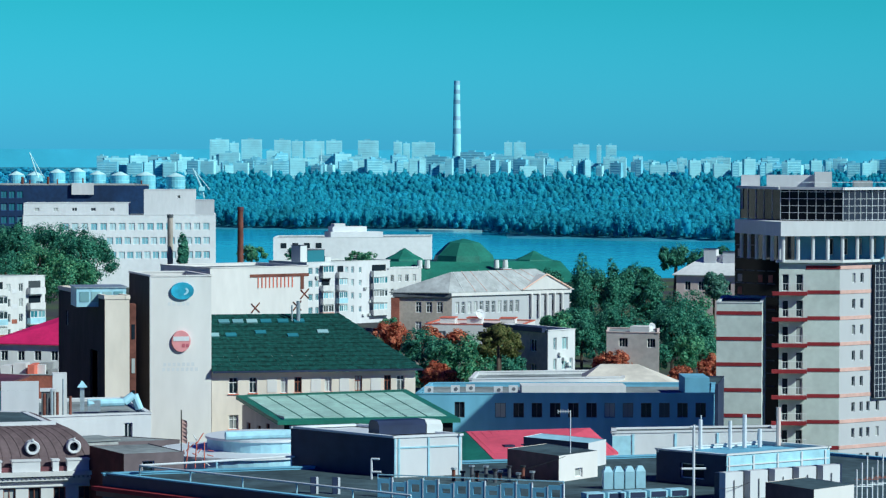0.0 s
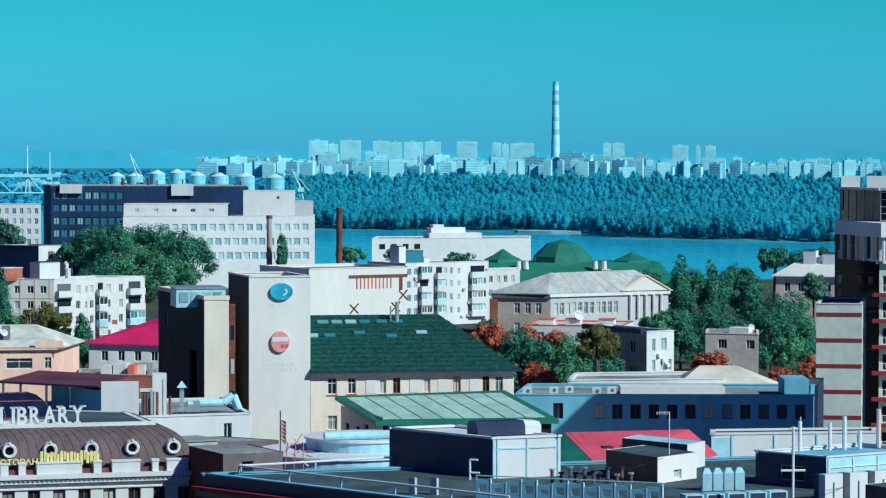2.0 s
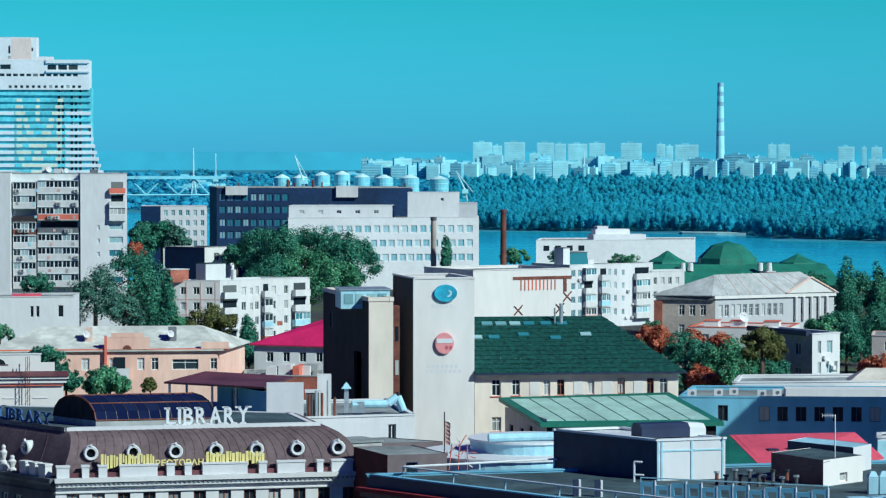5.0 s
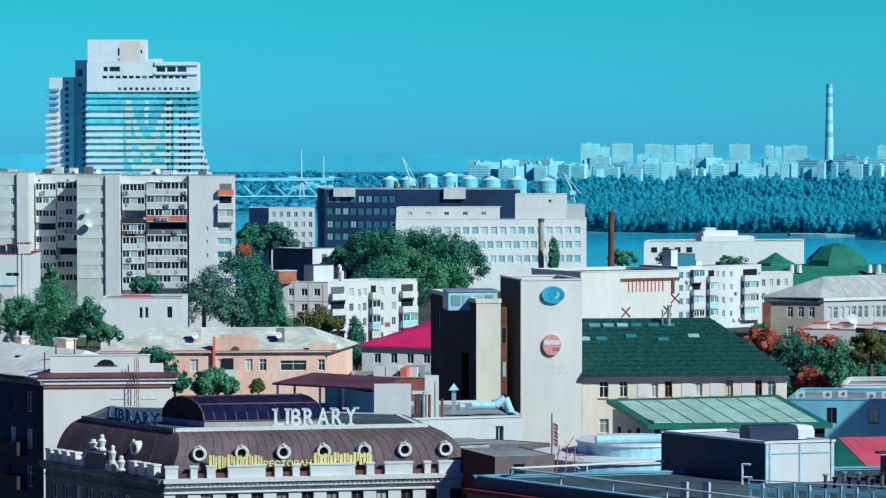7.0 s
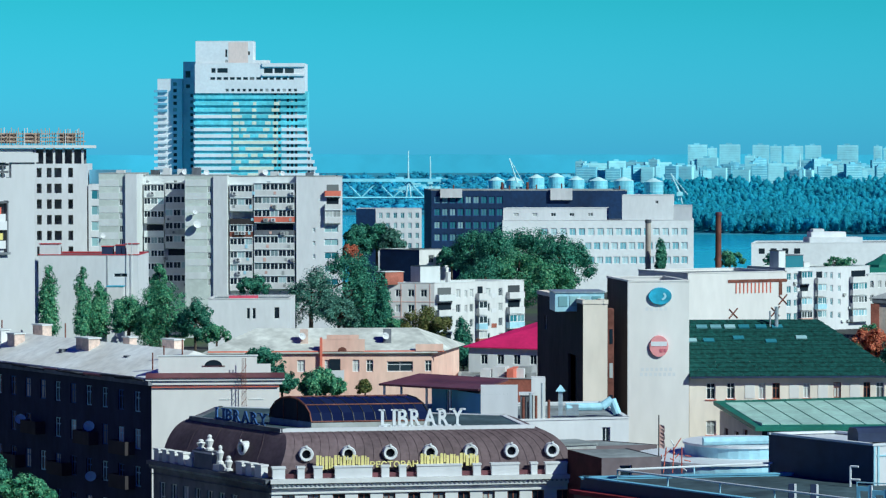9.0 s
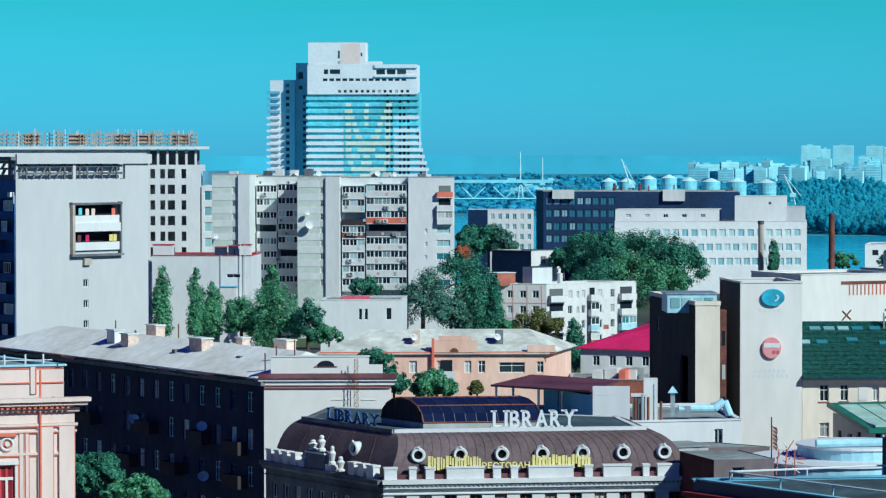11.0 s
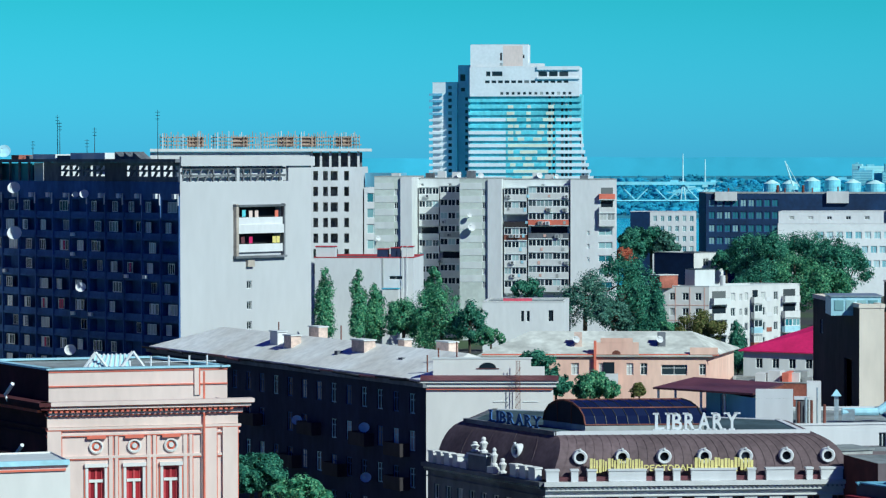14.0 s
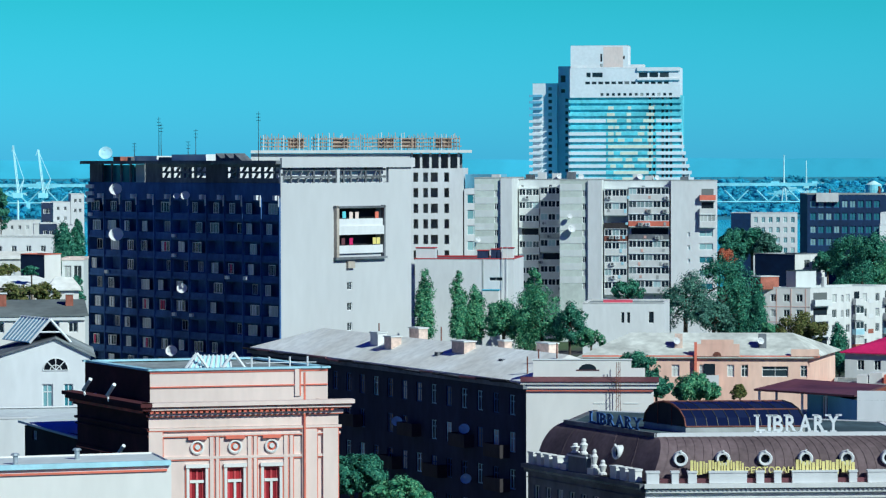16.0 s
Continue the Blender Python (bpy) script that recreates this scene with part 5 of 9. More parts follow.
            if rnd.random() < 0.4:
                tube(bm, wall.p(s, -0.3, 58.5), wall.p(s + 1.6, -0.3, 61.2), 0.14, sides=5)
            else:
                wall.box(bm, s, s + 0.3, -0.4, -0.15, 58.4, 61.3)
            part("lattice_post", bm, M["dark_concrete_and_shade"], b.ob)
            s += 1.5
    for k in range(5):
        bm = bmesh.new()
        w.box(bm, 0.6 + k * 2.6, 0.9 + k * 2.6, -0.6, -0.3, 58.3, 61.3)
        part("post", bm, M["dark_concrete_and_shade"], b.ob)
    bm = bmesh.new()
    w.box(bm, 0.8, 10.5, -6, -1.5, 58.3, 61.1)
    part("roof_glass_room", bm, G_TEAL, b.ob)
    for k in range(3):
        bm = bmesh.new()
        w.box(bm, -0.4, 1.6, 0.02, 0.35, 55.2 + k * 1.1, 55.8 + k * 1.1)
        part("corner_louvre", bm, M["white"], b.ob)
    for s0, s1, h, mm in ((10, 16, 0.9, "panel"), (16.5, 20, 0.7, "dark_concrete_and_shade"), (20, 29, 1.1, "panel"), (4, 6, 0.8, "brick_red"), (8, 9, 0.7, "dark_concrete_and_shade")):
        b.strip(0, s0, s1, -5, -2, top + 0.1, top + h, M[mm], "roof_unit")
    for k, s in enumerate((31.5, 33.8, 36.1)):
        bm = bmesh.new()
        hull(bm, [w.p(s, -2, top + 0.12), w.p(s + 2.1, -2, top + 0.12), w.p(s, -2, top + 1.25)], [w.p(s, -4, top + 0.12), w.p(s + 2.1, -4, top + 0.12), w.p(s, -4, top + 1.25)])
        part("sawtooth_light", bm, M["dark_concrete_and_shade"], b.ob)
    for s, h in ((15.2, 7), (15.8, 6), (23, 3.2), (25, 5), (41, 7.5), (8.5, 3)):
        a = thing("roof_antenna", w.p(s, -3, top + 0.1), "thin metal mast antenna on the flat roof", "antenna", "roof antennas")
        bm = bmesh.new()
        tube(bm, w.p(s, -3, top + 0.1), w.p(s, -3, top + h), 0.07, 0.03, 5)
        part("mast", bm, M["black_metal"], a)
        for q in range(3):
            bm = bmesh.new()
            tube(bm, w.p(s - 0.5, -3, top + h * 0.95 - q * 0.5), w.p(s + 0.5, -3, top + h * 0.95 - q * 0.5), 0.04, sides=4)
            part("cross_bar", bm, M["black_metal"], a)
    for s, z, r, out in ((9.0, 50.1, 1.15, 0.9), (4.0, 62.9, 1.1, -0.6), (8.8, 57.2, 1.0, 0.8), (27.5, 56.4, 0.7, 0.8), (25.2, 56.3, 0.5, 0.8), (26.5, 42.2, 0.8, 0.8), (23.5, 32.5, 0.9, 0.7)):
        dish(w.p(s, out, z), r, w.n, M["white"] if r != 1.1 else M["blue_metal"])


def dish(p, r, n, material):
    """A satellite dish on its bracket, facing along the plan direction n."""
    d = thing("satellite_dish", p, "round satellite dish on a steel bracket", "satellite dish", "satellite dishes")
    ax = Vector((n.x * 0.45 + 0.42, n.y * 0.6 - 0.3, 0.38)).normalized()
    a = ax.orthogonal().normalized()
    c = ax.cross(a)
    bm = bmesh.new()
    ring = 18
    rows = [(0.0, 0.02), (0.35, 0.05), (0.7, 0.13), (1.0, 0.26)]
    vs = [[bm.verts.new(p + (a * math.cos(2 * math.pi * k / ring) + c * math.sin(2 * math.pi * k / ring)) * r * max(f, 0.02) + ax * r * g) for k in range(ring)] for f, g in rows]
    for u, v in zip(vs, vs[1:]):
        for k in range(ring):
            bm.faces.new((u[k], u[(k + 1) % ring], v[(k + 1) % ring], v[k]))
    bm.faces.new(vs[0])
    part("reflector", bm, material, d)
    bm = bmesh.new()
    tube(bm, p, p - ax * r * 0.5, 0.06)
    tube(bm, p - ax * r * 0.5, p - Vector((n.x, n.y, 0)) * (r * 0.3 + 0.9) - Vector((0, 0, r * 0.5)), 0.06)
    part("bracket", bm, M["black_metal"], d)
    bm = bmesh.new()
    tube(bm, p - c * r * 0.8 + ax * 0.2 * r, p + ax * r * 0.8, 0.03)
    part("feed_arm", bm, M["steel"], d)


slab_tower()


housing_left()


def left_middle():
    k = Building("concrete_frame", "unfinished white concrete frame building with empty window openings", [(-98.0, 632.4), (-86.9, 634.1)], 60.8, (-1, 16))
    rects = [(s, s + wd, z, z + 2.0) for z in (57.0 - 3.33 * q for q in range(7)) for s, wd in ((0.7, 1.0), (2.8, 1.0), (4.4, 1.5), (7.3, 1.0))]
    k.wall(0, M["white"], rects, z1=59.9, recess=0.5)
    bm = bmesh.new()
    w = k.walls[0]
    quad(bm, w.p(0.1, -2.6, 25), w.p(11, -2.6, 25), w.p(11, -2.6, 59.8), w.p(0.1, -2.6, 59.8))
    part("inner_wall", bm, M["concrete"], k.ob)
    for q in range(8):
        k.strip(0, 0.1, 11, -2.58, -0.52, 59.4 - q * 3.33 - 0.15, 59.4 - q * 3.33 + 0.1, M["concrete"], "floor_slab")
    k.rest(M["white"], z1=59.9)
    for q in range(6):
        k.strip(0, 0.1 + q * 2.0, 0.6 + q * 2.0, -1.0, -0.4, 59.9, 63.2, M["white_old"], "top_column")
    # dark box stands in for shade under the top slab
    k.strip(0, -0.2, 11.2, -12, -3, 59.9, 63.0, M["dark_concrete_and_shade"], "shaded_floor")
    k.strip(0, -34, 13.2, -12, 0.6, 63.2, 63.8, M["panel"], "top_slab")
    k.strip(0, -34, 0.0, -12, -0.2, 26, 63.1, M["white_old"], "rear_floor")
    rnd = random.Random(9)
    s = -32.0
    while s < 10.5:
        bm = bmesh.new()
        o = -0.2 - rnd.random() * 1.5
        w.box(bm, s, s + 0.16, o - 0.16, o, 63.8, 66.6 + rnd.random() * 1.0)
        part("timber_prop", bm, M["wood"] if rnd.random() < 0.75 else M["white_old"], k.ob)
        s += 0.3 + rnd.random() * 0.35
    for z in (64.5, 65.3, 66.1):
        for a in (-32, -21, -10, 1):
            bm = bmesh.new()
            w.box(bm, a, a + 9 + rnd.random() * 1.4, -0.9, -0.7, z, z + 0.22)
            part("timber_rail", bm, M["wood"], k.ob)
    for a in (-26, -16.5, -7, -2, 5.5):
        bm = bmesh.new()
        w.box(bm, a, a + 3.4, -1.3, -1.1, 64.2, 66.4)
        part("formwork_panel", bm, M["wood"], k.ob)
    a = Building("side_annex", "white and green-glazed annex of the unfinished frame", [(-86.6, 634.1), (-82.8, 634.8), (-79.5, 632.0)], 56.5, None)
    a.poly = [Vector(p) for p in ((-86.6, 634.2), (-82.4, 634.9), (-82.9, 646), (-87, 645))]
    a.walls = [Wall(a.poly[i], a.poly[(i + 1) % 4]) for i in range(4)]
    a.z1 = 55.5
    a.facade(0, M["white"], [(0.6, 3.4, 52.3 - q * 3.33, 54.3 - q * 3.33) for q in range(7)], glassy=G_TEAL, fw=0.12)
    a.rest(M["white"])
    a.flat_roof(M["bitumen"], 0.1)
    c = Building("glass_stair", "dark green glazed stair strip with a brick edge", [(-82.3, 634.9), (-79.3, 634.0)], 54.0, (-1, 8))
    c.wall(0, G_BLACK)
    c.rest(M["brick_red"])
    c.flat_roof(M["bitumen"], 0.1)
    c.strip(0, 0, 0.8, 0.01, 0.3, 27, 54, M["brick_red"], "brick_edge")
    roof_box(c, "teal_roof_room", c.walls[0].m(), -5, 3, 1, 5, 55.6, 58.6, M["blue_wall"], "pale teal roof room")

    g = Building("workshop", "white plastered workshop with red-edged flat roof", [(-72.8, 474.5), (-56.9, 474.7)], 45.9, (0, 14))
    g.facade(0, M["white"], [(12.0, 14.2, 42.4, 43.0)], fw=0.06)
    g.rest(M["white"])
    g.flat_roof(M["bitumen"], 0.2, M["red_paint"], 0.3, 0.12)
    w = g.walls[0]
    for s0, s1, z1, mm in ((0.1, 3.2, 47.6, "white"), (10.0, 11.7, 47.2, "navy"), (12.2, 13.7, 47.4, "navy"), (13.8, 15.7, 47.6, "white_old")):
        roof_box(g, "roof_shed", w.m(), s0, s1, 0.6, 3, 45.7, z1, M[mm], "", M["red_paint"])
    bm = bmesh.new()
    w.box(bm, 10.9, 11.1, 0.01, 0.1, 27, 45.9)
    part("downpipe", bm, M["concrete"], g.ob)
    for s in (14.2, 14.9):
        bm = bmesh.new()
        tube(bm, w.p(s, 0.3, 36), w.p(s, 0.3, 48), 0.06, sides=5)
        part("ladder_rail", bm, M["panel"], g.ob)
    roof_box(g, "blue_kiosk", w.m(), 11.2, 13.8, -3, -0.5, 24.9, 41.0, M["white_old"], "small blue-roofed cabin", M["sign_blue"])

    l = Building("white_shed", "low white rendered shed with slit windows", [(-45.0, 466.3), (-32.3, 467.4)], 39.3, (0, 12))
    l.facade(0, M["white"], [(6.0, 6.5, 36.2, 37.9), (6.9, 7.4, 36.2, 37.9), (10.3, 11.1, 36.2, 38.0)], fw=0.05, bars=0)
    l.rest(M["white"])
    l.flat_roof(M["bitumen_pale"], 0.15, M["white_old"])
    roof_box(l, "roof_patch", l.walls[0].m(), 3.2, 7.8, 1, 4, 39.2, 39.7, M["coral"])

    o = Building("apricot_house", "apricot two-storey house with white trims and a grey sheet roof", [(-33.2, 344.5), (-7.5, 346.6)], 39.05, (3, 14))
    wd = [(6.5, 7.6, 36.75, 38.15), (10.2, 11.1, 36.75, 38.15), (13.4, 14.1, 36.35, 38.15), (20.6, 23.6, 36.75, 37.95), (25.0, 25.8, 36.75, 38.05), (16.6, 17.4, 36.75, 38.15), (18.2, 19.0, 36.75, 38.15)]
    o.facade(0, M["orange"], wd, fw=0.08, rails=1, glassy=G_CURTAIN)
    o.rest(M["orange"])
    o.hip_roof(M["roof_dull"], 2.4, 0.6, (0.15, 0.85))
    o.strip(0, -0.1, 27.2, 0.01, 0.3, 39.01, 39.21, M["rose"], "cornice")
    bm = bmesh.new()
    bm.faces.new([bm.verts.new(o.walls[0].p(15.4 + math.cos(math.pi * q / 10) * 0.5, 0.43, 39.2 + math.sin(math.pi * q / 10) * 0.45)) for q in range(11)])
    part("arched_vent", bm, M["rust"], o.ob)
    o.strip(0, 12.9, 18.0, 0.02, 0.4, 39.15, 40.55, M["orange"], "gable_front")
    o.strip(0, 13.6, 17.3, 0.03, 0.42, 40.55, 41.05, M["orange"], "gable_head")
    o.strip(0, 12.8, 13.1, 0.02, 0.5, 34.55, 40.75, M["rose"], "pilaster")
    o.strip(0, 23.9, 27.1, 0.02, 0.4, 39.15, 39.95, M["orange"], "gable_front")
    balcony(o, 0, 13.5, 15.6, 35.95, None, M["white"], 1.0)
    w = o.walls[0]
    for s in (10.6, 20.3):
        bm = bmesh.new()
        w.box(bm, s, s + 0.9, -3.2, -2.2, 39.75, 41.55)
        part("chimney", bm, M["dark_concrete_and_shade"] if s > 15 else M["chimney_brick"], o.ob)
        dish(w.p(s + 0.2, -2.0, 40.75), 0.42, w.n, M["white"])
    h = Building("red_roof_house", "white house with a bright crimson sheet roof", [(-3.7, 398.0), (10.0, 396.0)], 36.3, (2, 12))
    h.facade(0, M["white_old"], grid(1, 12, 5, 0.9, 34.0, 1.3))
    h.rest(M["white_old"])
    bm = bmesh.new()
    w = h.walls[0]
    bm.faces.new([bm.verts.new(p) for p in (w.p(-0.6, 0.6, 36.4), w.p(13, 0.6, 36.1), w.p(14, -6, 40.2), w.p(8.5, -6, 39.4))])
    bm.faces.new([bm.verts.new(p) for p in (w.p(-0.6, 0.6, 36.4), w.p(8.5, -6, 39.4), w.p(8.5, -12, 36.4))])
    bm.faces.new([bm.verts.new(p) for p in (w.p(-0.6, 0.6, 36.25), w.p(13, 0.6, 35.95), w.p(13, 0.6, 36.1), w.p(-0.6, 0.6, 36.4))])
    part("roof", bm, M["crimson"], h.ob)
    q = Building("brick_sheds", "row of low brick sheds with cluttered flat roofs", [(-4.5, 352), (5.5, 350)], 35.6, (0, 9))
    q.wall(0, M["brick_red"])
    q.rest(M["brick_red"])
    q.flat_roof(M["bitumen_pale"], 0.15, M["concrete"])
    rnd = random.Random(3)
    for i in range(9):
        s = rnd.random() * 9
        roof_box(q, "roof_clutter", q.walls[0].m(), s, s + 0.7 + rnd.random(), 1 + rnd.random() * 4, 5.5, 35.4, 35.9 + rnd.random() * 0.9, [M["white_old"], M["rose"], M["blue_wall"], M["concrete"]][i % 4])


left_middle()


# ---- the domed-roof restaurant house ----
def inset(poly, d):
    """The plan moved inwards by d on every side."""
    n = len(poly)
    out = []
    area = sum(poly[i].x * poly[(i + 1) % n].y - poly[(i + 1) % n].x * poly[i].y for i in range(n))
    sgn = 1 if area > 0 else -1
    for i in range(n):
        a, b, c = poly[i - 1], poly[i], poly[(i + 1) % n]
        u, v = (b - a).normalized(), (c - b).normalized()
        n1, n2 = Vector((-u.y, u.x)) * sgn, Vector((-v.y, v.x)) * sgn
        k = (n1 + n2)
        out.append(b + k * (d / max(0.3, 1 + n1.dot(n2))))
    return out


def lettering(name, body, w, s, out, z, height, width, material, parent, depth=0.12):
    """Raised letters on a wall."""
    cu = bpy.data.curves.new(name, "FONT")
    cu.body, cu.extrude, cu.resolution_u = body, depth, 2
    cu.offset = 0.02
    ob = bpy.data.objects.new(name, cu)
    scene.collection.objects.link(ob)
    bpy.context.view_layer.update()
    me = bpy.data.meshes.new_from_object(ob)
    bpy.data.objects.remove(ob)
    xs, ys = [v.co.x for v in me.vertices], [v.co.y for v in me.vertices]
    kx, ky = width / (max(xs) - min(xs)), height / (max(ys) - min(ys))
    x0, y0 = min(xs), min(ys)
    m = w.m(s, out, z)
    o = Vector(parent["origin"])
    for v in me.vertices:
        v.co = (m @ Vector(((v.co.x - x0) * kx, -v.co.z, (v.co.y - y0) * ky))) - o
    me.materials.append(material)
    t = new(name, me)
    t.parent = parent
    t["origin"] = tuple(o)
    return t


def roof_word(w, s, out, z, height, width, material, parent, depth):
    """The word along a roof edge, letter by letter, each with its slab serifs and a rear strut."""
    shares = (("L", 0.62), ("I", 0.2), ("B", 0.66), ("R", 0.72), ("A", 0.84), ("R", 0.72), ("Y", 0.8))
    gap = 0.16
    k = width / (sum(v for _, v in shares) + gap * 6)
    t = height * 0.09
    for ch, share in shares:
        wd = share * k
        letter = lettering("letter", ch, w, s, out, z, height, wd, material, parent, depth)
        feet = {"L": [(0.1, 0), (0.1, 1), (0.95, 0)], "I": [(0.5, 0), (0.5, 1)], "B": [(0.08, 0), (0.08, 1)], "R": [(0.12, 0), (0.12, 1), (0.93, 0)], "A": [(0.06, 0), (0.94, 0)], "Y": [(0.06, 1), (0.94, 1), (0.5, 0)]}[ch]
        half = 0.2 * k
        for f, up in feet:
            bm = bmesh.new()
            w.box(bm, s + f * wd - half, s + f * wd + half, out - depth, out + depth, z + (height - t if up else 0), z + (height if up else t))
            part("serif", bm, material, letter, at=letter["origin"])
        s += wd + gap * k


def restaurant():
    b = Building("restaurant_house", "white corner house with a curved brown metal mansard and raised signs", [(-23.2, 201.6), (-14.3, 189.5), (5.7, 193.3)], 41.3, (1.4, 14))
    b.poly[3] = Vector((3.0, 207.3))
    b.walls = [Wall(b.poly[i], b.poly[(i + 1) % 5]) for i in range(5)]
    arch = [(0.7 + k * 1.62, 1.5 + k * 1.62, 37.2, 40.3) for k in range(12)]
    b.facade(1, M["white_old"], arch, frame_m=M["frame_brown"], rails=1)
    # side of the white house in dark grey: shade put into its colour
    b.facade(0, M["dark_concrete_and_shade"], [(0.8 + k * 1.55, 1.6 + k * 1.55, 36.8, 39.9) for k in range(7)], frame_m=M["frame_white"], rails=1)
    b.rest(M["white_old"])
    for i in (0, 1):
        L = b.walls[i].length
        # side cornice gets the shade in its colour as well
        edge = M["white_old"] if i else M["dark_concrete_and_shade"]
        b.strip(i, -0.1, L + 0.1, 0.004, 0.5, 41.05, 41.32, edge, "cornice")
        b.strip(i, 0, L, 0.004, 0.3, 40.75, 40.98, edge, "cornice")
        b.strip(i, 0, L, 0.004, 0.12, 40.35, 40.42, edge, "moulding")
        for k in range(int(L / 0.3)):
            b.strip(i, 0.1 + k * 0.3, 0.22 + k * 0.3, 0.304, 0.4, 40.9, 41.03, M["concrete"], "dentil")
    lean = [1.6, 2.3, 2.3, 2.3, 2.0]  # the side to the yard is steeper

    def ring_at(a):
        """The mansard's plan at the angle a of its curve, steep and nearly plane towards the yard."""
        d = [0.55 + lean[0] * (0.75 * math.sin(a) + 0.25 * (1 - math.cos(a)))] + [0.55 + q * (1 - math.cos(a)) for q in lean[1:]]
        k = len(b.poly)
        out = []
        for i in range(k):
            w0, w1 = b.walls[i - 1], b.walls[i]
            p0, p1 = w0.a - w0.n * d[i - 1], w1.a - w1.n * d[i]
            cr = w0.u.x * w1.u.y - w0.u.y * w1.u.x
            t = ((p1 - p0).x * w1.u.y - (p1 - p0).y * w1.u.x) / cr
            out.append(p0 + w0.u * t)
        return out
    top_z, base_z, run = 44.05, 41.35, 2.3
    rows = 9
    rings = []
    bm = bmesh.new()
    for k in range(rows + 1):
        a = math.pi / 2 * k / rows
        rings.append([bm.verts.new((p.x, p.y, base_z + (top_z - base_z) * math.sin(a))) for p in ring_at(a)])
    for u, v in zip(rings, rings[1:]):
        for k in range(5):
            bm.faces.new((u[k], u[(k + 1) % 5], v[(k + 1) % 5], v[k]))
    part("mansard", bm, M["brown_metal"], b.ob, "brown standing-seam curved roof")
    top = ring_at(math.pi / 2)
    bm = bmesh.new()
    prism(bm, [(p.x, p.y) for p in ring_at(math.pi / 2)], top_z - 0.1, top_z - 0.02)
    part("flat_top", bm, M["bitumen"], b.ob)
    tw = [Wall(top[i], top[(i + 1) % 5]) for i in range(5)]
    for i, w in enumerate(tw):
        bm = bmesh.new()
        w.box(bm, -0.12, w.length + 0.12, -0.25, 0.12, top_z - 0.05, top_z + (0.22 if i < 2 else 0.03))
        # rims on the shaded sides are darkened in colour
        part("top_rim", bm, M["white"] if i not in (0, 4) else M["dark_concrete_and_shade"], b.ob)
    # standing seams
    for i in (0, 1):
        L = b.walls[i].length
        n = int(L / (0.62 if i else 2.6))
        for k in range(1, n):
            f = k / n
            bm = bmesh.new()
            pts = []
            for q in range(rows + 1):
                a = math.pi / 2 * q / rows
                ins = ring_at(a)
                p = ins[i].lerp(ins[i + 1], f)
                pts.append(Vector((p.x, p.y, base_z + (top_z - base_z) * math.sin(a))))
            w = b.walls[i]
            nn = Vector((w.n.x, w.n.y, 0.5)) * (0.03 if i else 0.015)
            uu = Vector((w.u.x, w.u.y, 0)) * 0.025
            for p, q in zip(pts, pts[1:]):
                quad(bm, p - uu, p - uu + nn, q - uu + nn, q - uu)
                quad(bm, p + uu, p + uu + nn, q + uu + nn, q + uu)
                quad(bm, p - uu + nn, p + uu + nn, q + uu + nn, q - uu + nn)
            part("seam", bm, M["brown_metal"], b.ob)
    # round dormer windows
    for w, s in [(b.walls[1], q) for q in (2.32, 5.04, 7.74, 10.35, 13.0, 15.66, 18.35)] + [(b.walls[0], 9.7)]:
        bm = bmesh.new()
        n = 20
        z, o0, deep = 42.8, -1.35, 0.0 if w is b.walls[1] else -0.5
        for k in range(n):
            a0, a1 = 2 * math.pi * k / n, 2 * math.pi * (k + 1) / n
            P = [[w.p(s + math.cos(a) * r, o + deep, z + math.sin(a) * r) for a in (a0, a1)] for r, o in ((0.47, o0), (0.47, -0.55), (0.42, -0.48), (0.29, -0.5), (0.27, -0.75))]
            for u, v in zip(P, P[1:]):
                quad(bm, u[0], u[1], v[1], v[0])
        ring = part("roundel", bm, M["white"], b.ob, "round white-framed dormer window")
        bm = bmesh.new()
        bm.faces.new([bm.verts.new(w.p(s + math.cos(2 * math.pi * k / n) * 0.28, deep - 0.72, z + math.sin(2 * math.pi * k / n) * 0.28)) for k in range(n)])
        part("pane", bm, G_BLACK, ring, at=ring["origin"])
        bm = bmesh.new()
        w.box(bm, s - 0.06, s + 0.06, deep - 0.55, deep - 0.42, z + 0.44, z + 0.58)
        part("keystone", bm, M["white"], ring, at=ring["origin"])
    w = b.walls[1]
    # parapet blocks
    for s0, s1 in ((0.05, 0.85), (1.65, 2.1), (2.7, 3.25), (4.05, 6.45), (7.05, 7.55), (8.2, 8.65), (9.35, 12.25), (13, 13.5), (14.2, 16), (16.8, 17.2), (17.75, 19.15), (19.45, 19.9)):
        b.strip(1, s0, s1, -0.25, 0.25, 41.33, 42.0, M["white"], "parapet_block")
        b.strip(1, s0 - 0.05, s1 + 0.05, -0.3, 0.3, 42.004, 42.12, M["white"], "block_cap")
    for s0, s1 in ((0.5, 1.15), (1.6, 2.2), (2.6, 3.3), (3.75, 4.4), (11.1, 11.85), (12.3, 13.0), (13.4, 14.2)):
        b.strip(0, s0, s1, -0.25, 0.25, 41.33, 42.05, M["white_old"], "parapet_block")
        b.strip(0, s0 - 0.05, s1 + 0.05, -0.3, 0.3, 42.054, 42.17, M["white_old"], "block_cap")
    b.strip(1, 0.85, 19.45, -0.2, 0.0, 41.33, 41.62, M["maroon"], "parapet_back")
    # plaster statues and urns on the narrow side
    w0 = b.walls[0]
    for s, r, h, foot in ((7.4, 0.3, 1.05, 42.55), (6.3, 0.34, 0.65, 42.55), (8.75, 0.26, 1.25, 41.75), (9.8, 0.3, 1.0, 41.4), (5.2, 0.3, 0.5, 41.75)):
        bm = bmesh.new()
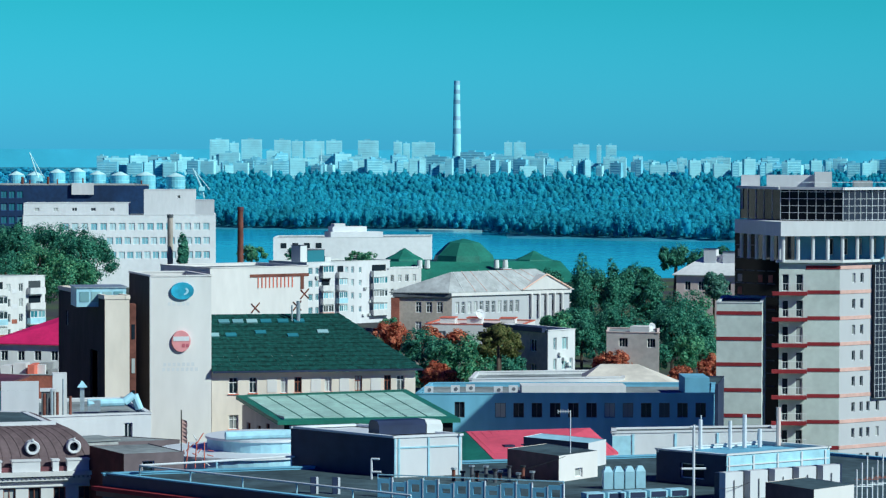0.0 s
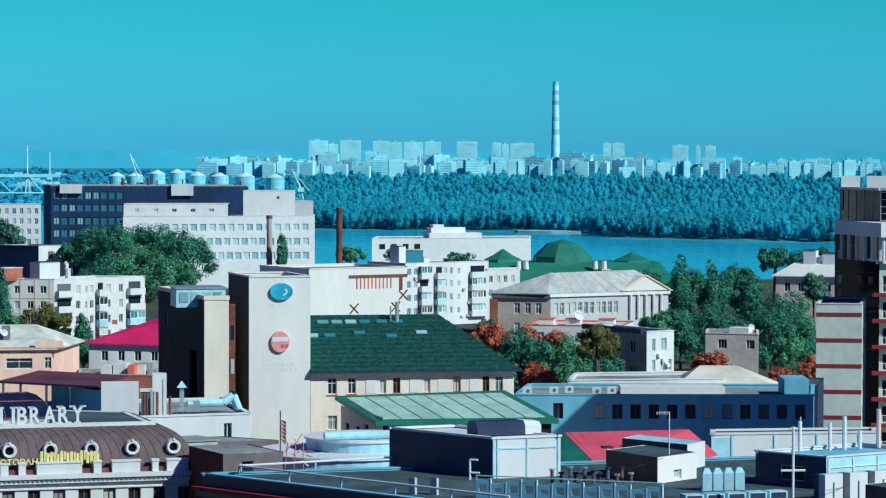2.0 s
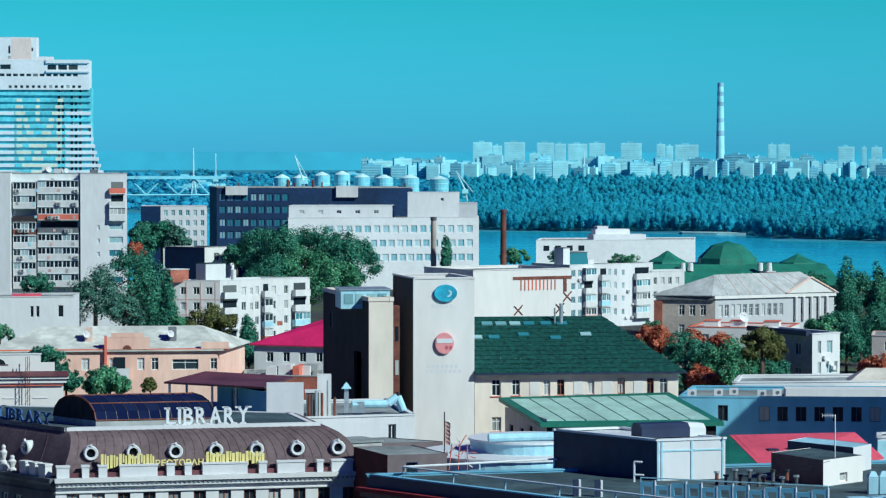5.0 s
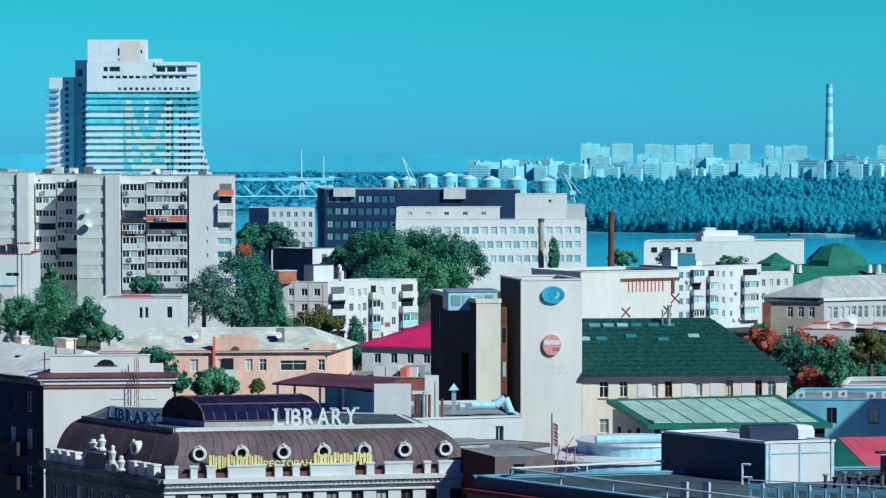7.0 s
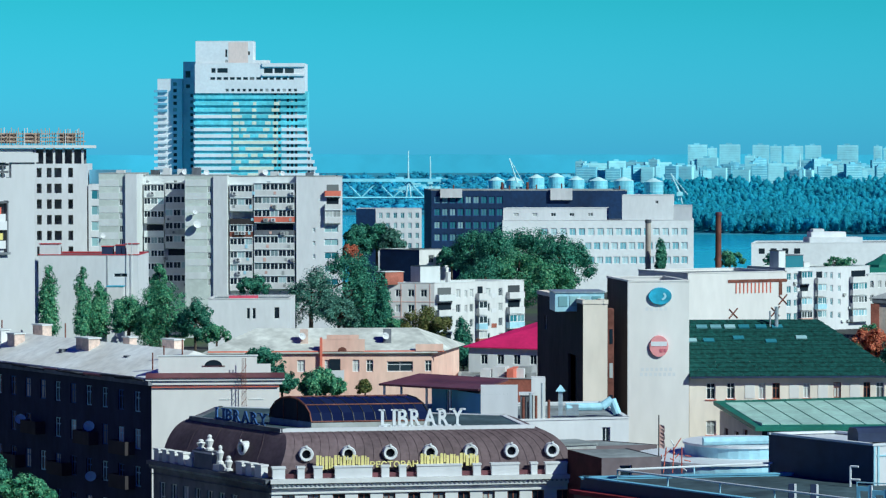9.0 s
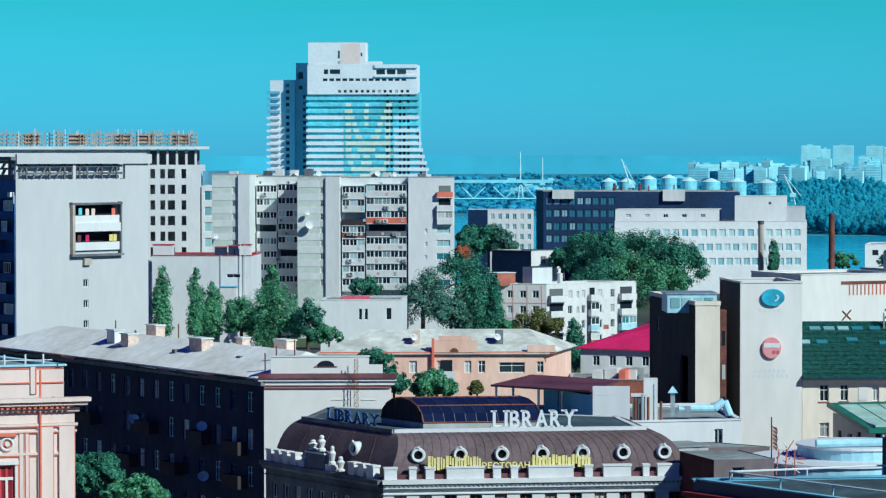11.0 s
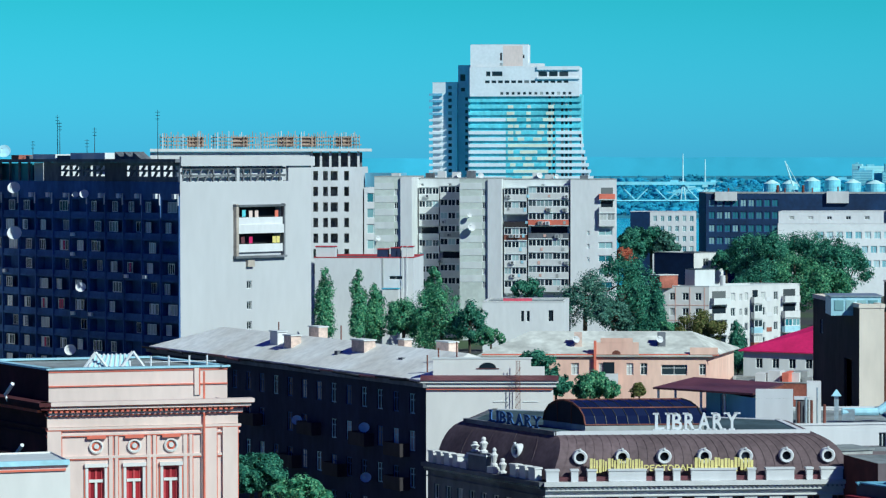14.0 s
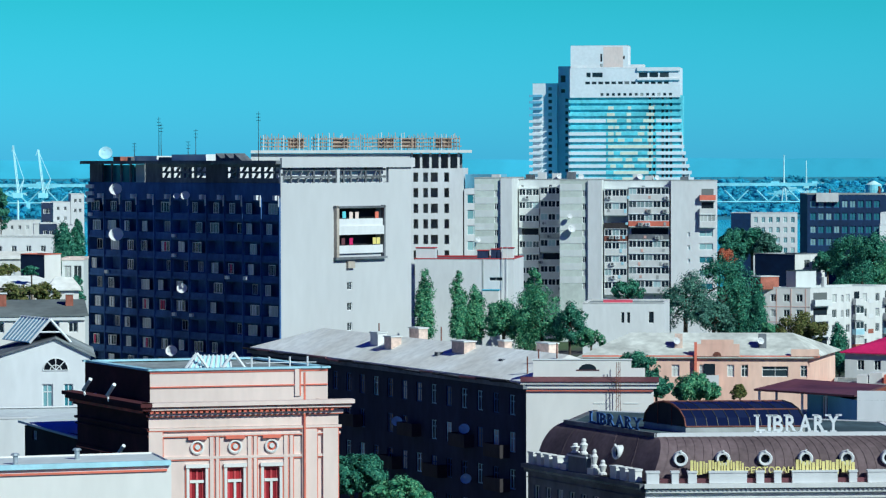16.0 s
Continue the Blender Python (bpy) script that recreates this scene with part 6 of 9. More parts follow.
        prof = [(0.9, 0.0), (0.9, 0.12), (0.5, 0.2), (0.75, 0.45), (0.95, 0.6), (0.45, 0.75), (0.55, 0.86), (0.4, 0.96), (0.05, 1.0)]
        n = 10
        vs = [[bm.verts.new(w0.p(s, 0, foot + hh * h) + Vector((math.cos(2 * math.pi * k / n), math.sin(2 * math.pi * k / n), 0)) * r * rr) for k in range(n)] for rr, hh in prof]
        for u, v in zip(vs, vs[1:]):
            for k in range(n):
                bm.faces.new((u[k], u[(k + 1) % n], v[(k + 1) % n], v[k]))
        bm.faces.new(vs[-1])
        ob = part("statue", bm, M["white_old"], at=w0.p(s, 0, foot))
        tagged(ob, "plain white plaster figure on the roof parapet", "statue", "roof statues")
    # white pedestal painted dark for the shade it stands in
    b.strip(0, 5.9, 8.2, -0.3, 0.3, 41.33, 42.54, M["dark_concrete_and_shade"], "statue_base")
    b.strip(0, 5.75, 8.3, -0.35, 0.35, 42.35, 42.45, M["white_old"], "statue_base_cap")
    b.strip(0, 8.3, 9.1, -0.3, 0.3, 41.33, 41.74, M["white_old"], "statue_base")
    b.strip(0, 4.8, 5.6, -0.3, 0.3, 41.33, 41.74, M["white_old"], "statue_base")
    # signs
    sg = thing("roof_sign", w.p(8, -0.1, 41.8), "gold raised sign along the brown mansard", "sign")
    for start, n, wd in ((2.85, 6, 0.58), (9.6, 6, 0.64)):
        for k in range(n):
            s = start + k * wd
            z0, z1 = 41.85 + 0.03 * (k % 3), 42.78 - 0.06 * (k % 2)
            bm = bmesh.new()
            w.box(bm, s + 0.02, s + 0.2, -0.12, 0.0, z0, z1)
            w.box(bm, s + 0.26, s + 0.36, -0.12, 0.0, z0 + 0.3 - 0.25 * (k % 2), z1 - 0.02)
            w.box(bm, s + 0.41, s + wd - 0.05, -0.12, 0.0, z0 + 0.08 * (k % 3), z1 - 0.12)
            part("sign_bar", bm, M["gold"], sg)
    lettering("small_word", "РЕСТОРАН", w, 6.35, -0.05, 41.95, 0.4, 3.1, M["gold"], sg, 0.1)
    s1 = thing("roof_sign", tw[1].p(7, -0.3, 44.2), "large white raised letters on the roof edge", "sign", "roof letters")
    L = tw[1].length
    roof_word(tw[1], L * 0.394, -0.3, 44.24, 1.15, L * 0.33, M["letter_white"], s1, 0.1)
    # white letters painted slate blue to imitate shade on their faces
    s2 = thing("roof_sign", tw[0].p(7, -0.3, 44.2), "raised white letters on the roof edge, darkened for its shade", "sign", "roof letters")
    L = tw[0].length
    roof_word(tw[0], L * 0.25, -0.2, 44.28, 0.78, L * 0.56, M["shade_slate"], s2, 0.05)
    # barrel skylight
    v = thing("barrel_skylight", (-10, 199, 44.0), "brown-framed barrel-vaulted glass roof light", "skylight")
    sw = Wall((-12.1, 195.1), (-4.4, 196.5))
    Ls, z0 = sw.length, 44.03
    bm = bmesh.new()
    hull(bm, [sw.p(0, 0, z0), sw.p(Ls, 0, z0), sw.p(Ls - 2.31, -4.2, z0), sw.p(-2.31, -4.2, z0)], [sw.p(0, 0, z0 + 0.42), sw.p(Ls, 0, z0 + 0.42), sw.p(Ls - 2.31, -4.2, z0 + 0.42), sw.p(-2.31, -4.2, z0 + 0.42)])
    part("kerb", bm, M["concrete"], v)
    seg = 8

    def sk(at, o, h):  # the vault ends run parallel to the house side
        return sw.p(at + 0.55 * o, o, h)

    def arc(a):
        return -2.1 + 2.1 * math.cos(a), z0 + 0.44 + 1.5 * math.sin(a)
    for k in range(11):
        for q in range(seg):
            a0, a1 = math.pi * q / seg, math.pi * (q + 1) / seg
            (o0, h0), (o1, h1) = arc(a0), arc(a1)
            bm = bmesh.new()
            quad(bm, sk(Ls * k / 11 + 0.03, o0, h0), sk(Ls * (k + 1) / 11 - 0.03, o0, h0), sk(Ls * (k + 1) / 11 - 0.03, o1, h1), sk(Ls * k / 11 + 0.03, o1, h1))
            part("pane", bm, G_VAULT, v)
    for k in range(12):
        for q in range(seg):
            (o0, h0), (o1, h1) = arc(math.pi * q / seg), arc(math.pi * (q + 1) / seg)
            bm = bmesh.new()
            tube(bm, sk(Ls * k / 11, o0, h0), sk(Ls * k / 11, o1, h1), 0.07 if k in (0, 11) else 0.035, sides=5)
            part("rib", bm, M["rust"] if k == 0 else M["black_metal"], v)
    for q in (0, 2, 4, 6):
        o, hh = arc(math.pi * q / seg)
        bm = bmesh.new()
        tube(bm, sk(0, o, hh), sk(Ls, o, hh), 0.06, sides=5)
        part("purlin", bm, M["rust"], v)
    bm = bmesh.new()
    bm.faces.new([bm.verts.new(sk(0.02, *arc(math.pi * q / seg))) for q in range(seg + 1)])
    part("end_pane", bm, M["umber_shade"], v)
    for f in (0.33, 0.66):
        bm = bmesh.new()
        tube(bm, sk(0, -4.2 * f, z0 + 0.4), sk(0, -4.2 * f, z0 + 1.8), 0.04, sides=5)
        part("rib", bm, M["rust"], v)
    # roof pavilion with its maroon canopy
    p = Building("roof_pavilion", "pale blue plastered roof room beside a maroon canopy", [(-4.7, 217.0), (-1.1, 210.0), (1.5, 210.0)], 45.1, None, z0=41.0)
    p.wall(0, M["blue_wall"], [(2.3, 3.3, 43.3, 45.0)])
    p.window(0, 2.3, 3.3, 43.3, 45.0)
    p.wall(1, M["white"])
    p.rest(M["white"])
    p.flat_roof(M["bitumen"], 0.1)
    p.strip(1, 0, 2.6, -0.3, 0.0, 45.104, 45.75, M["white"], "front_parapet")
    c = thing("maroon_canopy", (-5, 219, 44), "maroon sheet canopy on slim white posts", "canopy")
    bm = bmesh.new()
    lo = [Vector(q) for q in ((-8.5, 215.8, 45.25), (-1.3, 210.6, 45.26), (0.9, 221.0, 45.22), (-5.7, 222.0, 45.55))]
    hull(bm, lo, [q + Vector((0, 0, 0.14)) for q in lo])
    part("roof", bm, M["maroon"], c)
    for x, y in ((-8.1, 215.9), (-5.0, 214.2), (-3.3, 213.4), (-7.0, 220)):
        bm = bmesh.new()
        tube(bm, (x, y, 41), (x, y, 45.3), 0.09)
        part("post", bm, M["white"], c)
    rear = Building("rear_block", "low white rear roofs with a dark door", [(-10.5, 209.0), (1.6, 212.0), (9.0, 213.6)], 43.2, None)
    rear.poly = [Vector(q) for q in ((-9, 207.5), (9.4, 212.5), (8.0, 226), (-12, 222))]
    rear.walls = [Wall(rear.poly[i], rear.poly[(i + 1) % 4]) for i in range(4)]
    rear.wall(0, M["white"], [(17.1, 17.7, 41.2, 42.6)])
    rear.window(0, 17.1, 17.7, 41.2, 42.6)
    rear.rest(M["white"])
    rear.flat_roof(M["bitumen_pale"], 0.15, M["white"])
    for k, (x, h) in enumerate(((1.9, 1.6), (2.4, 1.9), (2.8, 1.7), (3.2, 2.6), (3.7, 1.4))):
        bm = bmesh.new()
        tube(bm, (x, 211.2, 43.0), (x, 211.2, 43.2 + h), 0.1 if k != 3 else 0.06)
        part("flue", bm, M["steel"] if k % 2 else M["rust"], rear.ob)
    roof_box(rear, "dark_unit", Matrix.Translation((1.7, 211.6, 0)), 0, 0.9, 0, 1.5, 43.0, 44.9, M["dark_concrete_and_shade"], "", M["white"])
    roof_box(rear, "white_unit", Matrix.Translation((2.9, 213.4, 0)), -0.4, 0.6, 0, 1.5, 43.0, 46.0, M["white_old"])
    d = thing("air_duct", (5.0, 215.5, 43.1), "galvanised roof duct with a capped ventilator", "duct")
    bm = bmesh.new()
    tube(bm, (4.6, 214.6, 43.2), (4.6, 214.6, 44.9), 0.22, sides=4)
    part("shaft", bm, M["steel"], d)
    bm = bmesh.new()
    tube(bm, (4.6, 214.6, 44.95), (4.6, 214.6, 45.4), 0.5, 0.05, 4)
    part("cap", bm, M["blue_metal"], d)
    bm = bmesh.new()
    tube(bm, (5.0, 214.8, 43.8), (7.6, 215.2, 43.8), 0.28, sides=10)
    tube(bm, (7.6, 215.2, 43.8), (8.3, 215.3, 44.3), 0.3, sides=10)
    tube(bm, (8.3, 215.3, 44.3), (8.7, 215.35, 43.3), 0.3, sides=10)
    part("pipe", bm, M["blue_metal"], d)
    bm = bmesh.new()
    obox(bm, Matrix.Translation((5.0, 214.6, 43.2)), 0, 0.9, 0, 0.6, 0, 0.8)
    part("fan_box", bm, M["steel"], d)
    # grey sheds and a small white awning between the roofs
    g = Building("grey_sheds", "low grey sheds with flat roofs", [(6.2, 196.0), (8.6, 194.5), (12.6, 196.5)], 41.3, None)
    # shaded left side of the sheds, painted near black
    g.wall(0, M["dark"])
    g.wall(1, M["dark_concrete_and_shade"])
    g.rest(M["dark_concrete_and_shade"])
    g.flat_roof(M["bitumen"], 0.05)
    roof_box(g, "upper_shed", g.walls[1].m(), -1.4, 1.4, 7, 10, 41.2, 42.4, M["concrete"], "", M["bitumen_pale"])


restaurant()


# ---- the long house with the hipped roof ----
def long_house():
    b = Building("long_house", "long stone apartment house with a pale hipped tin roof", [(-64.0, 305.4), (-30.1, 260.3), (-19.0, 261.3)], 42.4, None)
    rects = []
    rnd = random.Random(5)
    L = b.walls[0].length
    for r, z in enumerate((39.3, 36.0, 32.7, 29.4)):
        for k in range(19):
            s = 1.2 + k * 2.9
            if not (r == 1 and k in (9, 12)):
                rects.append((s, s + 1.1, z, z + 1.8))
    # near-black wall colour holds the shade on this side
    b.wall(0, M["shaded_stone"], rects)
    for r in rects:
        # most frames in slate blue, darkened for the shaded side
        b.window(0, *r, glassy=G_CURTAIN if rnd.random() < 0.25 else G_DARK, rails=1, fw=0.09, frame_m=M["shade_slate"] if rnd.random() < 0.75 else M["blue_metal"])
    for s, z in ((34, 36.2), (44, 36.0), (22, 36.2), (39, 32.8), (50.5, 35.6), (50.5, 32.6), (12, 32.9), (30, 32.8)):
        # balconies take dark umber for the same shade
        balcony(b, 0, s, s + 3.0, z, None, M["umber_shade"], 1.0, dark=False)
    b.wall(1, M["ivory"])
    b.rest(M["brick_pale"])
    b.hip_roof(M["roof_grey"], 2.2, 0.35, (0.08, 0.93))
    # cornice on the shaded side is darkened in colour too
    b.strip(0, -0.3, L + 0.3, 0.01, 0.5, 41.8, 42.22, M["dark_concrete_and_shade"], "cornice")
    b.strip(1, -0.3, 11.4, 0.01, 0.3, 41.85, 42.2, M["ivory"], "cornice")
    b.strip(1, -0.5, 11.6, 0.01, 0.5, 42.22, 42.42, M["ivory"], "cornice")
    b.strip(1, 0, 11.1, 0.01, 0.2, 41.6, 41.68, M["rose"], "cornice_line")
    bm = bmesh.new()
    w1 = b.walls[1]
    hull(bm, [w1.p(-0.5, 0.62, 42.43), w1.p(11.6, 0.62, 42.43), w1.p(11.6, -0.2, 42.6), w1.p(-0.5, -0.2, 42.6)], [w1.p(-0.5, 0.62, 42.5), w1.p(11.6, 0.62, 42.5), w1.p(11.6, -0.2, 42.85), w1.p(-0.5, -0.2, 42.85)])
    part("flashing", bm, M["maroon"], b.ob, "rust-red sheet flashing")
    b.strip(1, 0.6, 9.2, -0.6, -0.21, 42.3, 44.3, M["ivory"], "attic_wall")
    b.strip(1, 9.2, 10.4, -0.6, -0.21, 42.3, 43.6, M["ivory"], "attic_wall")
    b.strip(1, 0.5, 9.3, -0.65, -0.15, 44.3, 44.4, M["panel"], "attic_coping")
    b.strip(1, 4.4, 6.4, -0.2, -0.15, 43.4, 43.48, M["maroon"], "attic_vent")
    for s0 in (5.9, 8.5):
        b.strip(1, s0, s0 + 1.3, 0.004, 0.05, 40.5, 40.58, M["panel"], "wall_line")
    bm = bmesh.new()
    n = 12
    bm.faces.new([bm.verts.new(w1.p(5.4 + math.cos(math.pi * k / n) * 0.75, -0.14, 43.48 + math.sin(math.pi * k / n) * 0.5)) for k in range(n + 1)])
    part("arched_vent", bm, G_DARK, b.ob)
    # chimneys, by distance along the long wall and back from it
    w = b.walls[0]
    s = 0.0
    while s < L:  # the buckled gutter and torn edge of the sheet roof
        ln = rnd.uniform(1.2, 4.5)
        z = 42.3 + rnd.uniform(-0.1, 0.1)
        bm = bmesh.new()
        tube(bm, w.p(s, 1.05, z), w.p(min(s + ln, L + 0.4), 1.05, z + rnd.uniform(-0.12, 0.12)), rnd.uniform(0.07, 0.14), sides=6)
        part("gutter", bm, M["dark"] if rnd.random() < 0.8 else M["maroon"], b.ob)
        s += ln
    for s, bk, sx, sy, z0, z1, mm in ((21.5, 2.7, 1.6, 1.0, 43.0, 44.9, "white_old"), (25.0, 2.4, 1.5, 1.1, 42.9, 44.7, "chimney_brick"), (22.5, 6.5, 2.0, 1.0, 43.8, 45.3, "chimney_brick"), (37.5, 3.0, 2.4, 1.2, 43.0, 44.9, "chimney_brick"),
                                      (41, 6.0, 1.2, 0.8, 43.8, 45.0, "chimney_brick"), (47, 6.6, 2.2, 1.0, 43.8, 45.1, "chimney_brick"), (35.6, 2.2, 0.6, 0.6, 42.8, 43.8, "dark_concrete_and_shade"), (47.0, 2.6, 0.7, 0.7, 42.9, 43.8, "dark_concrete_and_shade")):
        roof_box(b, "chimney", w.m(), s, s + sx, bk, bk + sy, z0, z1, M[mm], "", M["panel"] if sx > 1 else None)
    for s, bk, h in ((53.5, 3, 1.4), (55, 4, 2.0), (30, 6, 2.2), (54.6, 1.2, 0.9), (18, 5.5, 2.0)):
        bm = bmesh.new()
        tube(bm, w.p(s, -bk, 42.9), w.p(s, -bk, 43.6 + h), 0.07, sides=5)
        part("vent_pipe", bm, M["rust"], b.ob)
    for s, z in ((46.5, 37.5), (46.8, 33.0), (33.5, 37.2)):
        dish(w.p(s, 0.7, z), 0.5, w.n, M["blue_metal"])
    # radio mast at the end wall
    a = thing("lattice_mast", w1.p(7.8, 0.9, 30), "thin rusty lattice mast by the end wall", "mast")
    for dx, dy in ((0, 0), (0.5, 0), (0.25, 0.4)):
        bm = bmesh.new()
        tube(bm, w1.p(7.8 + dx, 0.9 - dy, 25), w1.p(7.9 + dx * 0.6, 0.9 - dy, 44.2), 0.035, sides=4)
        part("leg", bm, M["rust"], a)
    for k in range(18):
        bm = bmesh.new()
        tube(bm, w1.p(7.8, 0.9, 31 + k * 0.7), w1.p(8.3, 0.9, 31.7 + k * 0.7), 0.025, sides=4)
        part("brace", bm, M["rust"], a)


long_house()


# ---- the pink palace corner ----
def palace():
    b = Building("palace", "pink stucco palace with white mouldings and tall red windows", [(-53.9, 198.8), (-46.6, 189.4), (-34.9, 193.9)], 46.0, None)
    wd = [(2.66, 3.69, 38.9, 41.85), (5.15, 6.19, 38.9, 41.85), (7.58, 8.59, 38.9, 41.85)]
    b.wall(1, M["pink"], wd)
    for r in wd:
        b.window(1, *r, frame_m=M["red_paint"], rails=1, fw=0.17, glassy=G_RED)
        b.strip(1, (r[0] + r[1]) / 2 - 0.08, (r[0] + r[1]) / 2 + 0.08, -0.16, -0.08, r[2], 40.85, M["ivory"], "mullion")
        b.strip(1, r[0] + 0.05, r[1] - 0.05, -0.16, -0.07, 40.86, 41.05, M["ivory"], "transom")
    # left side of the pink palace, its shade painted as dark maroon
    b.wall(0, M["shaded_maroon"])
    b.rest(M["pink"])
    b.flat_roof(M["bitumen"], 0.05)
    for i in (0, 1):
        L = b.walls[i].length
        m = M["pink"] if i else M["shaded_maroon"]
        e = 0.0 if i == 0 else 0.0
        for z0, z1, o in ((45.95, 46.2, 0.95), (45.72, 45.94, 0.75), (45.3, 45.5, 0.3), (44.35, 44.5, 0.2), (43.95, 44.05, 0.14)):
            b.strip(i, -o * 0.5, L + o, 0.005, o, z0, z1, M["pink"] if i else m, "cornice")
            if i:
                # rose strip: reddish shade under the moulding, put into colour
                b.strip(i, -o * 0.4, L + o * 0.9, 0.005, o * 0.9, z0 - 0.07, z0 - 0.002, M["rose"], "cornice_line")
        if i:
            b.strip(i, 0, L, 0.004, 0.08, 44.52, 45.2, M["pink"], "frieze")
        for k in range(int(L / 0.36)):
            b.strip(i, 0.05 + k * 0.36, 0.25 + k * 0.36, 0.31, 0.62, 45.5, 45.7, M["rose"], "dentil")
        b.strip(i, 0, L, 0.004, 0.12, 42.45, 42.62, m, "string_course")
        b.strip(i, 0, L, 0.004, 0.09, 42.36, 42.44, M["rose"], "string_line")
    w = b.walls[1]
    for s0, s1, z0, z1, o, mm in ((0.0, 0.9, 36, 44.3, 0.16, "pink"), (10.1, 11.1, 36, 44.3, 0.16, "pink"), (11.5, 12.5, 36, 44.3, 0.2, "pink"),
                                  (4.0, 4.25, 36, 44.0, 0.1, "pink"), (4.4, 4.6, 36, 44.0, 0.1, "pink"), (6.5, 6.75, 36, 44.0, 0.1, "pink"), (6.9, 7.1, 36, 44.0, 0.1, "pink"), (8.9, 9.15, 36, 44.0, 0.1, "pink"), (9.3, 9.5, 36, 44.0, 0.1, "pink")):
        b.strip(1, s0, s1, 0.004, o, z0, z1, M[mm], "pilaster")
        # rose edge draws the shading beside the pilaster
        b.strip(1, s1 + 0.002, s1 + 0.06, 0.004, o * 0.8, z0, z1, M["rose"], "pilaster_edge")
    for a, c, _, t in wd:
        m = (a + c) / 2
        b.strip(1, a - 0.2, a - 0.02, 0.004, 0.12, 38.9, 42.0, M["ivory"], "window_trim")
        b.strip(1, c + 0.02, c + 0.2, 0.004, 0.12, 38.9, 42.0, M["ivory"], "window_trim")
        # rose trim lines, with the shading beside the window in them
        b.strip(1, a - 0.28, a - 0.21, 0.004, 0.08, 38.9, 42.0, M["rose"], "trim_line")
        b.strip(1, c + 0.21, c + 0.28, 0.004, 0.08, 38.9, 42.0, M["rose"], "trim_line")
        b.strip(1, a - 0.25, c + 0.25, 0.004, 0.2, 41.87, 42.1, M["ivory"], "window_head")
        bm = bmesh.new()
        n = 18
        for k in range(n):
            a0, a1 = 2 * math.pi * k / n, 2 * math.pi * (k + 1) / n
            P = [[w.p(m + math.cos(q) * r, o, 43.2 + math.sin(q) * r) for q in (a0, a1)] for r, o in ((0.46, 0.005), (0.46, 0.14), (0.36, 0.16), (0.3, 0.06))]
            for u, v in zip(P, P[1:]):
                quad(bm, u[0], u[1], v[1], v[0])
        ring = part("roundel", bm, M["ivory"], b.ob)
        bm = bmesh.new()
        bm.faces.new([bm.verts.new(w.p(m + math.cos(2 * math.pi * k / n) * 0.31, 0.02, 43.2 + math.sin(2 * math.pi * k / n) * 0.31)) for k in range(n)])
        part("roundel_back", bm, M["rose"], ring, at=ring["origin"])
        bm = bmesh.new()
        stroke_sign(w, 0.025, m + 0.02, 43.22, bm, 0.17, 0.17, 0.1, 12)
        part("boss", bm, M["panel"], ring, at=ring["origin"])
        b.strip(1, a - 0.1, c + 0.1, 0.004, 0.25, 43.72, 43.9, M["rose"], "roundel_head")
    bm = bmesh.new()
    w.box(bm, 10.2, 10.32, 0.17, 0.29, 30, 48)
    part("downpipe", bm, M["rose"], b.ob)
    t = Building("palace_attic", "pale pink attic storey with a flat tin roof", [(-53.9, 200.9), (-47.2, 192.3), (-36.1, 196.7)], 48.05, None, z0=45.9, ob=b.ob)
    # attic's left side darkened in colour like the wall below
    t.wall(0, M["shaded_maroon"])
    t.wall(1, M["pink"])
    t.rest(M["pink"])
    t.flat_roof(M["bitumen_pale"], 0.1, M["blue_metal"], 0.5, 0.1, 0.15)
    # attic mouldings and edge: shading lines painted in rose
    t.strip(1, 0, t.walls[1].length, 0.004, 0.1, 46.9, 46.98, M["rose"], "moulding")
    t.strip(1, 0, t.walls[1].length, 0.004, 0.05, 47.85, 47.92, M["rose"], "moulding")
    t.strip(1, 10.02, 10.1, 0.004, 0.1, 46.2, 48.0, M["rose"], "pilaster_edge")
    t.strip(1, 9.7, 10.0, 0.004, 0.12, 46.2, 48.0, M["pink"], "pilaster")
    w = t.walls[1]
    # tin roof light and posts on the attic roof
    r = thing("roof_light", w.p(4, -4, 47.96), "small glazed roof lantern with white bars", "skylight")
    bm = bmesh.new()
    hull(bm, [w.p(3.0, -2.6, 47.97), w.p(5.9, -2.6, 47.97), w.p(5.9, -4.4, 47.97), w.p(3.0, -4.4, 47.97)], [w.p(3.6, -3.4, 48.75), w.p(5.9, -3.4, 48.75), w.p(5.9, -3.6, 48.75), w.p(3.6, -3.6, 48.75)])
    part("glazing", bm, M["blue_metal"], r)
    for k in range(9):
        bm = bmesh.new()
        tube(bm, w.p(3.05 + k * 0.35, -2.55, 48.0), w.p(3.65 + k * 0.28, -3.38, 48.8), 0.07, sides=4)
        part("bar", bm, M["letter_white"], r)
    for q in (3.5, 6.0):
        for e in (-0.75, 0.75):
            bm = bmesh.new()
            tube(bm, w.p(q + e, -2.5, 47.97), w.p(q, -2.5, 49.0), 0.11, sides=6)
            part("end_frame", bm, M["letter_white"], r)
    for s in (7.0, 8.2, 9.6, 10.8):
        bm = bmesh.new()
        tube(bm, w.p(s, -1.2, 47.9), w.p(s, -1.2, 48.75), 0.07, sides=6)
        part("rail_post", bm, M["letter_white"], t.ob)
    bm = bmesh.new()
    tube(bm, w.p(6.6, -1.2, 48.35), w.p(11.4, -1.2, 48.35), 0.03, sides=5)
    part("rail", bm, M["letter_white"], t.ob)
    w0 = b.walls[0]
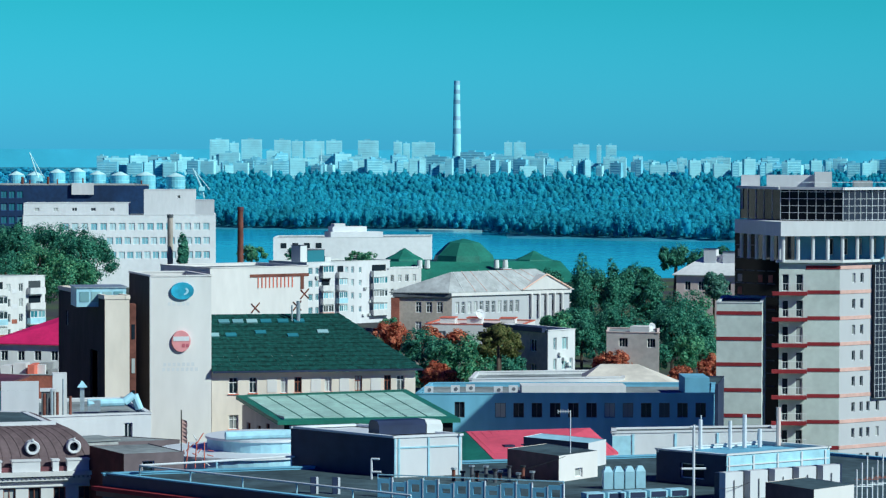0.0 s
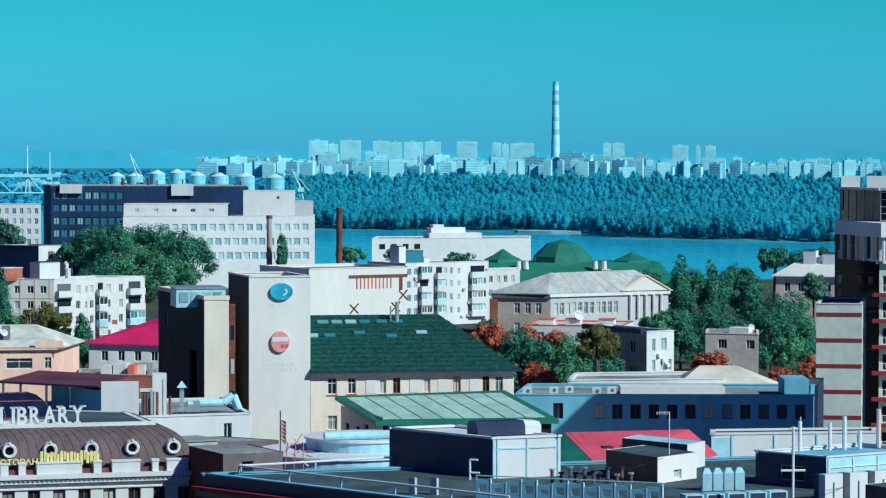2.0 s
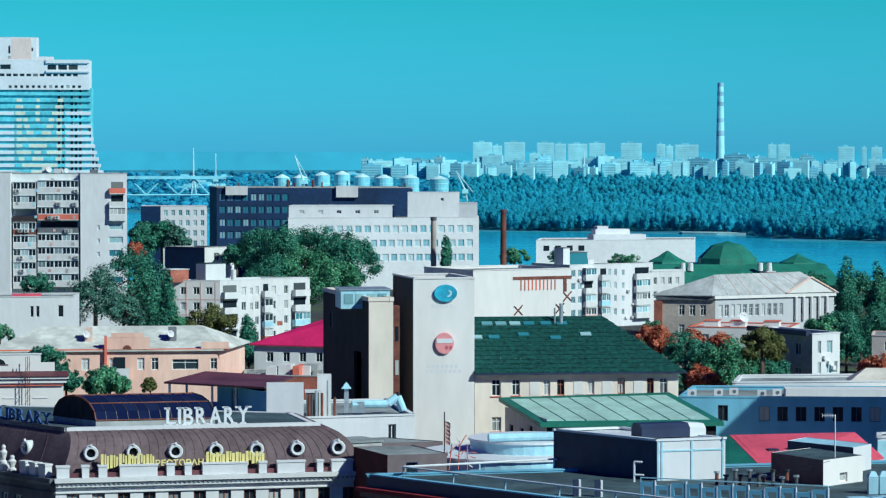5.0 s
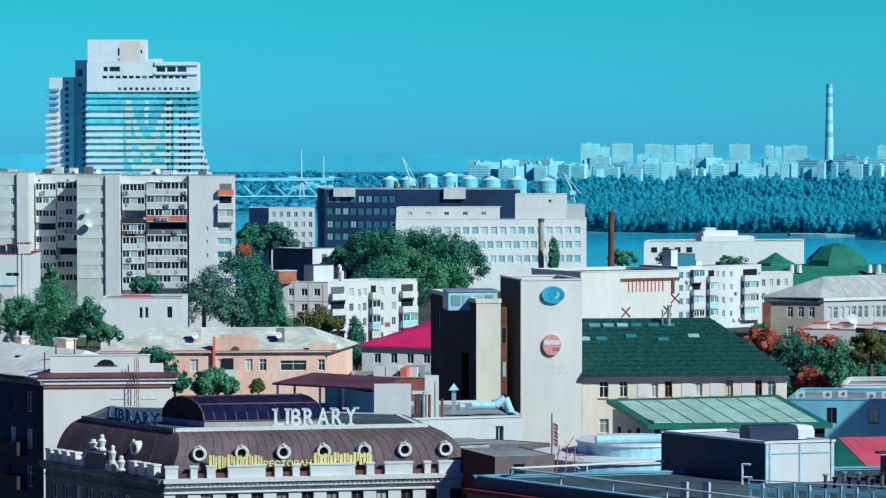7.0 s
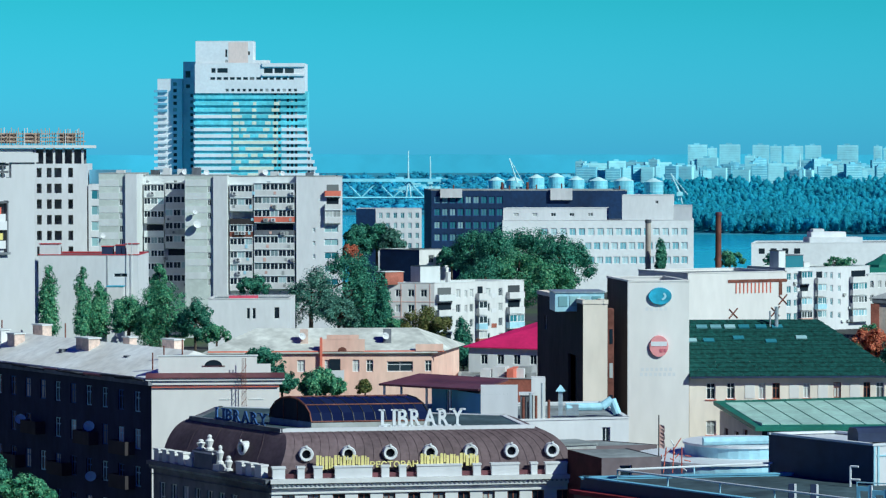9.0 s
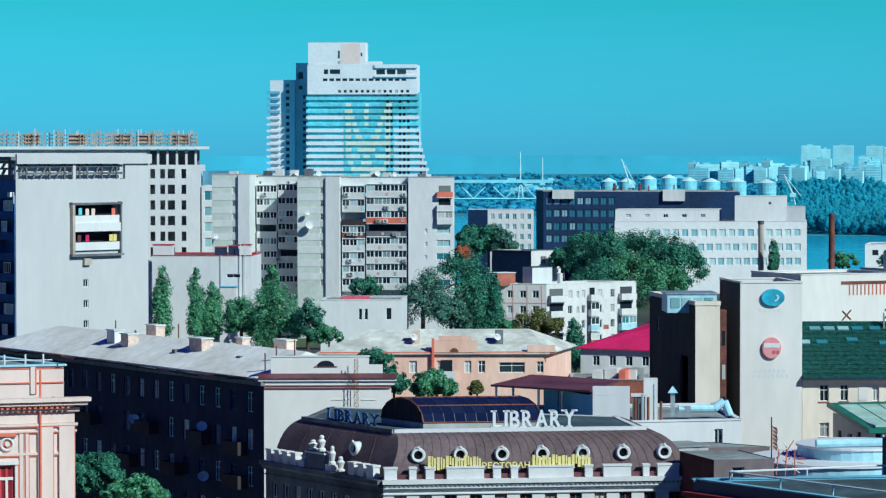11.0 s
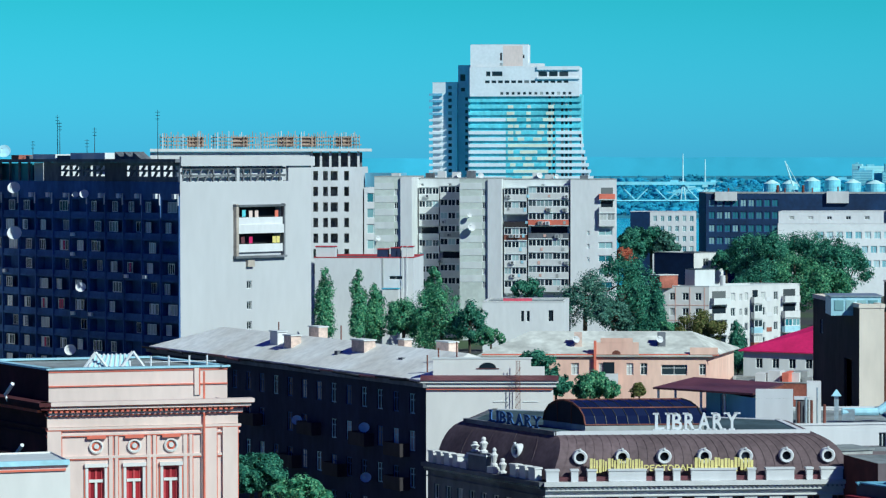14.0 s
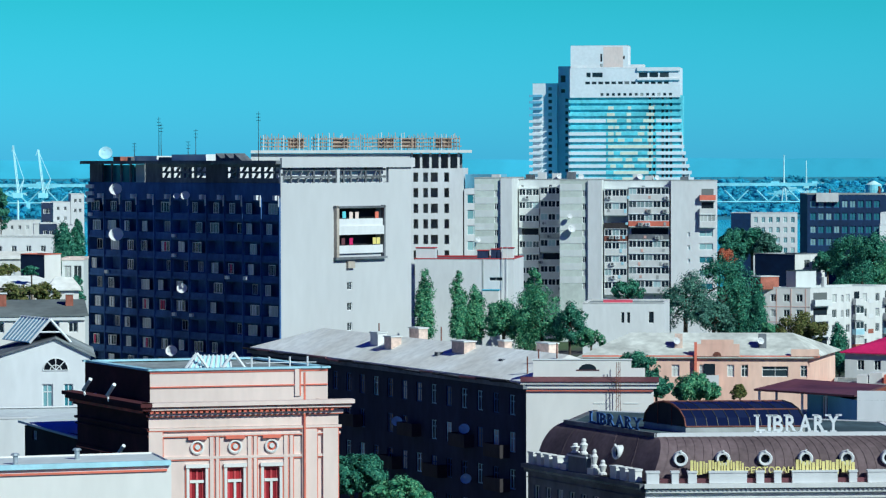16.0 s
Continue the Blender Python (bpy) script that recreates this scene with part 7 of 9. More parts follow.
    for s, z in ((4.0, 46.6), (8.0, 46.5), (9.5, 42.6)):
        l = thing("floodlight", w0.p(s, 0.9, z), "white floodlight on a bracket on the cornice", "floodlight", "palace floodlights")
        bm = bmesh.new()
        tube(bm, w0.p(s - 0.5, 1.0, z - 0.1), w0.p(s + 0.7, 1.0, z + 0.7), 0.13, sides=8)
        part("lamp_body", bm, M["letter_white"], l)
        bm = bmesh.new()
        tube(bm, w0.p(s - 0.5, 1.0, z - 0.1), w0.p(s - 0.4, 0.9, z - 0.5), 0.08, sides=6)
        part("bracket", bm, M["letter_white"], l)


palace()


def far_left():
    a = Building("low_annex", "low white annex with a pale tin roof and coping", [(-57.6, 165.8), (-41.25, 173.25)], 44.05, (-2.5, 5.5))
    a.wall(0, M["ivory"])
    a.rest(M["ivory"])
    a.flat_roof(M["roof_tin"], 0.1)
    a.strip(0, -0.2, 17.9, 0.004, 0.25, 43.85, 44.15, M["blue_metal"], "coping")
    a.strip(0, 0, 17.7, 0.004, 0.12, 43.5, 43.62, M["rose"], "moulding")
    for s, d in ((3, 3), (9, 2), (13, 4)):
        bm = bmesh.new()
        tube(bm, a.walls[0].p(s, -d, 43.9), a.walls[0].p(s, -d, 44.5), 0.16, 0.16)
        tube(bm, a.walls[0].p(s, -d, 44.5), a.walls[0].p(s, -d, 44.62), 0.3, 0.2)
        part("roof_vent", bm, M["steel"], a.ob)
    c = Building("flat_shed", "shed with a flat white tin roof and shaded wall", [(-59.7, 206.0), (-53.4, 199.0), (-49.5, 205.0)], 43.1, None)
    # umber walls: shade under the roof painted into the colour
    c.wall(0, M["umber_shade"], [(1.2, 1.9, 42.2, 42.85)])
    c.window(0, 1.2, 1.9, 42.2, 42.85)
    c.rest(M["umber_shade"])
    lo = [Vector(q) for q in ((-60.2, 206.0, 43.3), (-53.3, 198.4, 42.75), (-48.8, 205.2, 43.2), (-56.6, 213.6, 43.5))]
    bm = bmesh.new()
    hull(bm, lo, [q + Vector((0, 0, 0.16)) for q in lo])
    part("roof", bm, M["roof_tin"], c.ob)
    t = Building("flat_wing", "low white wing with a flat tin roof", [(-74.0, 226.0), (-58.0, 231.0)], 41.6, (-3, 10))
    t.wall(0, M["white"])
    t.rest(M["white"])
    t.flat_roof(M["roof_tin"], 0.1, M["white"])

    g = Building("gable_house", "white gabled house with a fan-shaped attic window", [(-73.6, 244.2), (-65.6, 246.4)], 45.3, (-3.4, 12))
    g.facade(0, M["white"], [(4.2, 5.1, 40.9, 43.0), (6.0, 6.8, 40.6, 43.0)], rails=1, fw=0.1, glassy=G_TEAL)
    g.rest(M["white"])
    w = g.walls[0]
    L, pk, zt = w.length, 5.35, 46.8
    bk = Vector((-3.4, 12)).normalized() * 12.4
    for d0, d1, mm, nm in ((0.0, 0.3, "white", "gable"),):
        bm = bmesh.new()
        hull(bm, [w.p(0, -d0, 45.3), w.p(L, -d0, 45.3), w.p(L, -d0, 45.5), w.p(pk, -d0, zt)], [w.p(0, -d1, 45.3), w.p(L, -d1, 45.3), w.p(L, -d1, 45.5), w.p(pk, -d1, zt)])
        part(nm, bm, M[mm], g.ob)

    def far(p):
        return p + Vector((bk.x, bk.y, 0))
    for s0, z0, mm in ((-0.4, 45.1, "dark_concrete_and_shade"), (L + 0.4, 45.2, "bitumen_pale")):
        q = [w.p(s0, 0.3, z0), w.p(pk, 0.3, zt + 0.05)]
        q = [q[0], q[1], far(q[1]), far(q[0])]
        if s0 > 0:
            q = [q[1], q[0], q[3], q[2]]
        bm = bmesh.new()
        hull(bm, q, [p + Vector((0, 0, 0.14)) for p in q])
        part("roof_slope", bm, M[mm], g.ob)
    cx, cz, rad = pk, 44.15, 1.05
    n = 14
    bm = bmesh.new()
    bm.faces.new([bm.verts.new(w.p(cx + math.cos(math.pi * k / n) * rad, 0.012, cz + math.sin(math.pi * k / n) * rad)) for k in range(n + 1)])
    fan = part("fan_window", bm, G_BLACK, g.ob, "half-round attic window with radiating bars")
    for k in range(5):
        q = math.pi * k / 4
        bm = bmesh.new()
        tube(bm, w.p(cx, 0.05, cz + 0.03), w.p(cx + math.cos(q) * rad, 0.05, cz + 0.03 + math.sin(q) * rad), 0.05, sides=4)
        part("bar", bm, M["frame_white"], fan, at=fan["origin"])
    for r in (rad, rad * 0.45):
        for k in range(n):
            bm = bmesh.new()
            a0, a1 = math.pi * k / n, math.pi * (k + 1) / n
            tube(bm, w.p(cx + math.cos(a0) * r, 0.04, cz + math.sin(a0) * r), w.p(cx + math.cos(a1) * r, 0.04, cz + math.sin(a1) * r), 0.05, sides=4)
            part("bar", bm, M["frame_white"], fan, at=fan["origin"])
    # glazed ridge lantern, its open gable end towards the street
    l = thing("ridge_lantern", w.p(pk, -5, 46.4), "blue-grey glazed ridge lantern on the roof", "skylight")
    f0, f1 = w.p(4.9, -1.0, 48.45), w.p(4.9, -1.0, 48.45) + Vector((-4.2, 6.0, -0.1))
    for side in (-1, 1):
        sl = w.u * (1.75 * side)
        sl = Vector((sl.x, sl.y, -2.0))
        bm = bmesh.new()
        q = [f0, f1, f1 + sl, f0 + sl]
        hull(bm, q, [p + Vector((0, 0, 0.06)) for p in q])
        part("glazing", bm, M["blue_metal"] if side < 0 else M["navy"], l)
        for k in range(9):
            p = f0.lerp(f1, k / 8) + Vector((0, 0, 0.08))
            bm = bmesh.new()
            tube(bm, p, p + sl, 0.06, sides=4)
            part("bar", bm, M["letter_white"] if side < 0 else M["navy"], l)
        bm = bmesh.new()
        tube(bm, f0, f0 + sl, 0.12, sides=6)
        tube(bm, f0 + sl * 0.55, f0 + Vector((0, 0, -1.1)), 0.08, sides=6)
        part("end_frame", bm, M["letter_white"], l)
    bm = bmesh.new()
    tube(bm, f0, f1, 0.1, sides=6)
    part("ridge_bar", bm, M["letter_white"], l)

    # long cream house: grey roof, ivory fascia and a row of windows
    h = Building("house", "long cream house under a dark grey roof", [(-95.0, 300.4), (-81.6, 304.3)], 45.75, (-4, 14))
    L = h.walls[0].length
    h.facade(0, M["ivory"], grid(0.3, L - 0.3, 7, 1.0, 43.9, 1.1), fw=0.1)
    h.rest(M["ivory"])
    h.strip(0, 0, L, 0.004, 0.25, 45.2, 45.7, M["white"], "fascia")
    h.hip_roof(M["roof_slate"], 1.3, 0.4, (0.02, 0.98))
    for s, zz in ((5, 1.0), (12, 0.9)):
        roof_box(h, "chimney", h.walls[0].m(), s, s + 0.8, 4, 5, 46, 46.8 + zz, M["brick_red"], "small brick chimney stack", M["panel"])
    for pts, z1, bk, mm, rr, rise, lab in ((((-107.0, 346.0), (-97.6, 349.0)), 46.8, (-2, 9), "brick_pale", "roof_grey", 1.1, "small house with a tan sheet roof"),
                                           (((-94.3, 335.6), (-91.0, 336.6)), 47.0, (-1.4, 5), "ivory", "roof_grey", 1.3, "tiny cream house with a tin roof"),
                                           (((-138.0, 449.0), (-126.3, 452.5)), 49.9, (-3, 14), "white", "bitumen_pale", 0, "white flat-roofed hall with slit windows"),
                                           (((-228.7, 818.6), (-223.9, 819.9)), 50.0, (-4, 12), "white", "bitumen_pale", 0, "lower white office wing with windows"),
                                           (((-223.8, 820.0), (-220.2, 820.9)), 52.2, (-4, 12), "white", "bitumen_pale", 0, "white office block with window bands"),
                                           (((-182.7, 644.6), (-180.4, 645.3)), 52.4, (-2, 8), "navy", "bitumen", 0, "narrow dark blue tower house"),
                                           (((-163.9, 577.2), (-160.7, 578.1)), 49.2, (-3, 10), "navy", "bitumen", 0, "dark blue workshop hall"),
                                           (((-160.6, 578.2), (-157.5, 579.0)), 48.9, (-3, 10), "white", "bitumen_pale", 0, "small white block beside the workshop"),
                                           (((-190.0, 664.0), (-183.0, 665.7)), 47.2, (-3, 10), "white_old", "bitumen_pale", 0, "pale flat-roofed office house"),
                                           (((-250.0, 800.0), (-228.9, 807.0)), 45.0, (-3, 10), "white_old", "bitumen_pale", 0, "low pale harbour building"),
                                           (((-130.0, 422.0), (-117.0, 425.5)), 47.6, (-3, 8), "white_old", "roof_grey", 0.9, "low pale house with a sheet roof")):
        h = Building("house", lab, pts, z1, bk)
        L = h.walls[0].length
        h.facade(0, M[mm], grid(0.5, L - 0.5, max(2, int(L / 2.2)), 0.8, z1 - 2.4, 1.1) + grid(0.5, L - 0.5, max(2, int(L / 2.2)), 0.8, z1 - 5.2, 1.1), fw=0.1)
        h.rest(M[mm])
        if rise:
            h.hip_roof(M[rr], rise, 0.4)
        else:
            h.flat_roof(M[rr], 0.15, M["white_old"])
    n = Building("cream_house", "cream house with a shaded dark blue side", [(-107.8, 370.6), (-104.1, 368.6), (-102.9, 372.0)], 49.9, None)
    # cream house's side: shade painted as navy
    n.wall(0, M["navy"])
    n.wall(1, M["ivory"])
    n.rest(M["ivory"])
    n.flat_roof(M["bitumen_pale"], 0.1, M["rose"], 0.2, 0.08)
    c = Building("glazed_link", "glazed link under a pink fascia", [(-102.8, 372.1), (-100.1, 372.8)], 49.1, (-1, 6))
    c.wall(0, M["panel"], [(0.3, 1.2, 46, 48.4), (1.5, 2.5, 46, 48.4)])
    c.window(0, 0.3, 1.2, 46, 48.4)
    c.window(0, 1.5, 2.5, 46, 48.4)
    c.rest(M["panel"])
    c.flat_roof(M["bitumen_pale"], 0.1, M["pink"], 0.4, 0.3)


far_left()


# ---- the banded tower block ----
def banded_tower():
    lab = "grey-green tower block with red brick bands and balconies"
    b = Building("banded_tower", lab, [(85.1, 328.6), (91.8, 327.4), (100.3, 332.2)], 49.3, None)
    lo = Building("banded_wing", "lower grey-green wing with red brick bands", [(77.5, 326.9), (82.4, 325.7)], 44.9, (4, 14), ob=b.ob)
    lo.wall(0, M["grey_green"])
    lo.rest(M["grey_green"])
    lo.flat_roof(M["bitumen"], 0.2, M["panel"])
    for k in range(7):
        z = 43.75 - k * 2.87
        lo.strip(0, -0.02, lo.walls[0].length + 0.02, 0.004, 0.06, z - 0.2, z + 0.2, M["red_band"], "brick_band")
    # left face: balcony recess and grey wall
    w = b.walls[0]
    L = w.length
    zs = [45.98 - 2.93 * k for k in range(8)]
    b.facade(0, M["grey_green"], [(0.35, 1.1, z + 0.1, z + 2.0) for z in zs] + [(1.9, 2.7, z + 0.1, z + 2.0) for z in zs], fw=0.07, bars=0)
    for z in zs:
        bm = bmesh.new()
        w.box(bm, -0.8, 3.1, 0.004, 1.0, z - 0.35, z + 0.05)
        s = part("balcony", bm, M["red_band"], b.ob)
        for q in range(11):
            bm = bmesh.new()
            w.box(bm, 0.05 + q * 0.3, 0.08 + q * 0.3, 0.92, 0.96, z + 0.05, z + 0.95)
            part("baluster", bm, M["white"], s, at=s["origin"])
        bm = bmesh.new()
        w.box(bm, 0.0, 3.1, 0.9, 0.98, z + 0.95, z + 1.0)
        part("handrail", bm, M["white"], s, at=s["origin"])
        b.strip(0, 3.2, L + 0.02, 0.004, 0.06, z - 0.2, z + 0.2, M["red_band"], "brick_band")
    b.strip(0, 3.0, L + 0.02, 0.004, 0.06, 48.55, 48.95, M["red_band"], "brick_band")
    # right face
    e = b.walls[1]
    rects = [(2.0, 2.5, z + 1.0, z + 2.1) for z in zs] + [(3.3, 3.8, z + 1.0, z + 2.1) for z in zs]
    rects += [(4.4, 4.9, z + 1.0, z + 2.1) for z in zs[5:]] + [(5.9, 6.4, z + 1.0, z + 2.1) for z in zs[5:]]
    b.facade(1, M["pale_render"], rects, fw=0.06, bars=0)
    for z in zs + [48.75]:
        # same red bands in paler rose: sunlight on this face put into colour
        b.strip(1, 0.062, 5.1 if z > 35 else 9.5, 0.004, 0.06, z - 0.2, z + 0.2, M["rose_pale"], "brick_band")
    bm = bmesh.new()
    e.box(bm, 5.15, 9.6, 0.0, 0.5, 33.8, 49.0)
    g = part("curtain_wall", bm, G_BLACK, b.ob, "dark glass curtain wall with pale mullions")
    for q in range(8):
        bm = bmesh.new()
        e.box(bm, 5.15 + q * 0.62, 5.185 + q * 0.62, 0.5, 0.54, 33.8, 49.0)
        part("mullion", bm, M["letter_white"], g, at=g["origin"])
    for q in range(20):
        bm = bmesh.new()
        e.box(bm, 5.15, 9.6, 0.505, 0.535, 33.8 + q * 0.76, 33.84 + q * 0.76)
        part("mullion", bm, M["letter_white"], g, at=g["origin"])
    b.rest(M["panel"])
    b.flat_roof(M["bitumen"], 0.05)
    b.strip(0, -0.4, L + 0.3, 0.01, 0.5, 49.3, 49.6, M["panel"], "top_slab")
    b.strip(1, 0.0, 9.8, 0.01, 0.5, 49.3, 49.6, M["panel"], "top_slab")
    # dark glazed stair core
    c = Building("stair_core", "dark glazed stair core with lit landings", [(84.4, 346.8), (88.2, 341.2), (91.2, 343.0)], 52.3, None, ob=b.ob)
    c.wall(0, G_BLACK)
    c.wall(1, G_BLACK)
    c.rest(M["dark_concrete_and_shade"])
    c.flat_roof(M["bitumen"], 0.05)
    wc = c.walls[0]
    rnd = random.Random(8)
    for z in [34.2 + 1.5 * k for k in range(12)]:
        for q in range(4):
            bm = bmesh.new()
            wc.box(bm, 0.3 + q * 1.6, 1.6 + q * 1.6, 0.01, 0.08, z, z + 0.12)
            part("mullion", bm, M["dark_concrete_and_shade"], c.ob)
            if rnd.random() < 0.3:
                bm = bmesh.new()
                wc.box(bm, 0.5 + q * 1.6, 1.2 + q * 1.6, 0.005, 0.04, z + 0.2, z + 1.1)
                part("landing", bm, M["brick_pale"] if rnd.random() < 0.6 else M["brick_red"], c.ob)
    # loggia columns under the ring
    ring_pts = [Vector(q) for q in ((83.2, 342.0), (84.9, 327.2), (101.0, 329.5), (103, 345))]
    core = Building("loggia_core", "glazed loggia storey behind white columns", [(85.6, 341.5), (87.5, 331.0), (101.5, 333.5)], 52.3, None, z0=49.3, ob=b.ob)
    core.wall(0, G_DARK)
    core.wall(1, M["blue_wall"], [(4 + k * 1.8, 4.9 + k * 1.8, 50, 51.9) for k in range(5)])
    for k in range(5):
        core.window(1, 4 + k * 1.8, 4.9 + k * 1.8, 50, 51.9)
    core.rest(M["blue_wall"])
    core.flat_roof(M["bitumen"], 0.02)
    r = b.ob
    bm = bmesh.new()
    prism(bm, [(q.x, q.y) for q in ring_pts], 52.3, 53.9)
    part("ring", bm, M["white"], r)
    rw = [Wall(ring_pts[i], ring_pts[i + 1]) for i in range(3)]
    for i, n in ((0, 6), (1, 9)):
        for k in range(n):
            s = rw[i].length * (k + 0.3) / n
            bm = bmesh.new()
            tube(bm, rw[i].p(s, -0.6, 49.4), rw[i].p(s, -0.6, 52.3), 0.22)
            part("column", bm, M["white"], r)
    # penthouse of dark glass with a pale grid
    p = Building("glass_penthouse", "dark glass penthouse with a white mullion grid", [(84.8, 345.8), (86.6, 333.9), (92.9, 330.2), (101.5, 333.9)], 57.5, (3, 12), z0=53.9, ob=b.ob)
    for i in range(3):
        p.wall(i, G_BLACK)
        L = p.walls[i].length
        n = max(3, int(L / (1.0 if i == 1 else 0.8)))
        for k in range(n + 1):
            if i or k % 3 == 0:
                p.strip(i, max(0, L * k / n - 0.022), min(L, L * k / n + 0.022), 0.004, 0.07, 53.95, 57.4, M["letter_white"], "mullion")
        for k in range(5):
            if i:
                p.strip(i, 0.04, L - 0.04, 0.006, 0.06, 54.0 + k * 0.8, 54.045 + k * 0.8, M["letter_white"], "mullion")
    p.rest(G_BLACK)
    p.flat_roof(M["bitumen_pale"], 0.05)
    for i in range(3):
        p.strip(i, -0.3, p.walls[i].length + 0.3, -0.6, 0.4, 57.45, 57.75, M["white"], "roof_edge")
    m = Matrix.Translation((88.5, 338, 0)) @ Matrix.Rotation(radians(-14), 4, "Z")
    roof_box(p, "roof_house", m, -5.4, -3.2, 6, 9, 55, 59.0, M["white"], "white roof house")
    roof_box(p, "roof_house", m, -2.4, 3.6, 6, 10, 57.5, 59.0, M["white"])
    roof_box(p, "roof_house", m, 3.2, 5.2, 5, 9, 57.5, 59.4, M["white_old"])
    roof_box(p, "roof_unit", m, 7.6, 9.8, 2, 5, 57.7, 58.4, M["concrete"])
    bm = bmesh.new()
    tube(bm, (88, 332.6, 58.3), (100, 334, 58.3), 0.03, sides=4)
    part("roof_rail", bm, M["letter_white"], p.ob)
    # a tall neighbour outside the view, whose shadow falls on the blue building
    n = Building("neighbour_tower", "plain pale tower block beside the view", [(71.9, 226.8), (71.9, 238.8), (89.5, 236.2)], 68.8, None)
    n.poly = [Vector(q) for q in ((71.9, 226.8), (89.5, 224.2), (89.5, 236.2), (71.9, 238.8))]
    n.walls = [Wall(n.poly[i], n.poly[(i + 1) % 4]) for i in range(4)]
    for i in range(4):
        n.wall(i, M["panel"])
    n.flat_roof(M["bitumen"], 0.1)


banded_tower()


# ---- the blue office row and the houses behind it ----
def blue_row():
    b = Building("blue_office_row", "long pale blue office row with small square windows", [(35.0, 262.3), (61.3, 259.4)], 40.3, (2.9, 12))
    L = b.walls[0].length
    f = [(3.4, 4.3, 38.2, 39.6)] + [(7.0 + k * 1.62, 7.95 + k * 1.62, 38.2, 39.5) for k in range(12)]
    b.facade(0, M["blue_wall"], f, fw=0.05, frame_m=M["dark_concrete_and_shade"])
    b.rest(M["blue_wall"])
    b.flat_roof(M["bitumen_pale"], 0.3, M["blue_wall"], 0.3, 0.1)
    w = b.walls[0]
    b.strip(0, 9.6, 19.0, -7.5, -4.0, 40.0, 40.7, M["white_old"], "roof_upstand")
    roof_box(b, "roof_room", w.m(), 24.1, 26.3, 2, 7, 40.1, 41.6, M["blue_wall"])
    rnd = random.Random(2)
    for k in range(5):
        s = 0.8 + k * 1.9 + (k % 2) * 0.5
        x = thing("air_conditioner", w.p(s, -2.5 - (k % 3), 40.02), "white air conditioner unit on the flat roof", "air conditioner", "roof units")
        bm = bmesh.new()
        w.box(bm, s, s + 0.8, -3 - (k % 3), -2.6 - (k % 3), 40.15, 40.75)
        part("case", bm, M["white"], x)
        bm = bmesh.new()
        stroke_sign(w, -2.6 - (k % 3), s + 0.45, 40.45, bm, 0.17, 0.17, 0.03, 10)
        part("fan_grille", bm, M["dark_concrete_and_shade"], x)
        for q in (0.1, 0.65):
            bm = bmesh.new()
            w.box(bm, s + q, s + q + 0.06, -2.95 - (k % 3), -2.65 - (k % 3), 40.0, 40.15)
            part("foot", bm, M["steel"], x)
    h = Building("tan_hip_house", "low house with a tan hipped sheet roof", [(52.0, 277.0), (61.8, 275.2)], 39.3, (2.0, 11))
    h.wall(0, M["cream"])
    h.rest(M["cream"])
    h.hip_roof(M["roof_tan"], 2.1, 0.6, (0.28, 0.6))
    s = Building("flat_roof_row", "white flat-roofed row with a parapet", [(42.0, 277.0), (57.0, 278.0)], 40.4, (2, 9))
    s.wall(0, M["white"])
    s.rest(M["white"])
    s.flat_roof(M["bitumen_pale"], 0.25, M["white"])
    a = Building("white_house", "white two-storey house with a shaded side wall", [(54.5, 344.7), (59.6, 333.9), (63.2, 336.4)], 41.4, None)
    a.facade(0, M["brick_pale"], [(3, 4.2, 38.9, 40.3), (8.5, 9.7, 38.9, 40.3), (8.5, 9.7, 36.2, 37.5), (3, 4.2, 36.2, 37.5)])
    a.facade(1, M["white"], [(0.9, 1.4, 39.2, 40.6), (2.3, 3.2, 39.2, 40.6), (2.3, 3.0, 36.9, 38.2), (3.5, 4.0, 36.9, 38.2), (0.9, 1.4, 36.9, 38.2)], glassy=G_TEAL)
    a.rest(M["white"])
    a.flat_roof(M["bitumen"], 0.2, M["white"])
    a.strip(0, -0.3, 11.6, 0.01, 0.6, 41.2, 41.75, M["navy"], "dark_eave")
    for k in range(3):
        a.strip(1, 1.6 + k * 0.7, 2.1 + k * 0.7, 0.004, 0.35, 38.5 - k * 0.6, 38.9 - k * 0.6, M["panel"], "air_unit")
    c = Building("grey_house", "grey rendered house with a flat pink-edged roof", [(83.4, 419.6), (90.4, 416.6)], 35.9, (2.2, 10))
    c.facade(0, M["warm_render"], [(1.8, 3.1, 33.8, 35.1), (5.9, 7.1, 33.8, 35.1)], bars=2)
    c.rest(M["warm_render"])
    c.flat_roof(M["bitumen_pale"], 0.15, M["pink"])
    roof_box(c, "roof_room", c.walls[0].m(), 2.8, 5.6, 3, 6, 35.8, 36.6, M["ivory"])
    dish(c.walls[0].p(6.4, -1, 36.8), 0.5, c.walls[0].n, M["white"])
    p = Building("pink_house", "pink house with a white hipped roof", [(136.0, 610.0), (154.0, 602.0)], 36.0, (5, 14))
    p.facade(0, M["pink"], grid(1, 18, 6, 1.2, 32.8, 1.8))
    p.rest(M["pink"])
    p.hip_roof(M["white_old"], 4.0, 0.8, (0.3, 0.7))
    for s0, z1 in ((5, 41.2), (9, 40.6), (14, 41.6)):
        roof_box(p, "roof_turret", p.walls[0].m(), s0, s0 + 2.6, 4, 7, 38.0, z1, M["white"], "", M["navy"])
    d = Building("navy_annex", "dark blue flat-roofed annex by the tower", [(65.6, 292.8), (69.4, 291.9)], 38.6, (3, 10))
    d.wall(0, M["navy"])
    d.rest(M["navy"])
    d.flat_roof(M["bitumen"], 0.1)
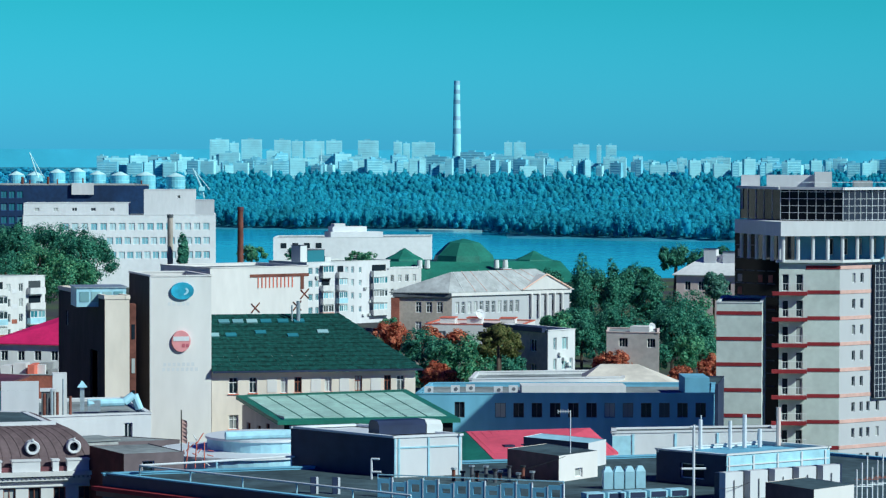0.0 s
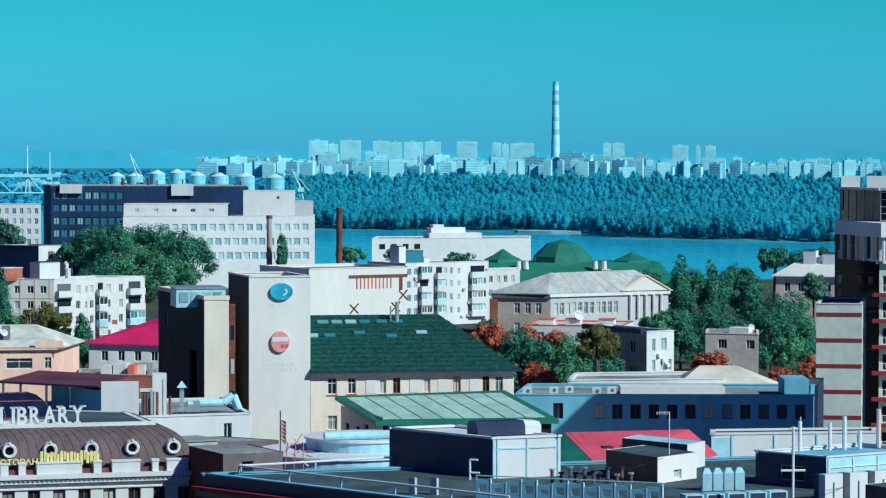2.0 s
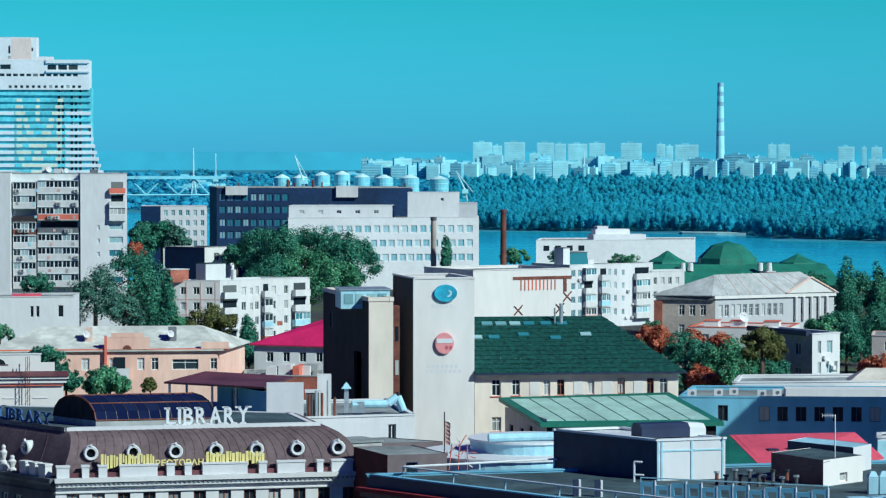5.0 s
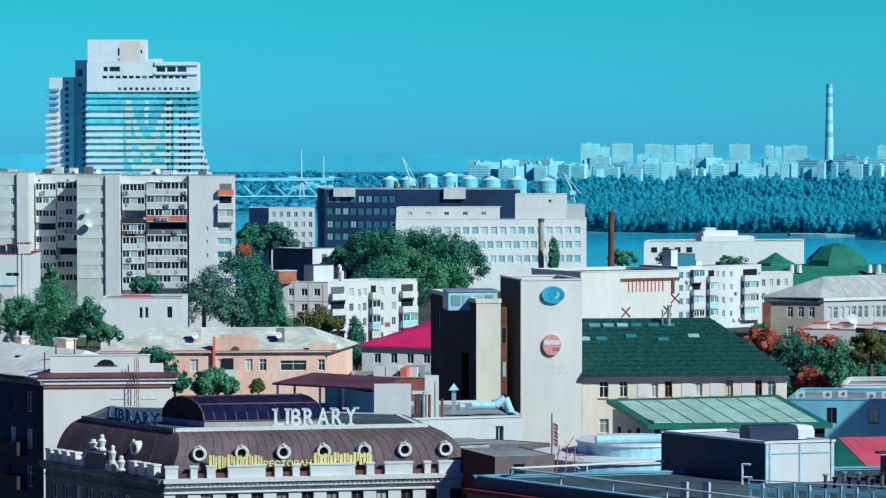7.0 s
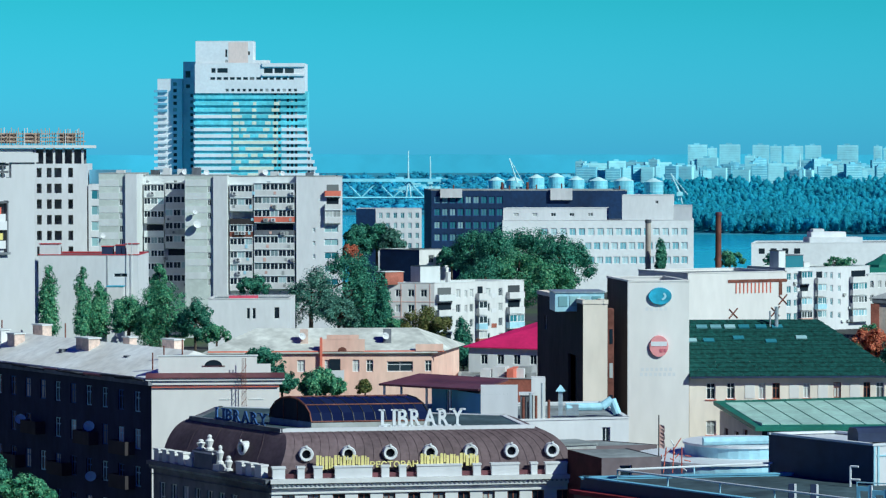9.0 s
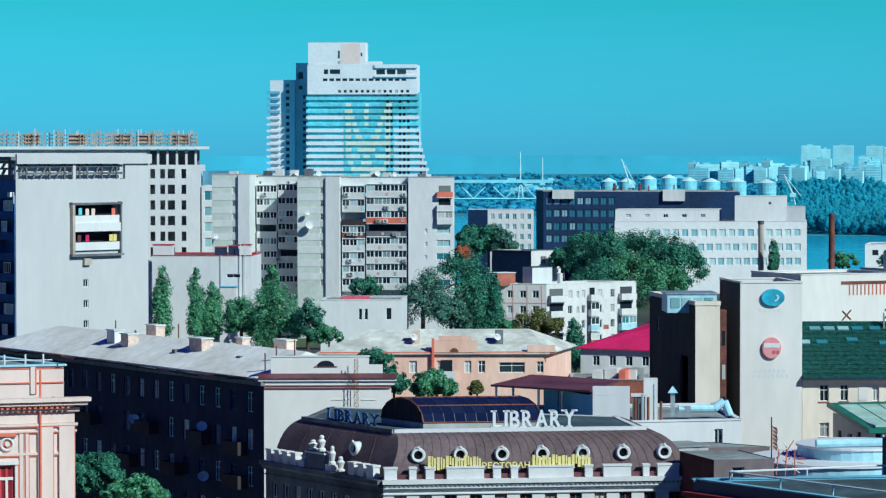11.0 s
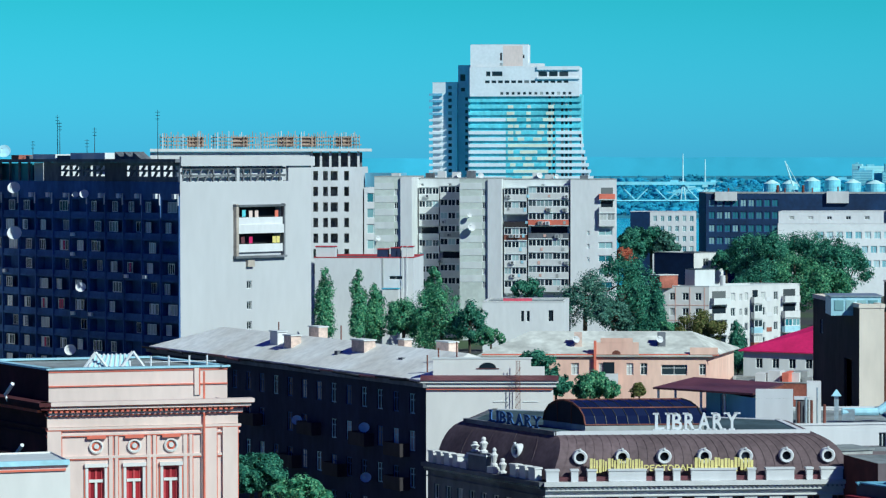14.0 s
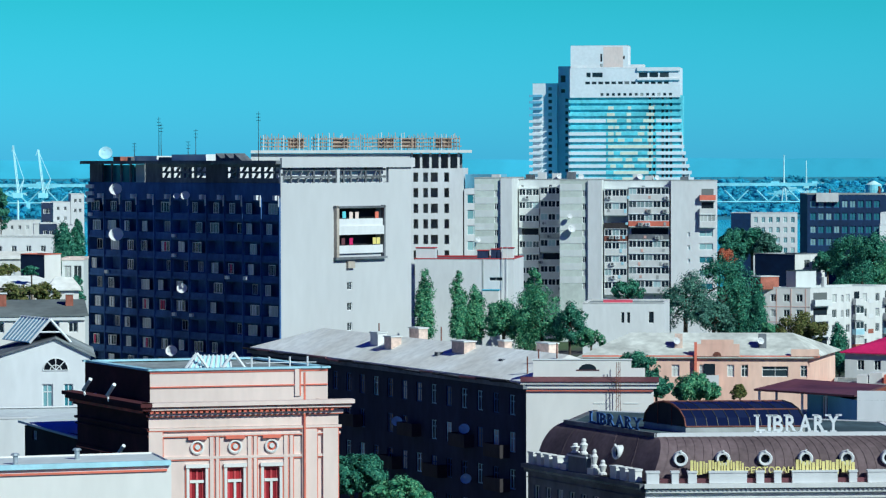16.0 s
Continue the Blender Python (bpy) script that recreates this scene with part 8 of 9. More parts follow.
    q = Building("low_pink_roofs", "row of low houses with faded pink roofs", [(60.0, 440.0), (74.0, 436.0)], 36.0, (4, 12))
    q.facade(0, M["ivory"], grid(1, 13, 4, 1.2, 33.6, 1.4))
    q.rest(M["ivory"])
    q.flat_roof(M["pink"], 0.1, M["rose"])
    for s0 in (2, 6, 11):
        roof_box(q, "roof_room", q.walls[0].m(), s0, s0 + 2.2, 2, 5, 35.8, 36.8, M["white_old"], "", M["rose"])
    dish(q.walls[0].p(8, -2.2, 37.4), 0.8, q.walls[0].n, M["white"])


blue_row()


# ---- roofs close to the camera ----
def near_roofs():
    b = Building("near_roof_deck", "broad dark bitumen roof deck with a blue parapet and red trim", [(4.6, 163.5), (25.0, 138.2), (66.0, 146.0)], 44.3, None)
    # left face of the blue deck in navy, shade put into colour
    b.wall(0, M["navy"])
    b.rest(M["blue_wall"])
    b.flat_roof(M["bitumen"], 0.12, M["blue_wall"], 0.35, 0.05)
    L = b.walls[0].length
    b.strip(0, -0.3, L, 0.01, 0.55, 43.4, 43.62, M["red_band"], "red_trim")
    b.strip(0, -0.2, L, 0.01, 0.3, 43.1, 43.38, M["maroon"], "lower_trim")
    # painted railings
    w0, w3 = b.walls[0], b.walls[3]

    def railing(p, q, n, name="roof_railing", hgt=0.55):
        r = thing(name, p, "pale blue tubular roof railing", "railing", "roof railings")
        p, q = Vector(p), Vector(q)
        for k in range(n + 1):
            c = p.lerp(q, k / n)
            bm = bmesh.new()
            tube(bm, c, c + Vector((0, 0, hgt)), 0.045, sides=6)
            part("post", bm, M["blue_metal"], r)
        for h in (hgt,):
            bm = bmesh.new()
            tube(bm, p + Vector((0, 0, h)), q + Vector((0, 0, h)), 0.06, sides=6)
            part("rail", bm, M["letter_white"], r)
    railing((6.6, 163.0, 44.2), (19.5, 168.6, 44.2), 3)
    railing((6.6, 163.0, 44.2), (19.4, 147.3, 44.2), 5)
    for x, y in ((15.0, 153.5), (16.1, 153.2)):
        bx = thing("vent_stub", (x, y, 44.18), "short blue square roof vent", "vent", "roof vents")
        bm = bmesh.new()
        obox(bm, Matrix.Translation((x, y, 44.18)), 0, 0.28, 0, 0.28, 0, 0.85)
        part("shaft", bm, M["navy"], bx)
        bm = bmesh.new()
        obox(bm, Matrix.Translation((x, y, 44.18)), 0.285, 0.4, -0.02, 0.3, 0, 0.85)
        part("cover", bm, M["letter_white"], bx)
    # plant room with white panels
    p = Building("roof_plant_room", "flat-roofed plant room with white panels", [(15.2, 167.0), (20.2, 160.5), (24.1, 161.6)], 46.35, None, z0=44.15)
    # white wall in shadow, painted navy
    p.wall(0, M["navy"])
    p.wall(1, M["white"])
    p.rest(M["white"])
    p.flat_roof(M["letter_white"], 0.08, M["letter_white"], 0.25, 0.1)
    for k in range(4):
        s = [0.02, 0.25, 2.0, 3.85][k]
        p.strip(1, s, s + 0.1, 0.004, 0.05, 44.2, 46.3, M["blue_metal"], "panel_joint")
    p.strip(1, 0.2, 3.9, 0.004, 0.04, 45.75, 45.83, M["blue_metal"], "panel_joint")
    u = thing("roof_unit", (21.5, 164, 46.4), "dark rounded ventilation unit on the plant room", "ventilation unit")
    bm = bmesh.new()
    w = p.walls[1]
    pr = [(0, 0), (0, 0.5), (0.3, 0.75), (1.2, 0.75), (1.5, 0.5), (1.5, 0)]
    hull(bm, [w.p(-0.2, -1.6 - o, 46.36 + z) for o, z in pr], [w.p(2.6, -1.6 - o, 46.36 + z) for o, z in pr])
    part("housing", bm, M["navy"], u)
    bm = bmesh.new()
    hull(bm, [w.p(2.65, -1.6 - o, 46.36 + z) for o, z in pr], [w.p(3.6, -1.6 - o, 46.36 + z * 0.9) for o, z in pr])
    part("hood", bm, M["panel"], u)
    # bent pipe on the plant room
    for pts in [[(18.9, 159.8, 44.2), (18.9, 159.8, 45.3), (19.3, 159.6, 45.3)], [(18.9, 159.8, 44.6), (19.4, 159.6, 44.6)]]:
        pp = thing("bent_pipe", pts[0], "white bent vent pipe beside the plant room", "pipe", "bent pipes")
        for a, c in zip(pts, pts[1:]):
            bm = bmesh.new()
            tube(bm, a, c, 0.06, sides=6)
            part("pipe", bm, M["letter_white"], pp)
    # balustrade of blue concrete plates
    a, c = Vector((18.3, 151.9, 44.15)), Vector((27.2, 147.5, 44.15))
    n = 12
    bl = thing("balustrade", a, "blue concrete balustrade of pierced upright plates", "balustrade")
    bw = Wall((a.x, a.y), (c.x, c.y))
    step = bw.length / n
    for k in range(n):
        s, top = k * step, 45.12 - 0.16 * (k % 3 == 1)
        bm = bmesh.new()
        for x0, x1, z0, z1 in ((0.03, 0.19, 44.15, top), (step - 0.19, step - 0.03, 44.15, top + 0.06), (0.19, step - 0.19, top - 0.22, top), (0.19, step - 0.19, 44.15, 44.5)):
            bw.box(bm, s + x0, s + x1, 0, 0.14, z0, z1)
        part("plate", bm, M["blue_wall"], bl)
        # white strip imitates sunlight on the plate's right edge
        bm = bmesh.new()
        bw.box(bm, s + step - 0.025, s + step + 0.02, -0.02, 0.16, 44.15, top + 0.1)
        part("edge", bm, M["letter_white"], bl)
    bm = bmesh.new()
    bw.box(bm, 0, bw.length, 0.02, 0.1, 45.3, 45.35)
    part("rail", bm, M["blue_metal"], bl)
    for k in range(0, n + 1, 3):
        bm = bmesh.new()
        bw.box(bm, min(k * step, bw.length - 0.05), min(k * step + 0.05, bw.length), 0.03, 0.09, 44.9, 45.3)
        part("rail_post", bm, M["blue_metal"], bl)
    rnd = random.Random(7)
    for k in range(11):
        x, y = 23.2 + k * 0.42, 158.6 - (k % 3) * 0.5
        vv = thing("roof_flue", (x, y, 44.17), "short dark capped roof flue", "flue", "roof flues")
        hh = 0.35 + rnd.random() * 0.7
        bm = bmesh.new()
        tube(bm, (x, y, 44.17), (x, y, 44.2 + hh), 0.1, sides=8)
        part("pipe", bm, M["dark_concrete_and_shade"] if k % 3 else M["rust"], vv)
        bm = bmesh.new()
        tube(bm, (x, y, 44.22 + hh), (x, y, 44.32 + hh), 0.16, sides=8)
        part("cap", bm, M["black_metal"] if k % 2 else M["steel"], vv)
    # pale shed and its neighbour, left sides darkened for shade
    d = Building("roof_shed", "rendered roof shed with one shaded side and a flat roof", [(26.6, 161.5), (28.7, 157.3), (31.3, 159.8)], 45.6, None, z0=44.1)
    # left side: shade painted as maroon
    d.wall(0, M["maroon"])
    d.facade(1, M["ivory"], [(1.5, 2.2, 44.3, 44.8)], bars=0)
    d.rest(M["cream"])
    d.flat_roof(M["bitumen"], 0.02)
    d2 = Building("roof_shed", "white roof shed with a side darkened for shade", [(28.6, 168.0), (31.6, 164.0), (33.0, 166.0)], 45.6, None, z0=42.0)
    # shed's left side takes navy for its shade
    d2.wall(0, M["navy"])
    d2.wall(1, M["white"])
    d2.rest(M["white"])
    d2.flat_roof(M["blue_metal"], 0.02)
    for x0, y0, x, y, z0, z1 in ((0, 0, 27.8, 157.5, 44.2, 47.1),):
        an = thing("yagi_antenna", (29.6, 158.8, 45.6), "thin television aerial on a mast", "antenna", "aerials")
        bm = bmesh.new()
        tube(bm, (29.6, 158.8, 45.0), (29.6, 158.8, 47.9), 0.03, sides=5)
        part("mast", bm, M["letter_white"], an)
        for q in range(5):
            bm = bmesh.new()
            tube(bm, (28.9 + q * 0.14, 158.7, 47.75), (28.9 + q * 0.14, 158.7, 47.95), 0.02, sides=4)
            part("element", bm, M["letter_white"], an)
        bm = bmesh.new()
        tube(bm, (28.9, 158.7, 47.85), (29.6, 158.7, 47.85), 0.02, sides=4)
        part("boom", bm, M["letter_white"], an)
    # coral roof and its green neighbour
    r = Building("coral_roof_house", "house with a coral red sheet roof", [(30.8, 190.2), (39.8, 196.0)], 41.6, (-2, 8))
    r.wall(0, M["ivory"])
    r.rest(M["ivory"])
    A, Bq, C, D = [Vector(q) for q in ((29.6, 196.7, 43.2), (38.3, 198.3, 43.2), (39.7, 195.5, 41.8), (30.6, 189.4, 41.8))]
    bm = bmesh.new()
    hull(bm, [q - Vector((0, 0, 0.15)) for q in (D, C, Bq, A)], [D, C, Bq, A])
    bm.faces.new([bm.verts.new(q) for q in (A, Bq, Vector((40, 204, 41.6)), Vector((29, 203, 41.6)))])
    part("roof", bm, M["coral"], r.ob)
    for k in range(14):
        bm = bmesh.new()
        f = (k + 0.5) / 14
        tube(bm, D.lerp(C, f) + Vector((0, 0, 0.02)), A.lerp(Bq, f) + Vector((0, 0, 0.02)), 0.012, sides=4)
        part("roof_seam", bm, M["coral"], r.ob)
    for f, g in ((0.2, 0.45), (0.34, 0.45)):
        bm = bmesh.new()
        c = D.lerp(C, f).lerp(A.lerp(Bq, f), g)
        obox(bm, Matrix.Translation(c) @ Matrix.Rotation(0.2, 4, "Z"), -0.35, 0.35, -0.3, 0.3, 0.0, 0.16)
        part("skylight", bm, M["navy"], r.ob)
    bm = bmesh.new()
    E2 = [Vector(q) for q in ((28.6, 190.0, 41.4), (30.55, 189.4, 41.8), (29.55, 196.7, 43.2), (27.9, 198, 42.9))]
    hull(bm, [q - Vector((0, 0, 0.15)) for q in E2], E2)
    part("green_slope", bm, M["green_metal"], r.ob, "dark green sheet roof slope")
    # white panel building and blue vents
    wb = Building("white_panel_house", "white panelled flat-roofed house", [(40.3, 200.6), (52.0, 201.2)], 42.6, (0.6, 3))
    wb.wall(0, M["white"])
    wb.rest(M["white"])
    wb.flat_roof(M["bitumen_pale"], 0.1, M["white"])
    for k in range(4):
        wb.strip(0, 1.4 + k * 3, 1.55 + k * 3, 0.004, 0.08, 34, 42.5, M["blue_metal"], "panel_joint")
    wb.strip(0, 0.0, 1.3, 0.004, 0.06, 36, 42.4, M["blue_metal"], "end_panel")
    for k in range(4):
        x, y = 30.7 + k * 0.6, 154.0 + k * 0.1
        v = thing("ventilator", (x, y, 44.1), "pale blue sheet-metal roof ventilator", "ventilator", "roof ventilators")
        bm = bmesh.new()
        obox(bm, Matrix.Translation((x, y, 44.1)), -0.25, 0.25, -0.25, 0.25, 0, 0.95)
        part("body", bm, M["blue_metal"], v)
        bm = bmesh.new()
        hull(bm, [(x - 0.26, y - 0.26, 45.06), (x + 0.26, y - 0.26, 45.06), (x + 0.26, y + 0.26, 45.06), (x - 0.26, y + 0.26, 45.06)], [(x - 0.12, y - 0.12, 45.35), (x + 0.12, y - 0.12, 45.35), (x + 0.12, y + 0.12, 45.35), (x - 0.12, y + 0.12, 45.35)])
        part("hood", bm, M["blue_metal"], v)
    for k in range(5):
        x, y = 28.6 + k * 1.15, 148.8 + k * 0.3
        v = thing("air_cooler", (x, y, 44.1), "pale blue boxy air cooler on the roof", "air cooler", "roof coolers")
        bm = bmesh.new()
        obox(bm, Matrix.Translation((x, y, 44.1)) @ Matrix.Rotation(0.2, 4, "Z"), 0, 1.0, 0, 0.8, 0.05, 0.45)
        part("case", bm, M["blue_metal"], v)
        bm = bmesh.new()
        obox(bm, Matrix.Translation((x, y, 44.1)) @ Matrix.Rotation(0.2, 4, "Z"), 0.1, 0.9, -0.03, -0.004, 0.12, 0.4)
        part("grille", bm, M["navy"], v)
    # roof house with a pale parapet, white buttressed wall
    rb = Building("parapet_roof_house", "roof house with a shaded side and a pale blue parapet", [(34.0, 157.2), (37.0, 153.6), (43.6, 157.2)], 45.9, None, z0=44.1)
    # navy here is the shade on the left wall
    rb.wall(0, M["navy"], [(1.6, 3.2, 44.5, 45.3)])
    rb.window(0, 1.6, 3.2, 44.5, 45.3, fw=0.05)
    rb.wall(1, M["blue_metal"])
    rb.rest(M["blue_metal"])
    rb.flat_roof(M["blue_wall"], 0.15, M["panel"], 0.2, 0.06)
    for k in range(5):
        rb.strip(1, 0.1 + k * 1.75, 0.2 + k * 1.75, 0.004, 0.06, 44.2, 45.8, M["letter_white"], "panel_joint")
    rb.strip(1, 0, 7.4, 0.004, 0.05, 45.3, 45.36, M["letter_white"], "panel_joint")
    bw2 = Wall((35.6, 148.0), (43.0, 151.5))
    fw = thing("buttressed_wall", bw2.p(3, 0, 44.1), "white parapet wall with regular buttresses", "wall")
    bm = bmesh.new()
    bw2.box(bm, 0, bw2.length, -0.9, -0.5, 44.1, 45.55)
    part("back_wall", bm, M["navy"], fw)
    for k in range(5):
        bm = bmesh.new()
        bw2.box(bm, k * 1.62, k * 1.62 + 1.15, -0.5, 0.0, 44.1, 45.6)
        part("buttress", bm, M["white"], fw)
        bm = bmesh.new()
        tube(bm, bw2.p(k * 1.62 + 0.55, 0.05, 44.2), bw2.p(k * 1.62 + 0.55, 0.05, 45.2), 0.03, sides=5)
        part("drain", bm, M["concrete"], fw)
    nd = Building("roof_hut", "small dark-roofed hut with a cream wall", [(35.9, 141.0), (37.4, 137.6), (39.9, 139.5)], 45.9, None, z0=44.1)
    # hut's left wall in maroon, its shade put into colour
    nd.wall(0, M["maroon"])
    nd.wall(1, M["ivory"])
    nd.rest(M["cream"])
    nd.flat_roof(M["bitumen"], 0.02)
    for k in range(6):
        x, y = 40.6 + k * 0.35, 141.5 + k * 0.3
        an = thing("cable_post", (x, y, 44.2), "thin white post with cables", "post", "roof posts")
        bm = bmesh.new()
        tube(bm, (x, y, 44.2), (x, y, 46.4 + (k % 3) * 0.3), 0.04, sides=5)
        part("post", bm, M["letter_white"], an)
        bm = bmesh.new()
        tube(bm, (x - 0.4, y - 0.1, 45.6 + (k % 2) * 0.3), (x + 1.0, y + 0.6, 45.5 + (k % 2) * 0.3), 0.03, sides=4)
        part("cross_bar", bm, M["rust"] if k % 2 else M["letter_white"], an)
    for x, y, z0, z1, r, arms in ((33.6, 146.5, 44.2, 48.2, 0.07, True), (36.6, 158.0, 45.8, 47.4, 0.11, False), (38.3, 158.2, 45.8, 47.3, 0.1, False), (39.2, 158.6, 45.8, 47.6, 0.12, False), (40.1, 158.8, 45.8, 46.8, 0.12, False), (41.3, 159.4, 45.8, 47.9, 0.13, False), (37.0, 159.6, 45.8, 47.5, 0.04, False)):
        pl = thing("roof_pole", (x, y, z0), "pale vent pole standing on the roof", "pole", "roof poles")
        bm = bmesh.new()
        tube(bm, (x, y, z0), (x, y, z1), r, sides=8)
        part("shaft", bm, M["letter_white"] if x < 41 else M["pink"], pl)
        if arms:
            for h, wd in ((46.0, 0.62), (48.1, 0.2)):
                bm = bmesh.new()
                tube(bm, (x - wd, y, h), (x + wd, y, h), 0.06, sides=6)
                part("arm", bm, M["letter_white"], pl)
    # round terrace drums
    t = thing("round_terrace", (14.5, 199, 41), "round pale blue terrace drums with rims", "terrace")
    for cx, cy, r, z0, z1, mm in ((15.2, 199.5, 5.9, 25, 41.75, "blue_metal"), (16.6, 200.5, 4.0, 41.6, 42.6, "blue_metal"), (20.6, 199.5, 3.4, 41, 42.5, "navy")):
        n = 36
        ring = [(cx + math.cos(2 * math.pi * k / n) * r, cy + math.sin(2 * math.pi * k / n) * r) for k in range(n)]
        bm = bmesh.new()
        prism(bm, ring, z0, z1)
        part("drum", bm, M[mm], t)
        bm = bmesh.new()
        prism(bm, [(cx + (x - cx) * 1.03, cy + (y - cy) * 1.03) for x, y in ring], z1 + 0.003, z1 + 0.16)
        part("rim", bm, M["letter_white"], t)
    bm = bmesh.new()
    tube(bm, (13.6, 197.0, 43.05), (19.5, 198.0, 43.1), 0.28, sides=10)
    part("duct", bm, M["blue_metal"], t)
    bm = bmesh.new()
    hull(bm, [(18.4, 197, 42.7), (20.8, 197.2, 42.7), (20.8, 199, 42.7), (18.4, 199, 42.7)], [(19.5, 197.8, 43.5), (19.7, 197.8, 43.5), (19.7, 198.2, 43.5), (19.5, 198.2, 43.5)])
    part("tent_roof", bm, M["white"], t)
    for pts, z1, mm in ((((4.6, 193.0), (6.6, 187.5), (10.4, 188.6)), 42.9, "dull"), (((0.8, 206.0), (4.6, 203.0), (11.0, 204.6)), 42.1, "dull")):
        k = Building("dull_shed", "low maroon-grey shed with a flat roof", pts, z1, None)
        # left side in the darker maroon, shade put into colour
        k.wall(0, M["shaded_maroon"])
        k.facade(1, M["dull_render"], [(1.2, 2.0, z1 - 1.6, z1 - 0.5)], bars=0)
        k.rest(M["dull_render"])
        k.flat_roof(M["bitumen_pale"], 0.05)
    f = thing("flagpole", (10.4, 195.5, 41.3), "small flag on a pole with a red and yellow cloth", "flag")
    bm = bmesh.new()
    tube(bm, (10.5, 193.4, 42.4), (10.5, 193.4, 45.1), 0.04, sides=6)
    part("pole", bm, M["black_metal"], f)
    bm = bmesh.new()
    for k in range(6):
        z = 44.5 - k * 0.25
        quad(bm, (10.53, 193.4, z), (10.85 + 0.05 * (k % 2), 193.3, z - 0.1), (10.85 + 0.05 * ((k + 1) % 2), 193.4, z - 0.35), (10.53, 193.4, z - 0.25))
    part("cloth", bm, M["rose_pale"], f)
    rf = thing("rusty_frame", (11.2, 193.6, 41.6), "tangled rusty orange metal frame on the terrace", "metal frame")
    rnd = random.Random(17)
    for k in range(14):
        p = Vector((10.7 + rnd.random() * 1.6, 193.4 + rnd.random() * 0.6, 41.7 + rnd.random() * 1.4))
        q = p + Vector((rnd.uniform(-0.5, 0.5), rnd.uniform(-0.2, 0.2), rnd.uniform(-0.4, 0.7)))
        bm = bmesh.new()
        tube(bm, p, q, 0.035, sides=5)
        part("bar", bm, M["rose"] if k % 3 else M["letter_white"], rf)
    for k in range(3):
        bm = bmesh.new()
        tube(bm, (10.8 + k * 0.6, 193.6, 41.3), (11.0 + k * 0.5, 193.6, 43.0), 0.04, sides=5)
        part("upright", bm, M["rose"], rf)
    # cables
    cb = thing("cable", (26, 158, 45), "thin sagging black cable between roofs", "cable", "cables")
    for p0, p1 in (((24.0, 157.5, 44.6), (29.0, 157.0, 45.6)), ((35, 147, 44.9), (38.5, 150, 45.5))):
        pts = [Vector(p0).lerp(Vector(p1), k / 8) - Vector((0, 0, 0.25 * math.sin(math.pi * k / 8))) for k in range(9)]
        bm = bmesh.new()
        for u, v in zip(pts, pts[1:]):
            tube(bm, u, v, 0.015, sides=4)
        part("strand", bm, M["black_metal"], cb)


near_roofs()


# ---- trees ----
def leaf_cloud(lumps, count, size, seed):
    """Many small leaf sprays over the surface and inside of rounded lumps, as vertices and faces."""
    rnd = np.random.default_rng(seed)
    total = sum(r * r for _, r, _ in lumps)
    V = []
    for c, r, flat in lumps:
        n = max(8, int(count * r * r / total))
        k = max(7, int(9 + r * 4))  # tufts on each lump
        tuft = rnd.normal(size=(k, 3))
        tuft /= np.linalg.norm(tuft, axis=1)[:, None]
        pick = rnd.integers(0, k, n)
        d = tuft[pick] + rnd.normal(size=(n, 3)) * 0.3
        d /= np.linalg.norm(d, axis=1)[:, None]
        reach = rnd.uniform(0.72, 1.2, k)[pick][:, None]
        p = d * (r * reach * (0.62 + 0.42 * rnd.random((n, 1)) ** 0.7)) * np.array([1, 1, flat]) + np.array(c)
        nn = d + rnd.uniform(-0.5, 0.5, (n, 3)) + np.array([0, 0, 0.35])
        nn /= np.linalg.norm(nn, axis=1)[:, None]
        a = np.cross(nn, rnd.normal(size=(n, 3)))
        a /= np.linalg.norm(a, axis=1)[:, None]
        b = np.cross(nn, a)
        s = size * (0.5 + 0.9 * rnd.random((n, 1)))
        V.append(np.stack([p - a * s, p - b * s * 0.55 + a * s * 0.1, p + a * s, p + b * s * 0.6], axis=1).reshape(-1, 3))
    V = np.concatenate(V)
    return V, np.arange(len(V)).reshape(-1, 4)


TREE_LABEL = {"dark": "dark green leafy broadleaf tree", "green": "fresh green leafy broadleaf tree", "olive": "yellowing olive green broadleaf tree", "grey": "grey-green willow-like leafy tree", "autumn": "small tree in rusty red autumn colour"}


def tree(x, y, top, low, half, kind, shape, seed):
    rnd = random.Random(seed)
    g = ground_z(x, y) - 0.1
    lab = TREE_LABEL[kind] if shape == "round" else ("tall slim poplar with " + ("dark" if kind == "dark" else "bright") + " green leaves")
    t = thing("tree" if shape == "round" else "poplar", (x, y, g), lab, "tree", "trees among the houses")
    h = top - low
    dist = math.hypot(x, y)
    size = max(0.13, 0.00036 * dist)
    lumps = []
    if shape == "poplar":
        n = 14
        for k in range(n):
            f = k / (n - 1)
            r = half * (0.68 + 0.42 * math.sin(math.pi * min(1, f * 0.75 + 0.2))) * (1 - 0.5 * f * f)
            lumps.append((Vector((x + rnd.uniform(-0.3, 0.3) * half, y + rnd.uniform(-0.3, 0.3) * half, low + h * (0.06 + 0.86 * f))), r, 1.3))
    else:
        n = 20
        core = Vector((x, y, low + h * 0.5))
        lumps.append((core, min(half, h / 2) * 0.72, 1.0))
        for k in range(n):
            a, f = rnd.random() * 6.28, rnd.random()
            z = low + h * (0.18 + 0.66 * f)
            rr = half * 0.78 * (1 - 0.45 * abs(2 * f - 0.8))
            r = min(half, h / 2) * rnd.uniform(0.18, 0.44)
            lumps.append((Vector((x + math.cos(a) * rr, y + math.sin(a) * rr * 0.8, min(z, top - r))), r, 0.9))
        lumps.append((Vector((x + rnd.uniform(-0.2, 0.2) * half, y, top - half * 0.4)), half * 0.42, 1.0))
    area = sum(r * r for _, r, _ in lumps) * 12.6
